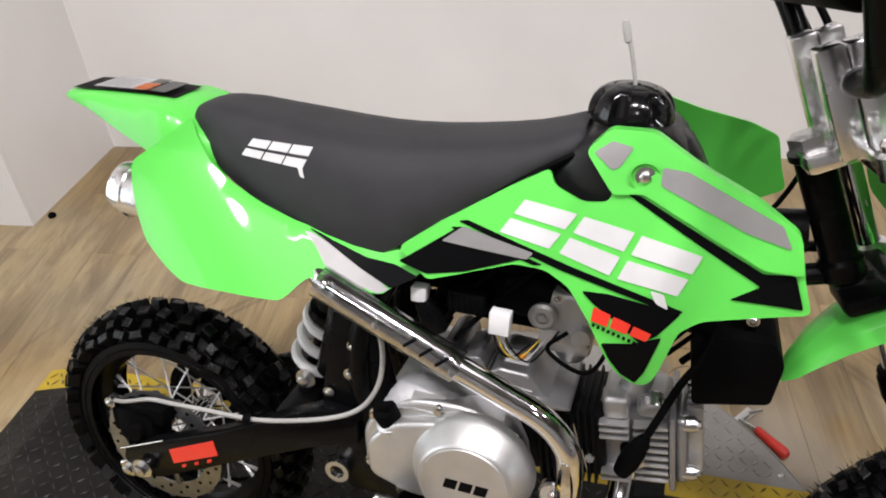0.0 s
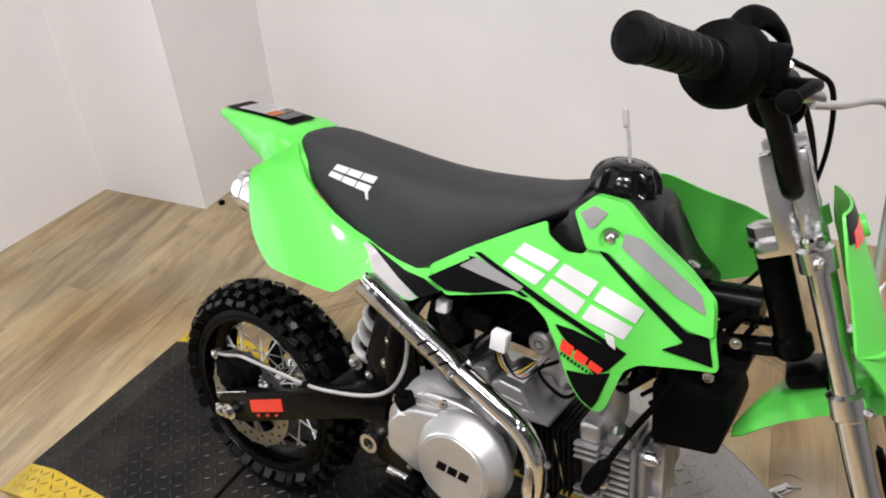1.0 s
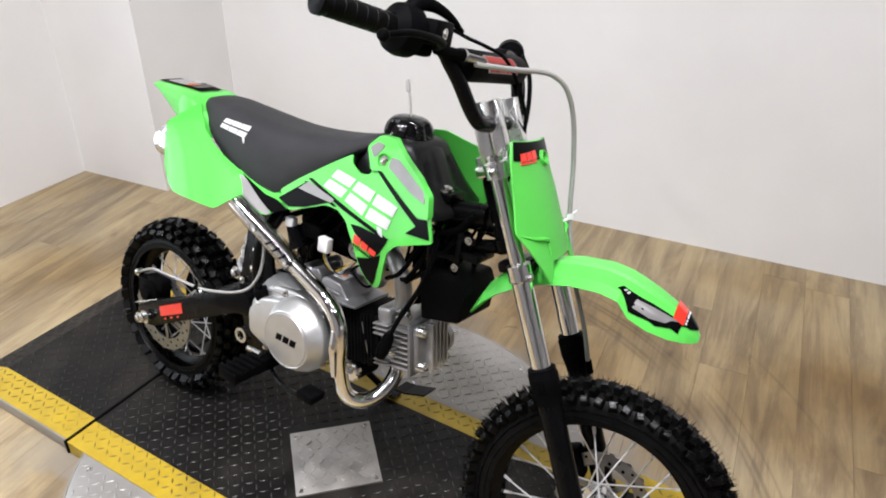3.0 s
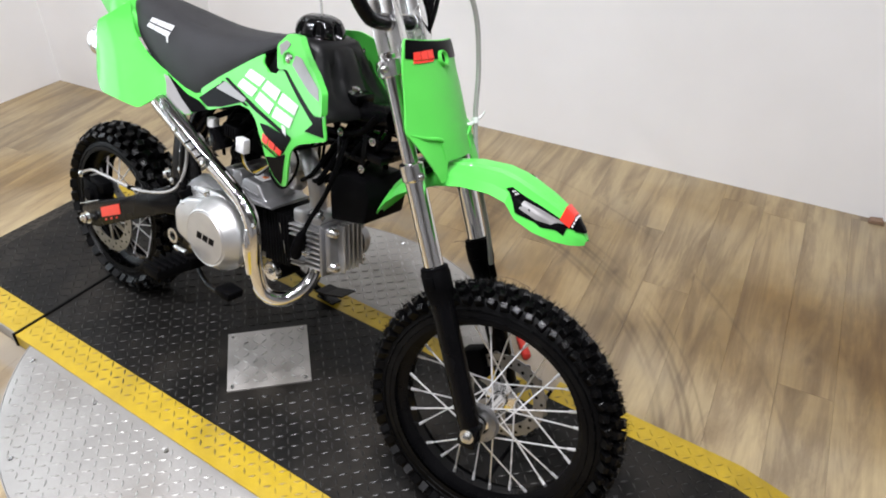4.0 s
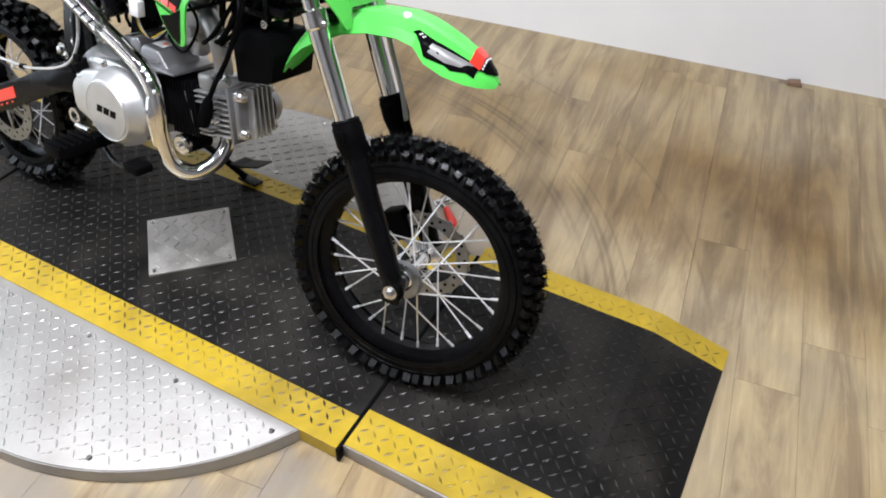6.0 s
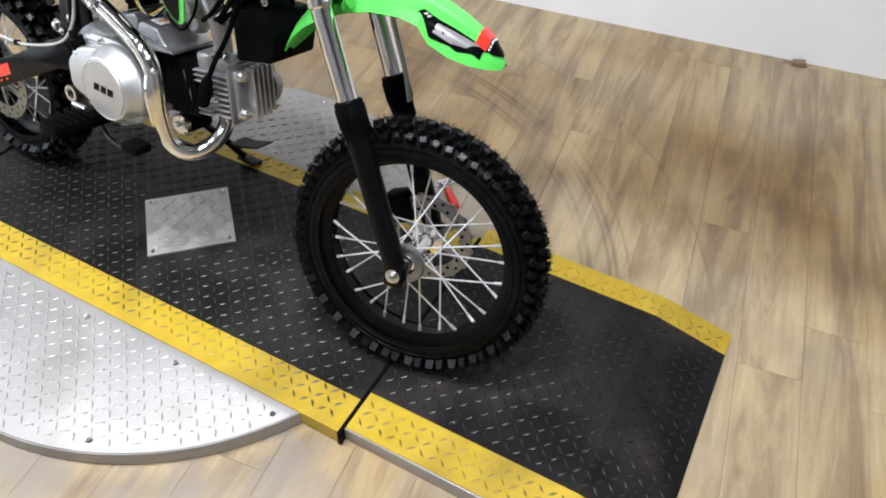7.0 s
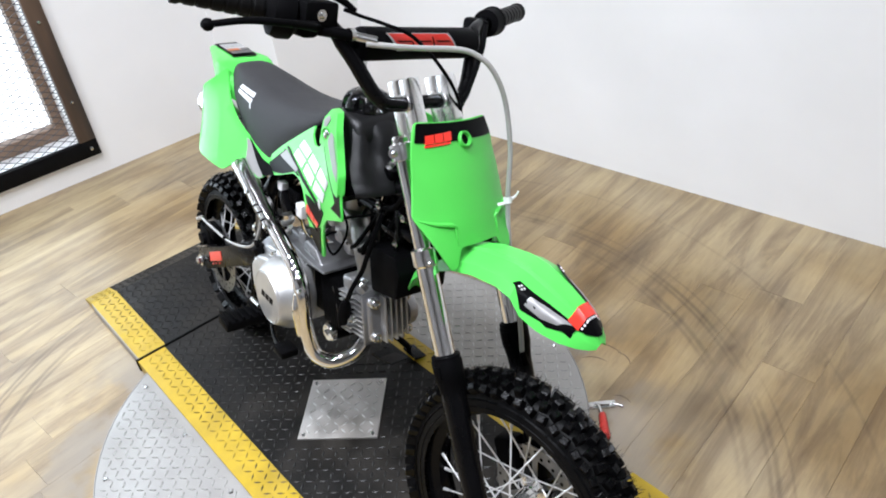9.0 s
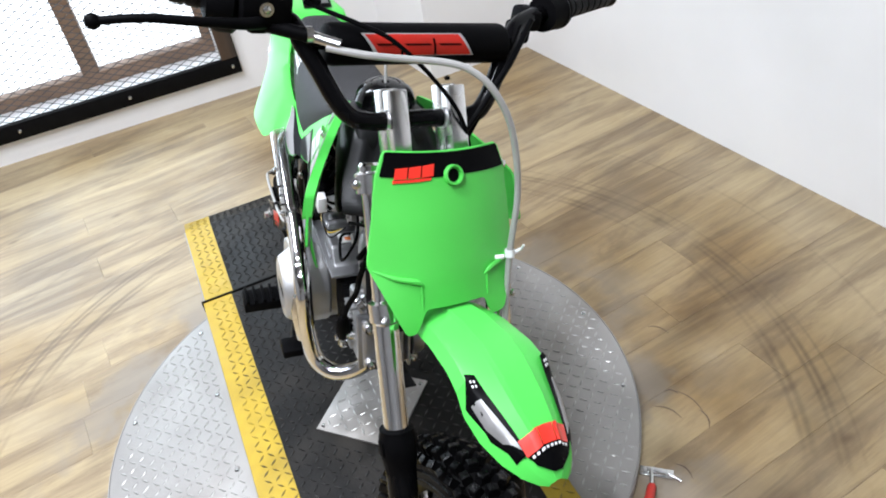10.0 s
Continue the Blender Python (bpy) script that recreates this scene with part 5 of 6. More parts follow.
for s in (-1, 1):
    p = part("side_panel", skin(SIDE, lambda x, z: side_d(x, z) * -s, 0.0035, 0, s, 3, 0.008), GREEN, bike, "glossy green rear side panel", sharp=50)
    q = part("tank_shroud", skin(SHROUD, lambda x, z: shr_d(x, z) * -s, 0.0035, 0, s, 3, 0.007), GREEN, bike, "glossy green tank shroud with decals" if s < 0 else "plain green tank shroud", sharp=50)
    if s > 0:
        part("bolt", hexbolt(pose(0.675, 0.082, 0.75, 0, 0, 0), 0.007, 0.005), STEEL, q)
        continue
    def dec(outline, mat, on, lift, label="", r=0.0025):
        part("decal", skin(outline, side_d if on is p else shr_d, 0.0008, lift, -1, 3, r), mat, on, label)
    dec([(0.314, 0.6265), (0.324, 0.6245), (0.388, 0.601), (0.425, 0.581), (0.413, 0.577), (0.380, 0.585), (0.349, 0.596), (0.332, 0.612)], SILVER, p, 0.0012, "silver flash decal")
    dec([(0.319, 0.629), (0.348, 0.620), (0.392, 0.608), (0.425, 0.605), (0.454, 0.596), (0.426, 0.583), (0.388, 0.598), (0.350, 0.615)], INK, p, 0.0018, "black flash decal")
    dec([(0.431, 0.613), (0.497, 0.664), (0.585, 0.655), (0.511, 0.621), (0.466, 0.607)], INK, q, 0.0012, "black flash decal")
    dec([(0.479, 0.646), (0.501, 0.665), (0.581, 0.657), (0.575, 0.649), (0.521, 0.647)], SILVER, q, 0.0018, "silver flash decal")
    dec([(0.495, 0.669), (0.505, 0.672), (0.62, 0.6535), (0.732, 0.639), (0.726, 0.6335), (0.61, 0.6475)], INK, q, 0.0014)
    dec([(0.487, 0.661), (0.493, 0.663), (0.592, 0.648), (0.583, 0.645)], INK, q, 0.0014)
    for tl, tr, br, bl in (((0.563, 0.704), (0.619, 0.703), (0.596, 0.665), (0.542, 0.669)), ((0.626, 0.7025), (0.676, 0.7005), (0.659, 0.655), (0.607, 0.6635)), ((0.683, 0.6995), (0.739, 0.696), (0.724, 0.653), (0.667, 0.654))):
        def inside(u, w):
            top = [tl[i] + (tr[i] - tl[i]) * u for i in (0, 1)]
            low = [bl[i] + (br[i] - bl[i]) * u for i in (0, 1)]
            return tuple(top[i] + (low[i] - top[i]) * w for i in (0, 1))
        for w0, w1 in ((0.0, 0.43), (0.57, 1.0)):
            dec([inside(0, w0), inside(1, w0), inside(1, w1), inside(0, w1)], PALE, q, 0.0014, "white maker's mark", 0.0012)
    dec([(0.699, 0.651), (0.712, 0.651), (0.718, 0.637), (0.706, 0.640)], PALE, q, 0.0018)
    dec([(0.663, 0.732), (0.676, 0.733), (0.79, 0.696), (0.814, 0.703), (0.826, 0.674), (0.768, 0.664), (0.790, 0.684)], INK, q, 0.0012, "black arrow decal")
    fin = part("shroud_fin", skin([(0.650, 0.729), (0.617, 0.760), (0.637, 0.783), (0.680, 0.789), (0.720, 0.773), (0.777, 0.756), (0.811, 0.739), (0.820, 0.706), (0.79, 0.701), (0.678, 0.737)], shr_d, 0.013, 0.0055, -1, 3, 0.006), GREEN, q, "raised green shroud edge", sharp=50)
    dec([(0.691, 0.763), (0.714, 0.765), (0.796, 0.743), (0.806, 0.726), (0.77, 0.729), (0.692, 0.748)], SILVER, q, 0.0068, "silver flash decal")
    dec([(0.625, 0.761), (0.641, 0.774), (0.662, 0.773), (0.652, 0.754), (0.645, 0.750)], SILVER, q, 0.0068, "silver flash decal")
    dec([(0.635, 0.632), (0.66, 0.636), (0.73, 0.636), (0.712, 0.605), (0.697, 0.593), (0.668, 0.612), (0.648, 0.622)], INK, q, 0.0012, "black decal")
    dec([(0.661, 0.580), (0.690, 0.589), (0.717, 0.605), (0.7065, 0.556), (0.700, 0.540), (0.684, 0.548), (0.671, 0.563)], INK, q, 0.0012, "black decal")
    for k in range(3):
        dec([(0.649 + 0.0205 * k, 0.619 - 0.0046 * k), (0.6665 + 0.0205 * k, 0.6155 - 0.0046 * k), (0.6645 + 0.0195 * k, 0.6015 - 0.0025 * k), (0.648 + 0.0195 * k, 0.604 - 0.0025 * k)], RED, q, 0.0019, "red maker's mark", 0.001)
    for k in range(10):
        dec([(0.650 + 0.0052 * k, 0.6015 - 0.0010 * k), (0.6528 + 0.0052 * k, 0.6011 - 0.0010 * k), (0.6522 + 0.0052 * k, 0.5975 - 0.0010 * k), (0.6494 + 0.0052 * k, 0.5979 - 0.0010 * k)], INK, q, 0.0019, "", 0)
    part("bolt_recess", lathe([(0.016, 0.002), (0.0135, 0.003), (0.011, 0.0), (0, -0.001)], 20, pose(0.677, shr_d(0.677, 0.752) - 0.0055, 0.752, 0, 0, 180)), GREEN, q)
    part("bolt", hexbolt(pose(0.677, shr_d(0.677, 0.752) - 0.0055, 0.752, 0, 0, 180), 0.0065, 0.006), STEEL, q)


def tail_row(x, zt, w, drop):
    return [(x, -w, zt - drop), (x, -w * 1.02, zt - drop * 0.45), (x, -w * 0.92, zt - 0.003), (x, -w * 0.8, zt), (x, 0, zt + 0.002), (x, w * 0.8, zt), (x, w * 0.92, zt - 0.003), (x, w * 1.02, zt - drop * 0.45), (x, w, zt - drop)]


TAIL = [(-0.070, 0.722, 0.026, 0.004), (-0.062, 0.725, 0.031, 0.009), (-0.02, 0.729, 0.038, 0.020), (0.03, 0.733, 0.048, 0.038), (0.075, 0.736, 0.057, 0.052), (0.11, 0.737, 0.066, 0.060), (0.135, 0.733, 0.066, 0.060), (0.165, 0.712, 0.058, 0.045), (0.20, 0.685, 0.045, 0.025)]


def tail_side(x):
    """The tail stands a little to the left of the seat."""
    return 0.12 * max(0.0, 0.12 - x)


bm = loft([[(px, py + tail_side(px), pz) for px, py, pz in tail_row(*r)] for r in TAIL])
bmesh.ops.recalc_face_normals(bm, faces=bm.faces[:])
bmesh.ops.solidify(bm, geom=bm.faces[:], thickness=0.003)
tail = part("rear_fender", bm, GREEN, bike, "glossy green rear fender with warning label", sharp=50)


def tail_print(x0, x1, y0, y1, mat, lift, label=""):
    def z(x):
        return float(np.interp(x, [q[0] for q in TAIL], [q[1] for q in TAIL])) + lift
    bm = bmesh.new()
    xs = [x0 + (x1 - x0) * k / 6 for k in range(7)]
    lo, hi = [bm.verts.new((x, y0 + tail_side(x), z(x))) for x in xs], [bm.verts.new((x, y1 + tail_side(x), z(x))) for x in xs]
    for k in range(6):
        bm.faces.new((lo[k], lo[k + 1], hi[k + 1], hi[k]))
    bmesh.ops.solidify(bm, geom=bm.faces[:], thickness=0.0005)
    return part("label", bm, mat, tail, label)


tail_print(-0.060, 0.112, -0.022, 0.036, INK, 0.0036)
tail_print(-0.026, 0.060, -0.018, 0.034, WHITE, 0.0062, "white warning label")
tail_print(0.042, 0.066, -0.0185, 0.010, ORANGE, 0.0072)
tail_print(0.068, 0.094, -0.018, 0.030, SILVER, 0.0066)
tail_print(0.044, 0.066, 0.013, 0.033, SILVER, 0.0072)
for n in range(5):
    tail_print(-0.014 + 0.010 * n, -0.0128 + 0.010 * n, -0.012, 0.026 - 0.004 * (n % 3), SILVER, 0.0072)


# tank: a bell-shaped moulding with a shoulder, two upright flutes in front and flanks that widen downwards
def tank_row(x, zt, w, zl, wl, flute=0.0):
    h = zt - zl
    half = [(wl, 0.0), (wl * 1.0, 0.14), (wl * 0.90 + w * 0.10, 0.36), (wl * 0.55 + w * 0.45, 0.58), (wl * 0.18 + w * 0.82, 0.78), (w * 0.99, 0.90), (w * 0.90, 0.965), (w * 0.72, 0.992), (w * 0.40 + 0.0, 1.0 - flute), (w * 0.2, 1.0 - flute * 0.6), (0.0, 1.0)]
    right = [(x, -a, zl + h * b) for a, b in half]
    return right + [(p[0], -p[1], p[2]) for p in right[-2::-1]]


def tank_front(z, x, w, dent):
    """A section across the front at height z, from side to side."""
    return [(x - 0.020 * abs(q) ** 3 - dent * math.exp(-((abs(q) - 0.52) / 0.14) ** 2), q * w, z) for q in [k / 8 for k in range(-8, 9)]]


tank = part("fuel_tank", loft([tank_row(0.570, 0.732, 0.034, 0.668, 0.048), tank_row(0.582, 0.744, 0.044, 0.662, 0.054), tank_row(0.602, 0.760, 0.052, 0.656, 0.062), tank_row(0.620, 0.774, 0.056, 0.653, 0.068), tank_row(0.640, 0.781, 0.058, 0.650, 0.072), tank_row(0.670, 0.783, 0.059, 0.646, 0.080),
                               tank_row(0.695, 0.780, 0.057, 0.643, 0.086), tank_row(0.708, 0.770, 0.054, 0.642, 0.087), tank_row(0.716, 0.750, 0.052, 0.642, 0.086)], True, True), TANK, bike, "black plastic fuel tank", sharp=60)
part("tank_nose", loft([tank_front(0.776, 0.698, 0.046, 0.002), tank_front(0.768, 0.714, 0.055, 0.007), tank_front(0.752, 0.726, 0.062, 0.013), tank_front(0.73, 0.738, 0.071, 0.015), tank_front(0.708, 0.750, 0.081, 0.012), tank_front(0.690, 0.766, 0.087, 0.006), tank_front(0.678, 0.782, 0.089, 0.001), tank_front(0.670, 0.782, 0.089, 0.0), tank_front(0.650, 0.722, 0.085, 0.0)]), TANK, tank, "fluted front of the tank", sharp=60)
cap_m = pose(0.650, 0, 0.780, 90, 0, 0) @ Matrix.Scale(0.93, 4)
cap = lathe([(0.030, -0.004), (0.0455, -0.002), (0.0475, 0.001), (0.0475, 0.006), (0.0465, 0.013), (0.0435, 0.021), (0.038, 0.028), (0.031, 0.0325), (0.024, 0.0345), (0.0225, 0.0335), (0.0205, 0.0350), (0.010, 0.0362), (0.006, 0.0362), (0.005, 0.0335), (0, 0.0335)], 96)
for v in cap.verts:
    a = math.atan2(v.co.z, v.co.x)
    r = math.hypot(v.co.x, v.co.z)
    if 0.029 < r:
        # seven arched finger hollows
        c7 = math.cos(7 * a)
        hollow = max(0.0, min(1.0, (c7 - 0.15) / 0.25)) * max(0.0, min(1.0, (v.co.y - 0.002) / 0.004)) * max(0.0, min(1.0, (0.031 - v.co.y) / 0.007))
        k = 1 - 0.27 * hollow
        v.co.x, v.co.z = v.co.x * k, v.co.z * k
part("tank_cap", moved(cap, cap_m), CAP, tank, "black lobed fuel cap", sharp=45)
part("vent_hose", join(tube([(0.650, 0, 0.812), (0.643, 0.001, 0.84), (0.634, 0.002, 0.866)], 0.0022, 8)), HOSE, tank, "clear breather hose")
part("vent_valve", lathe([(0.002, -0.012), (0.004, -0.010), (0.004, 0.004), (0.003, 0.010), (0, 0.011)], 12, along((0.634, 0.002, 0.864), (0.629, 0.003, 0.881))), HOSE, tank)
part("tank_bolt", hexbolt(along((0.752, -0.010, 0.708), (0.777, -0.010, 0.80)), 0.0095, 0.009), STEEL, tank, "zinc bolt at the tank's front")
part("tank_bracket", block(0.735, 0.772, -0.026, 0.022, 0.690, 0.7075, 0.004), BLACK, tank)

# engine
ENG = [(0.405, 0.335), (0.400, 0.405), (0.425, 0.425), (0.475, 0.436), (0.53, 0.438), (0.548, 0.432), (0.556, 0.42), (0.560, 0.37), (0.565, 0.318), (0.545, 0.288), (0.46, 0.295)]
engine = part("engine", prism(rounded(ENG, 0.02), -0.075, 0.085, 0.006), CAST, bike, "silver four-stroke engine with alloy covers")
RC = [(0.408, 0.335), (0.403, 0.398), (0.430, 0.440), (0.470, 0.458), (0.53, 0.464), (0.582, 0.450), (0.606, 0.402), (0.602, 0.348), (0.572, 0.312), (0.50, 0.306), (0.44, 0.318)]
cover = part("clutch_cover", join(prism(rounded(RC, 0.014), -0.112, -0.070, 0.007, seg=3), prism(rounded([(0.418, 0.343), (0.414, 0.392), (0.445, 0.428), (0.50, 0.444), (0.55, 0.44), (0.56, 0.33), (0.47, 0.326)], 0.012), -0.128, -0.10, 0.006, seg=3)), COVER, bike, "satin silver clutch cover", Matrix.Translation((-0.009, 0, -0.012)))
part("round_cover", lathe([(0.075, 0.0), (0.074, 0.010), (0.071, 0.017), (0.058, 0.0385), (0.0555, 0.0405), (0.054, 0.0395), (0.053, 0.0395), (0.052, 0.0415), (0.0, 0.042)], 48, pose(0.546, -0.112, 0.386, 0, 0, 180)), COVER, cover, "round satin cover with mark", sharp=20)
for k in range(3):
    part("mark", prism([(0.524 + 0.018 * k, 0.394), (0.539 + 0.018 * k, 0.394), (0.536 + 0.018 * k, 0.380), (0.521 + 0.018 * k, 0.380)], -0.1542, -0.152, 0), INK, cover)
for x, z in ((0.415, 0.352), (0.42, 0.425), (0.50, 0.452), (0.592, 0.436), (0.606, 0.345), (0.545, 0.309), (0.455, 0.318)):
    part("bolt", lathe([(0, 0.006), (0.0045, 0.006), (0.0048, 0), (0.007, 0), (0.007, -0.004)], 12, pose(x, -0.1125, z, 0, 0, 180)), STEEL, cover)
part("cover_face", loft([[(0.428, -0.1135, 0.438), (0.470, -0.1135, 0.446), (0.515, -0.1135, 0.446), (0.560, -0.1135, 0.440)], [(0.436, -0.100, 0.456), (0.470, -0.100, 0.463), (0.515, -0.100, 0.462), (0.560, -0.100, 0.452)], [(0.446, -0.080, 0.470), (0.472, -0.080, 0.476), (0.512, -0.080, 0.472), (0.548, -0.080, 0.458)], [(0.446, -0.070, 0.440), (0.472, -0.070, 0.440), (0.512, -0.070, 0.440), (0.548, -0.070, 0.440)]], False), PLATE_DARK, cover, "darker machined upper face")
part("cover_boss", lathe([(0.0, -0.014), (0.006, -0.014), (0.008, -0.010), (0.010, 0.006)], 18, Matrix.Translation((0.545, -0.118, 0.448))), COVER, cover)
part("oil_cap", join(lathe([(0.016, -0.01), (0.016, 0.006), (0.014, 0.010), (0, 0.011)], 20, along((0.437, -0.115, 0.432), (0.425, -0.13, 0.47))), block(0.425, 0.443, -0.125, -0.119, 0.44, 0.452, 0.002)), BLACK_MATT, cover, "black oil filler cap")
part("filler_neck", lathe([(0.02, -0.05), (0.02, -0.012), (0.016, -0.010)], 20, along((0.437, -0.115, 0.432), (0.425, -0.13, 0.47))), COVER, cover)
part("label", loft([[(0.462, -0.1115, 0.4506), (0.500, -0.1115, 0.4516)], [(0.466, -0.1010, 0.4642), (0.505, -0.1010, 0.4636)]], False), SILVER, cover, "small grey label")
part("top_case", prism(rounded([(0.435, 0.42), (0.45, 0.452), (0.50, 0.465), (0.56, 0.458), (0.636, 0.4585), (0.636, 0.454), (0.57, 0.444), (0.54, 0.42)], 0.004), -0.080, 0.02, 0.0025), PLATE_DARK, engine, "satin cover plate behind the cylinder")
part("case_rib", block(0.580, 0.5835, -0.068, 0.024, 0.446, 0.457, 0.001), PLATE_DARK, engine)
part("starter_housing", join(lathe([(0.0, -0.040), (0.014, -0.040), (0.017, -0.036), (0.017, 0.050), (0.0, 0.052)], 24, Matrix.Translation((0.482, -0.012, 0.464))), block(0.455, 0.535, -0.060, 0.010, 0.446, 0.472, 0.006)), PLATE_DARK, engine, "satin starter housing")
case = part("starter_cover", join(prism(rounded([(0.536, 0.452), (0.538, 0.478), (0.548, 0.486), (0.584, 0.484), (0.606, 0.460), (0.622, 0.453), (0.622, 0.449)], 0.004), -0.070, 0.012, 0.004, seg=3), prism(rounded([(0.498, 0.455), (0.503, 0.486), (0.522, 0.491), (0.531, 0.480), (0.532, 0.455)], 0.004), -0.064, 0.0, 0.004, seg=3), rod((0.545, -0.071, 0.466), (0.590, -0.0715, 0.464), 0.0018)), PLATE_DARK, engine, "cast alloy covers on the crankcase")
part("sticker", block(0.552, 0.580, -0.052, -0.026, 0.4850, 0.4866, 0.0003), PALE, case, "white sticker with an orange mark")
part("sticker_mark", block(0.564, 0.574, -0.042, -0.032, 0.4865, 0.4872, 0.0002), ORANGE, case)
part("carburettor_cap", join(lathe([(0.017, 0.0), (0.017, 0.010), (0.013, 0.013), (0.008, 0.013), (0.007, 0.010), (0, 0.010)], 24, pose(0.588, -0.028, 0.546, 0, 0, 180)), lathe([(0.005, 0.010), (0.005, 0.015), (0, 0.015)], 6, pose(0.588, -0.028, 0.546, 0, 0, 180))), CAST, engine, "round carburettor cap")
part("lower_housing", lathe([(0.0, 0.001), (0.020, 0.001), (0.021, 0.05), (0, 0.05)], 24, pose(0.630, -0.055, 0.313)), BLACK_MATT, engine)
part("round_cap", join(lathe([(0.0, 0.0), (0.017, 0.0), (0.020, 0.003), (0.020, 0.012), (0, 0.013)], 28, pose(0.630, -0.068, 0.313, 0, 0, 0)), lathe([(0.007, 0), (0.006, 0.006), (0, 0.007)], 6, pose(0.630, -0.0675, 0.313, 0, 0, 180))), POLISHED, engine, "round polished housing under the cylinder")
# cylinder and head, lying forwards
CYL = Matrix.Translation((0.606, -0.012, 0.390)) @ Matrix.Rotation(radians(-9.5), 4, "Y")
part("barrel_core", block(-0.06, 0.075, -0.044, 0.046, -0.050, 0.044, 0.006, CYL), STEEL_DARK, engine, "black barrel")
for k in range(9):
    part("barrel_fin", block(-0.004 + 0.0082 * k, -0.0008 + 0.0082 * k, -0.052, 0.050, -0.056, 0.048, 0.0012, CYL), STEEL_DARK, engine)
# core in the darker alloy: its colour carries the shade between the fins
head_b = part("cylinder_head", join(block(0.070, 0.150, -0.036, 0.044, -0.046, 0.044, 0.007, CYL), block(0.148, 0.155, -0.052, 0.050, -0.054, 0.050, 0.003, CYL)), PLATE_DARK, engine, "cast alloy cylinder head, core darkened as shade between the fins")
for z in (-0.046, -0.038, 0.014, 0.024, 0.033):
    part("head_fin", block(0.070, 0.104, -0.054, 0.050, z, z + 0.0034, 0.0012, CYL), CAST, head_b)
for k in range(8):
    part("head_fin", block(0.108, 0.147, -0.050, 0.048, -0.044 + 0.0105 * k, -0.0410 + 0.0105 * k, 0.001, CYL), CAST, head_b)
# the front cover: five upright fins between four bolted corners, its far end rounded
front_cover = part("front_cover", join(block(0.155, 0.168, -0.046, 0.036, -0.046, 0.044, 0.006, CYL, 3), lathe([(0.0, -0.010), (0.030, -0.010), (0.034, -0.004), (0.034, 0.010), (0.0, 0.012)], 28, CYL @ pose(0.150, 0.044, -0.002, 0, 0, 180))), PLATE_DARK, head_b, "finned front cover of the cylinder head")
for k in range(5):
    part("face_fin", block(0.166, 0.184, -0.022 + 0.0115 * k, -0.0180 + 0.0115 * k, -0.046 + 0.004 * (k == 4), 0.046 - 0.004 * (k == 4), 0.0012, CYL), CAST, front_cover)
for y in (-0.036, 0.032):
    for z in (-0.034, 0.034):
        part("bolt", join(lathe([(0.010, -0.012), (0.010, 0.002), (0.0085, 0.005), (0, 0.005)], 18, CYL @ along((0.172, y, z), (0.3, y, z))), hexbolt(CYL @ along((0.177, y, z), (0.3, y, z)), 0.0058, 0.006)), STEEL, front_cover)
part("intake_boss", join(block(0.074, 0.104, -0.046, 0.020, 0.036, 0.066, 0.007, CYL, 3), block(0.112, 0.148, -0.044, 0.024, 0.040, 0.062, 0.008, CYL, 3)), CAST, head_b, "smooth cast bosses on the head")
part("valve_cap", join(lathe([(0.017, -0.004), (0.017, 0.006), (0.012, 0.008), (0, 0.008)], 24, CYL @ pose(0.132, -0.040, 0.058, 40, 0, 0)), lathe([(0.009, 0.006), (0.009, 0.014), (0.006, 0.016), (0, 0.013)], 6, CYL @ pose(0.132, -0.040, 0.058, 40, 0, 0))), STEEL, head_b, "zinc valve cap")
part("side_lug", join(lathe([(0.0, -0.006), (0.008, -0.005), (0.009, 0.0), (0.009, 0.010)], 18, CYL @ Matrix.Translation((0.113, -0.052, -0.012))), hexbolt(CYL @ along((0.113, -0.057, -0.012), (0.113, -0.2, -0.012)), 0.005, 0.005)), STEEL, head_b)
part("stud", rod((0.668, -0.060, 0.355), (0.640, -0.060, 0.425), 0.0022), STEEL, engine)
part("spark_plug", join(rod((0.704, -0.05, 0.400), (0.708, -0.074, 0.402), 0.007), lathe([(0.010, -0.008), (0.0125, 0.008), (0.0125, 0.022), (0.010, 0.044), (0.006, 0.054), (0, 0.055)], 16, along((0.706, -0.076, 0.392), (0.724, -0.080, 0.448)))), BLACK_MATT, engine, "black plug cap")
part("plug_lead", tube([(0.722, -0.079, 0.440), (0.734, -0.074, 0.475), (0.748, -0.064, 0.512), (0.765, -0.064, 0.552), (0.772, -0.056, 0.59), (0.766, -0.036, 0.63)], 0.0046, 10), BLACK_MATT, engine, "black ignition lead")
part("intake_pipe", tube([(0.688, -0.016, 0.440), (0.705, -0.026, 0.480), (0.702, -0.033, 0.522), (0.680, -0.028, 0.548), (0.652, -0.012, 0.556)], [0.019, 0.0165, 0.0160, 0.0165, 0.019], 16), CAST, engine, "cast alloy intake pipe")
part("intake_flange", block(-0.024, 0.024, -0.015, 0.015, -0.004, 0.004, 0.002, Matrix.Translation((0.690, -0.018, 0.448)) @ pose(0, 0, 0, 0, -15, 0)), CAST, engine)
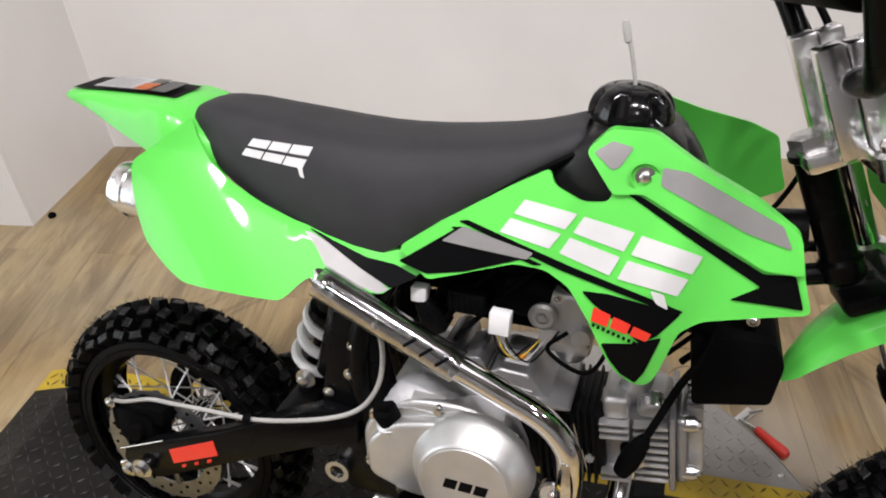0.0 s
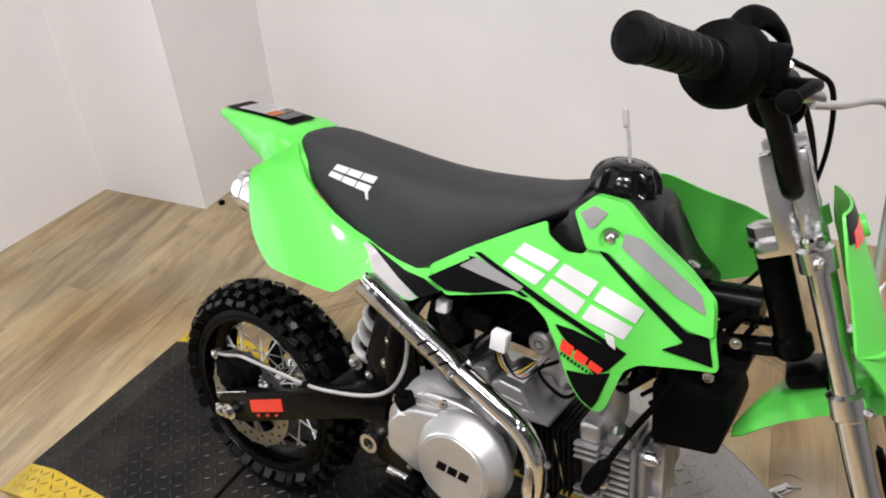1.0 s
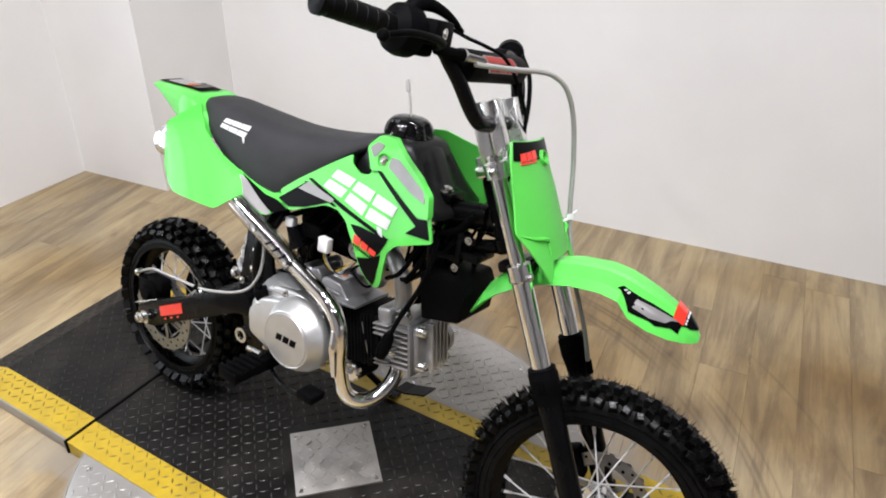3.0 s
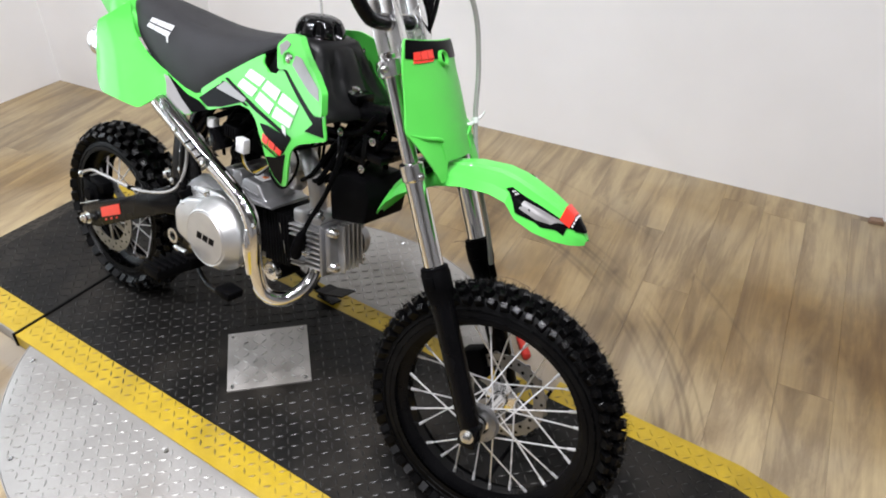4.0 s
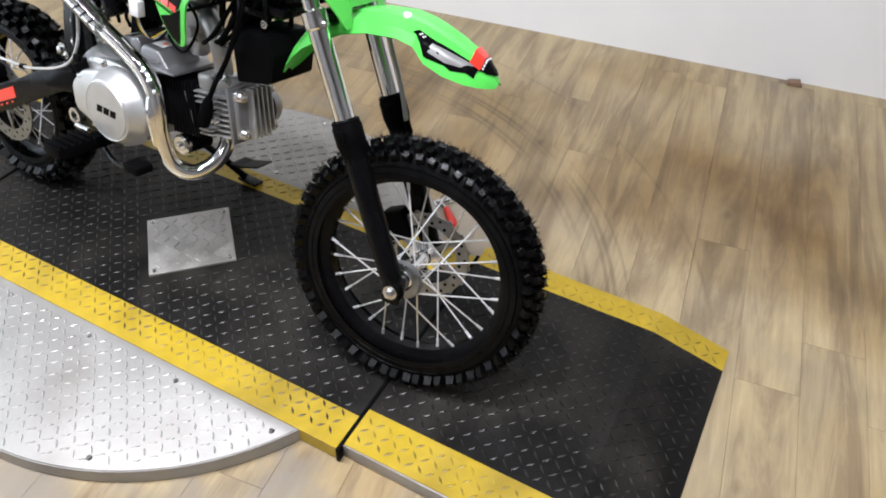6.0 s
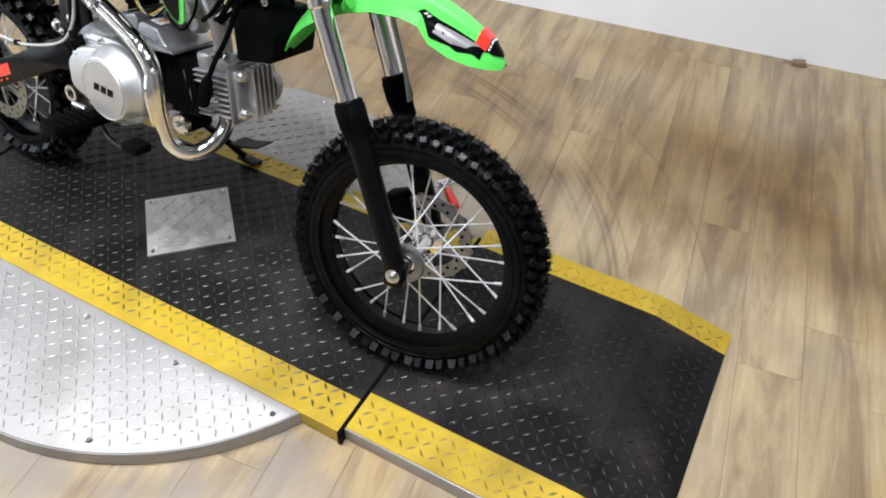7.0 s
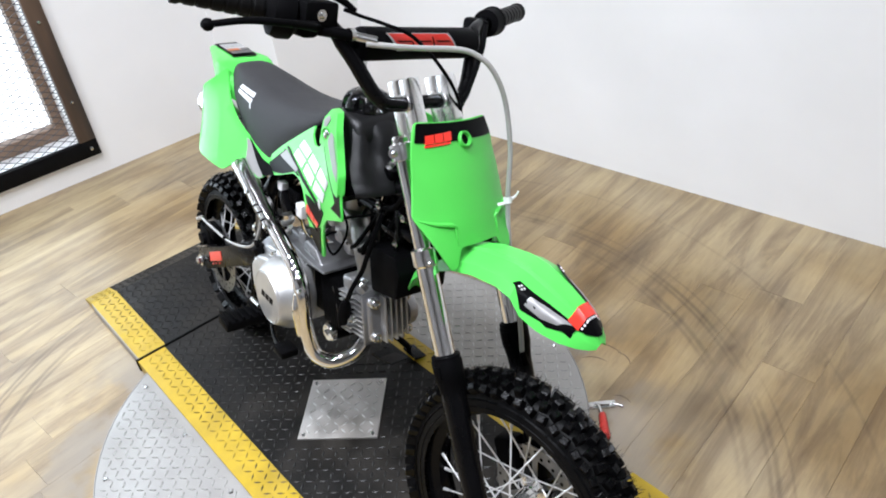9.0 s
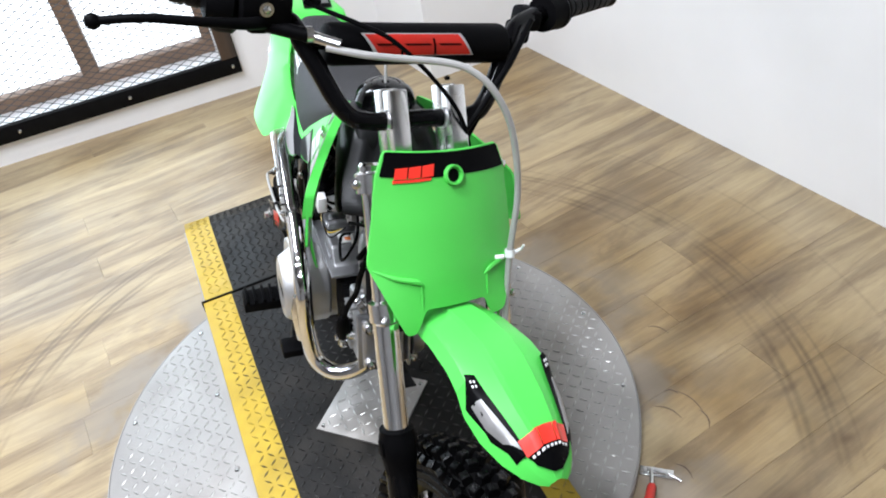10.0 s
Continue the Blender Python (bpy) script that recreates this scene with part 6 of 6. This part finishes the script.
carb = part("carburettor", join(block(0.576, 0.648, -0.030, 0.026, 0.520, 0.578, 0.012, seg=3), lathe([(0.022, 0), (0.022, 0.03), (0.016, 0.035), (0, 0.036)], 20, pose(0.622, 0, 0.572, 90, 0, 0)), lathe([(0.0, -0.03), (0.016, -0.029), (0.020, -0.022), (0.022, 0.0), (0.022, 0.020)], 20, pose(0.622, -0.004, 0.508, 90, 0, 0)), block(0.584, 0.646, -0.028, 0.022, 0.494, 0.526, 0.006), lathe([(0.011, -0.012), (0.011, 0.014), (0, 0.015)], 14, pose(0.634, -0.030, 0.530, 0, 0, 180))), CAST, engine, "cast alloy carburettor")
for x, z in ((0.606, 0.516), (0.640, 0.514), (0.602, 0.569), (0.645, 0.569)):
    part("screw", hexbolt(pose(x, -0.030, z, 0, 0, 180), 0.0035, 0.004), STEEL, carb)
part("choke_hose", tube([(0.618, -0.035, 0.53), (0.600, -0.055, 0.515), (0.645, -0.065, 0.50), (0.665, -0.055, 0.53), (0.655, -0.04, 0.56), (0.60, -0.03, 0.59)], 0.0026, 8), BLACK_MATT, engine)
part("air_filter", lathe([(0.018, 0), (0.034, 0.006), (0.036, 0.06), (0.025, 0.07), (0, 0.072)], 24, along((0.598, 0.0, 0.555), (0.50, 0.0, 0.57))), BLACK_MATT, engine, "black foam air filter")
part("air_box", join(prism(rounded([(0.425, 0.545), (0.43, 0.60), (0.47, 0.622), (0.54, 0.628), (0.55, 0.59), (0.52, 0.56), (0.47, 0.545)], 0.01), -0.020, 0.055, 0.004), block(0.44, 0.62, 0.018, 0.062, 0.49, 0.600, 0.008)), BLACK_MATT, bike, "black plastic air box under the seat")
for k in range(3):
    part("wire_loom", tube([(0.43 + 0.03 * k, -0.05, 0.50), (0.45 + 0.03 * k, -0.062 - 0.004 * k, 0.535), (0.475 + 0.035 * k, -0.055, 0.575), (0.50 + 0.04 * k, -0.045, 0.615)], 0.0034, 8), BLACK_MATT, bike, "black wire loom")
wiring = part("wiring_box", block(0.484, 0.528, -0.076, -0.035, 0.552, 0.580, 0.004), BLACK_MATT, bike, "black wiring modules under the seat")
part("relay", prism(rounded([(0.446, 0.556), (0.464, 0.562), (0.486, 0.526), (0.462, 0.512)], 0.003), -0.080, -0.045, 0.002), BLACK, wiring)
rnd = random.Random(12)
for k in range(12):
    x0 = 0.60 + 0.016 * k
    y0 = rnd.uniform(-0.045, 0.045)
    part("wire", tube([(x0 - 0.03, y0, 0.520 + rnd.uniform(-0.02, 0.02)), (x0 + 0.01, y0 + rnd.uniform(-0.02, 0.02), 0.555 + rnd.uniform(-0.02, 0.02)), (x0 + 0.03, y0 * 0.7, 0.60), (x0 + 0.05, y0 * 0.5, 0.635), (x0 + 0.06, y0 * 0.3, 0.66)], rnd.uniform(0.0028, 0.0052), 8), BLACK_MATT, wiring)
for y in (-0.034, 0.030):
    part("bracket", join(block(0.745, 0.757, y, y + 0.003, 0.560, 0.650, 0.0008), block(0.802, 0.812, y, y + 0.003, 0.570, 0.655, 0.0008), block(0.757, 0.802, y, y + 0.003, 0.598, 0.608, 0.0008), block(0.812, 0.838, y, y + 0.003, 0.640, 0.652, 0.0008)), BLACK, wiring, "black steel bracket over the battery box")
part("regulator", join(block(0.690, 0.735, 0.010, 0.052, 0.540, 0.610, 0.005), *[block(0.689, 0.736, 0.008 + 0.009 * k, 0.011 + 0.009 * k, 0.536, 0.614, 0.0006) for k in range(5)]), BLACK_MATT, wiring, "finned black regulator")
part("intake_boot", tube([(0.60, 0.0, 0.55), (0.56, 0.02, 0.56), (0.52, 0.03, 0.575)], [0.022, 0.026, 0.028], 16), BLACK_MATT, wiring, "black rubber intake boot")
part("drain_hose", tube([(0.66, 0.03, 0.64), (0.69, 0.045, 0.58), (0.70, 0.05, 0.50), (0.68, 0.045, 0.43)], 0.0055, 8), BLACK_MATT, wiring)
for x, y, z in ((0.751, -0.035, 0.640), (0.807, -0.035, 0.590), (0.826, -0.035, 0.646)):
    part("bolt", hexbolt(pose(x, y, z, 0, 0, 180), 0.0048, 0.004), STEEL, wiring)
for k in range(6):
    part("relay_rib", block(0.488 + 0.007 * k, 0.4905 + 0.007 * k, -0.0775, -0.0755, 0.556, 0.576, 0.0004), BLACK_MATT, wiring)
part("connector", block(0.536, 0.560, -0.086, -0.070, 0.540, 0.568, 0.002), WHITE, wiring, "white plastic connector")
part("connector", block(0.441, 0.460, -0.078, -0.062, 0.557, 0.576, 0.002), WHITE, wiring, "white plastic connector")
for k in range(4):
    part("wire", tube([(0.540 + 0.004 * k, -0.078, 0.541), (0.548 + 0.006 * k, -0.078, 0.518), (0.562 + 0.008 * k, -0.07, 0.505), (0.58 + 0.01 * k, -0.05, 0.515 + 0.008 * k)], 0.0011, 6), (BLACK_MATT, YELLOW, HOSE, BLACK_MATT)[k], wiring)
part("wire_loom", tube([(0.40, -0.06, 0.55), (0.47, -0.03, 0.59), (0.56, -0.03, 0.60), (0.66, -0.02, 0.62), (0.78, -0.03, 0.645), (0.83, -0.035, 0.69)], 0.006, 8), BLACK_MATT, wiring)
part("battery_box", join(prism(rounded([(0.764, 0.480), (0.748, 0.566), (0.785, 0.574), (0.832, 0.578), (0.846, 0.550), (0.842, 0.500)], 0.006), -0.052, 0.052, 0.003), block(0.775, 0.80, -0.02, 0.02, 0.60, 0.64, 0.003)), BLACK_MATT, bike, "black plastic battery box under the head tube")
part("bracket", block(0.80, 0.845, -0.03, 0.03, 0.606, 0.62, 0.003), BLACK, bike)

# exhaust
pipe_path = [(0.700, -0.012, 0.365), (0.708, -0.024, 0.330), (0.704, -0.050, 0.300), (0.686, -0.088, 0.285), (0.664, -0.116, 0.304), (0.652, -0.127, 0.36), (0.650, -0.130, 0.41), (0.642, -0.130, 0.446), (0.615, -0.128, 0.474), (0.565, -0.124, 0.494), (0.47, -0.118, 0.529), (0.36, -0.108, 0.573), (0.30, -0.066, 0.598)]
exhaust = part("exhaust", tube(pipe_path, 0.0148, 20, 8), CHROME, bike, "polished chrome exhaust pipe", sharp=60)
part("muffler", lathe([(0.016, 0), (0.028, 0.03), (0.034, 0.05), (0.034, 0.25), (0.0355, 0.252), (0.0355, 0.262), (0.032, 0.272), (0.027, 0.275), (0.022, 0.270), (0.021, 0.235), (0, 0.234)], 36, along((0.316, -0.062, 0.598), (0.028, -0.055, 0.629))), POLISHED, exhaust, "polished alloy muffler end")
p0, p1 = Vector((0.515, -0.1215, 0.513)), Vector((0.345, -0.1135, 0.582))
d = (p1 - p0).normalized()
up = Vector((0, -0.62, 0.78))
up = (up - d * up.dot(d)).normalized()
sd = d.cross(up).normalized()
rows = []
for k in range(13):
    q = p0 + (p1 - p0) * k / 12
    rows.append([tuple(q + 0.0195 * (math.cos(a) * up + math.sin(a) * sd)) for a in [radians(-95 + 190 * i / 12) for i in range(13)]])
bm = loft(rows)
bmesh.ops.solidify(bm, geom=bm.faces[:], thickness=0.0012)
shield = part("heat_shield", bm, CHROME, exhaust, "chrome heat shield with three slots", sharp=50)
# black bars laid on the shield draw the shade inside its three slots
for k in range(3):
    q = p0 + (p1 - p0) * (0.10 + 0.11 * k) + 0.0198 * (up * 0.9 - sd * 0.42).normalized()
    part("slot", moved(block(-0.0018, 0.0018, -0.0085, 0.0085, -0.0006, 0.0006, 0.0005), Matrix.Translation(q) @ Matrix((d, (sd * 0.9 + up * 0.42).normalized(), d.cross((sd * 0.9 + up * 0.42)).normalized())).transposed().to_4x4() @ Matrix.Rotation(0.5, 4, "Z")), INK, shield)
for f in (0.55, 0.02, -0.9):
    q = p0 + (p1 - p0) * f + 0.0195 * (up * 0.35 + Vector((0, -0.93, 0))).normalized()
    part("bolt", lathe([(0, 0.004), (0.004, 0.0035), (0.0052, 0.0)], 12, along(q, q + Vector((0, -0.93, 0.35)))), STEEL, exhaust)
part("lower_shield", tube([(0.645, -0.141, 0.435), (0.648, -0.143, 0.40), (0.652, -0.139, 0.345)], [0.006, 0.0095, 0.006], 10), CHROME, exhaust)
part("flange", join(lathe([(0.024, 0), (0.024, 0.008), (0.016, 0.010)], 24, along((0.700, -0.012, 0.363), (0.707, -0.022, 0.33))), rod((0.718, -0.03, 0.34), (0.720, -0.035, 0.365), 0.004)), STEEL, exhaust)
part("skid_plate", prism(rounded([(0.690, 0.270), (0.715, 0.273), (0.762, 0.290), (0.762, 0.293), (0.715, 0.277), (0.690, 0.274)], 0.001), 0.002, 0.042, 0), STEEL_DARK, bike, "dark steel skid plate")

# pegs, pedal, kick-start, stand and chain
peg = part("foot_peg", join(block(0.430, 0.478, -0.218, -0.138, 0.272, 0.294, 0.004), block(0.44, 0.468, -0.14, -0.05, 0.262, 0.29, 0.006)), BLACK_MATT, bike, "black folding foot peg")
for k in range(5):
    part("tooth", block(0.430, 0.478, -0.214 + 0.016 * k, -0.209 + 0.016 * k, 0.290, 0.301, 0.001), BLACK_MATT, peg)
part("peg_spring", rod((0.42, -0.135, 0.30), (0.455, -0.135, 0.30), 0.006), STEEL, peg)
pedal = part("brake_pedal", tube([(0.44, -0.10, 0.262), (0.50, -0.125, 0.255), (0.56, -0.14, 0.262), (0.605, -0.142, 0.282)], 0.0052, 10), BLACK, bike, "black rear brake pedal")
part("pedal_pad", block(0.588, 0.628, -0.168, -0.130, 0.279, 0.296, 0.004), BLACK_MATT, pedal, "black rubber pedal pad")
part("left_peg", join(block(0.430, 0.478, 0.138, 0.218, 0.272, 0.294, 0.004), block(0.44, 0.468, 0.05, 0.14, 0.262, 0.29, 0.006)), BLACK_MATT, bike, "black folding foot peg")
part("gear_lever", tube([(0.50, 0.10, 0.34), (0.56, 0.13, 0.31), (0.62, 0.15, 0.30)], 0.005, 8), BLACK, bike)
stand = part("side_stand", join(tube([(0.44, 0.075, 0.262), (0.455, 0.13, 0.20), (0.475, 0.20, 0.125), (0.49, 0.245, 0.073)], 0.0085, 10), block(0.475, 0.53, 0.235, 0.268, 0.062, 0.068, 0.002)), BLACK, bike, "black side stand, folded out")
chain = []
for z0, z1 in ((0.279, 0.402), (0.135, 0.33)):
    n = 34
    for k in range(n):
        x, z = 0.045 + (0.43 - 0.045) * k / n, z0 + (z1 - z0) * k / n
        chain.append(block(x, x + 0.0085, 0.057 if k % 2 else 0.059, 0.067 if k % 2 else 0.065, z - 0.0042, z + 0.0042, 0))
tagged(part("chain", join(*chain), STEEL_DARK, bike, "dark drive chain"), kind="stuff")

# ---- window with a wire screen ----
screen = thing("window_screen", Matrix(), "wire mesh screen in a bolted dark wood frame over the window", "window screen")
FX = -1.78
F_Y0, F_Y1, F_Z0, F_Z1 = -1.62, 0.018, 0.052, 1.62
for nm, ya, yb, za, zb in (("stile", F_Y1 - 0.062, F_Y1, F_Z0 + 0.064, F_Z1), ("stile", F_Y0, F_Y0 + 0.062, F_Z0 + 0.064, F_Z1), ("rail", F_Y0, F_Y1, F_Z0, F_Z0 + 0.063), ("rail", F_Y0 + 0.063, F_Y1 - 0.063, F_Z1 - 0.062, F_Z1)):
    f = part(nm, block(FX + 0.001, FX + 0.026, ya, yb, za, zb, 0.003), WOOD_DARK if nm == "stile" else STEEL_DARK, screen)
    n = 5
    for k in range(n):
        y = (ya + yb) / 2 if nm == "stile" else ya + 0.03 + (yb - ya - 0.06) * k / (n - 1)
        z = (za + zb) / 2 if nm == "rail" else za + 0.16 + (zb - za - 0.3) * k / (n - 1)
        part("bolt", lathe([(0, 0.006), (0.005, 0.005), (0.008, 0.0)], 12, along((FX + 0.026, y, z), (FX + 0.2, y, z))), STEEL, f)
vs, fs = [], []


def wire(a, b, r=0.0015):
    a, b = Vector(a), Vector(b)
    d = (b - a).normalized()
    s = d.cross(Vector((1, 0, 0))).normalized() * r
    t = Vector((r, 0, 0))
    k = len(vs)
    vs.extend(tuple(p + o) for p in (a, b) for o in (s, t, -s, -t))
    fs.extend((k + i, k + (i + 1) % 4, k + 4 + (i + 1) % 4, k + 4 + i) for i in range(4))


my, mz = 0.026, 0.0125
ny, nz = int((F_Y1 - F_Y0 - 0.1) / my), int((F_Z1 - F_Z0 - 0.1) / mz)
for i in range(ny):
    for j in range(nz):
        y, z = F_Y0 + 0.05 + i * my, F_Z0 + 0.05 + j * mz
        up = (i + j) % 2
        wire((FX + 0.006, y, z + (mz if up else 0)), (FX + 0.006, y + my, z + (0 if up else mz)))
tagged(raw("wire_mesh", vs, fs, WIRE, screen), "dark expanded wire mesh", kind="stuff")
window = tagged(thing("window_1", Matrix(), "brown framed window set back behind the screen", "window", kind="structure"), kind="structure")
WX = -1.90
for nm, ya, yb, za, zb in (("sill", WIN_Y0, WIN_Y1, WIN_Z0, WIN_Z0 + 0.05), ("jamb", WIN_Y1 - 0.035, WIN_Y1, WIN_Z0 + 0.05, WIN_Z1), ("jamb", WIN_Y0, WIN_Y0 + 0.035, WIN_Z0 + 0.05, WIN_Z1), ("head", WIN_Y0 + 0.036, WIN_Y1 - 0.036, WIN_Z1 - 0.05, WIN_Z1), ("mullion", -0.535, -0.475, WIN_Z0 + 0.05, WIN_Z1 - 0.05), ("mullion", -1.06, -1.0, WIN_Z0 + 0.05, WIN_Z1 - 0.05)):
    part(nm, block(WX - 0.03, WX + 0.03, ya, yb, za, zb, 0.003), FRAME_BROWN, window)
BRIGHT = bpy.data.materials.new("bright_daylight")
BRIGHT.use_nodes = True
bs = BRIGHT.node_tree.nodes["Principled BSDF"]
bs.inputs["Base Color"].default_value = (0.9, 0.92, 0.95, 1)
bs.inputs["Emission Color"].default_value, bs.inputs["Emission Strength"].default_value = (0.93, 0.96, 1.0, 1), 1.6
tagged(raw("backdrop", [(-3.2, -4.0, -1.0), (-3.2, 2.5, -1.0), (-3.2, 2.5, 3.5), (-3.2, -4.0, 3.5)], [(0, 1, 2, 3)], BRIGHT), "plain bright daylight outside the window", "backdrop", kind="structure")

# ---- small things on the floor ----
lock = thing("turntable_lock", pose(0.447, 0.331, FLOOR + 0.001, 0, 0, 50), "steel toggle clamp with a red handle beside the turntable", "clamp")
part("clamp_base", join(block(-0.034, 0.03, 0.036, 0.056, 0.0, 0.005, 0.001), block(-0.02, 0.016, 0.04, 0.052, 0.004, 0.011, 0.002), rod((0.02, 0.046, 0.007), (0.045, 0.034, 0.005), 0.003), rod((-0.012, 0.046, 0.009), (-0.008, 0.01, 0.0115), 0.0042)), STEEL, lock, "bare steel clamp body")
part("clamp_handle", loft([[(x + w * math.cos(a), y, 0.012 + w * math.sin(a)) for a in [2 * math.pi * i / 14 for i in range(14)]] for x, y, w in ((-0.008, 0.012, 0.006), (-0.0085, 0.008, 0.0085), (-0.011, -0.02, 0.0095), (-0.014, -0.05, 0.0115), (-0.0148, -0.058, 0.010), (-0.015, -0.061, 0.005))], True, True), GRIP_RED, lock, "red plastic grip")

for sx, sy, turn, ln in ((0.098, 0.592, 40, 0.05), (0.30, 0.525, 15, 0.075), (0.352, 0.522, -8, 0.05), (0.262, 0.505, 60, 0.03), (0.30, 0.47, 35, 0.06), (0.43, 0.41, 20, 0.045)):
    bm = tube([(-ln / 2, 0, 0.0), (-ln * 0.15, 0.006, 0.0004), (ln * 0.2, 0.003, 0.0004), (ln / 2, -0.006, 0.0)], [0.0004, 0.0014, 0.0012, 0.0004], 6)
    for v in bm.verts:
        v.co.z *= 0.35
    tagged(link_mesh("floor_scratch", bm, WOOD_DARK, None, "", pose(sx, sy, FLOOR + 0.0006, 0, 0, turn)), "dark curved scratch in the vinyl floor", "scratch", "floor scratches")
tagged(link_mesh("rubber_stop", lathe([(0.0, 0.0), (0.010, 0.0), (0.011, 0.006), (0.007, 0.011), (0, 0.012)], 16, pose(0, 0, 0, 90, 0, 0)), BLACK_MATT, None, "", pose(-1.352, 0.70, FLOOR + 0.0005)), "small black rubber stop on the floor by the wall", "door stop")

tagged(link_mesh("floor_wedge", prism(rounded([(-0.022, 0.0), (-0.018, 0.012), (0.016, 0.016), (0.024, 0.0)], 0.003), -0.012, 0.012, 0.002), FRAME_BROWN, None, "", pose(1.084, 1.398, FLOOR + 0.0005, 0, 0, 12)), "small brown wooden wedge on the floor against the wall", "wedge")

# ---- floor planks ----
floor = tagged(raw("floor", [(-2.0, -3.6, FLOOR - 0.03), (3.5, -3.6, FLOOR - 0.03), (3.5, 1.9, FLOOR - 0.03), (-2.0, 1.9, FLOOR - 0.03), (-2.0, -3.6, FLOOR - 0.004), (3.5, -3.6, FLOOR - 0.004), (3.5, 1.9, FLOOR - 0.004), (-2.0, 1.9, FLOOR - 0.004)],
                    [(0, 3, 2, 1), (4, 5, 6, 7), (0, 1, 5, 4), (1, 2, 6, 5), (2, 3, 7, 6), (3, 0, 4, 7)], STEEL_DARK), "oak-look vinyl plank floor, scuffed", "floor", kind="structure")
TURN_F = radians(7.3)
PW, PL = 0.125, 1.22
me = bpy.data.meshes.new("plank")
g = 0.0002
e = 0.0003
me.from_pydata([(-PW / 2 + g, -PL / 2 + g, -0.004), (PW / 2 - g, -PL / 2 + g, -0.004), (PW / 2 - g, PL / 2 - g, -0.004), (-PW / 2 + g, PL / 2 - g, -0.004), (-PW / 2 + g, -PL / 2 + g, -e), (PW / 2 - g, -PL / 2 + g, -e), (PW / 2 - g, PL / 2 - g, -e), (-PW / 2 + g, PL / 2 - g, -e),
                (-PW / 2 + g + e, -PL / 2 + g + e, 0), (PW / 2 - g - e, -PL / 2 + g + e, 0), (PW / 2 - g - e, PL / 2 - g - e, 0), (-PW / 2 + g + e, PL / 2 - g - e, 0)], [],
               [(0, 1, 5, 4), (1, 2, 6, 5), (2, 3, 7, 6), (3, 0, 4, 7), (4, 5, 9, 8), (5, 6, 10, 9), (6, 7, 11, 10), (7, 4, 8, 11), (8, 9, 10, 11)])
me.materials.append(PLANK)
rnd = random.Random(11)
c, s = math.cos(TURN_F), math.sin(TURN_F)


def cut(poly, axis, limit, sign):
    """Cuts a polygon by a line across one axis."""
    out = []
    for p, q in zip(poly, poly[1:] + poly[:1]):
        dp, dq = sign * (limit - p[axis]), sign * (limit - q[axis])
        if dp >= 0:
            out.append(p)
        if dp * dq < 0:
            t = dp / (dp - dq)
            out.append((p[0] + (q[0] - p[0]) * t, p[1] + (q[1] - p[1]) * t))
    return out


for i in range(-20, 33):
    off = rnd.uniform(0, PL)
    for j in range(-4, 4):
        u, w = i * PW, j * PL + off
        x, y = u * c - w * s, u * s + w * c
        hu, hw = PW / 2 - g, PL / 2 - g
        quad = [(x + a * hu * c - d * hw * s, y + a * hu * s + d * hw * c) for a, d in ((-1, -1), (1, -1), (1, 1), (-1, 1))]
        poly = quad
        for axis, limit, sign in ((0, 3.35, 1), (0, -1.85, -1), (1, 1.78, 1), (1, -3.45, -1)):
            poly = cut(poly, axis, limit, sign) if poly else poly
        if len(poly) < 3:
            continue
        data = me
        if len(poly) != 4 or any(math.dist(p, q) > 1e-6 for p, q in zip(poly, quad)):
            data = bpy.data.meshes.new("plank")
            loc = [((px - x) * c + (py - y) * s, -(px - x) * s + (py - y) * c) for px, py in poly]
            n = len(loc)
            data.from_pydata([(*p, -0.004) for p in loc] + [(*p, 0) for p in loc], [], [tuple(range(n, 2 * n))] + [(q, (q + 1) % n, n + (q + 1) % n, n + q) for q in range(n)])
            data.materials.append(PLANK)
        ob = new("plank", data)
        ob.parent, ob.matrix_basis = floor, Matrix.Translation((x, y, FLOOR)) @ Matrix.Rotation(TURN_F, 4, "Z")
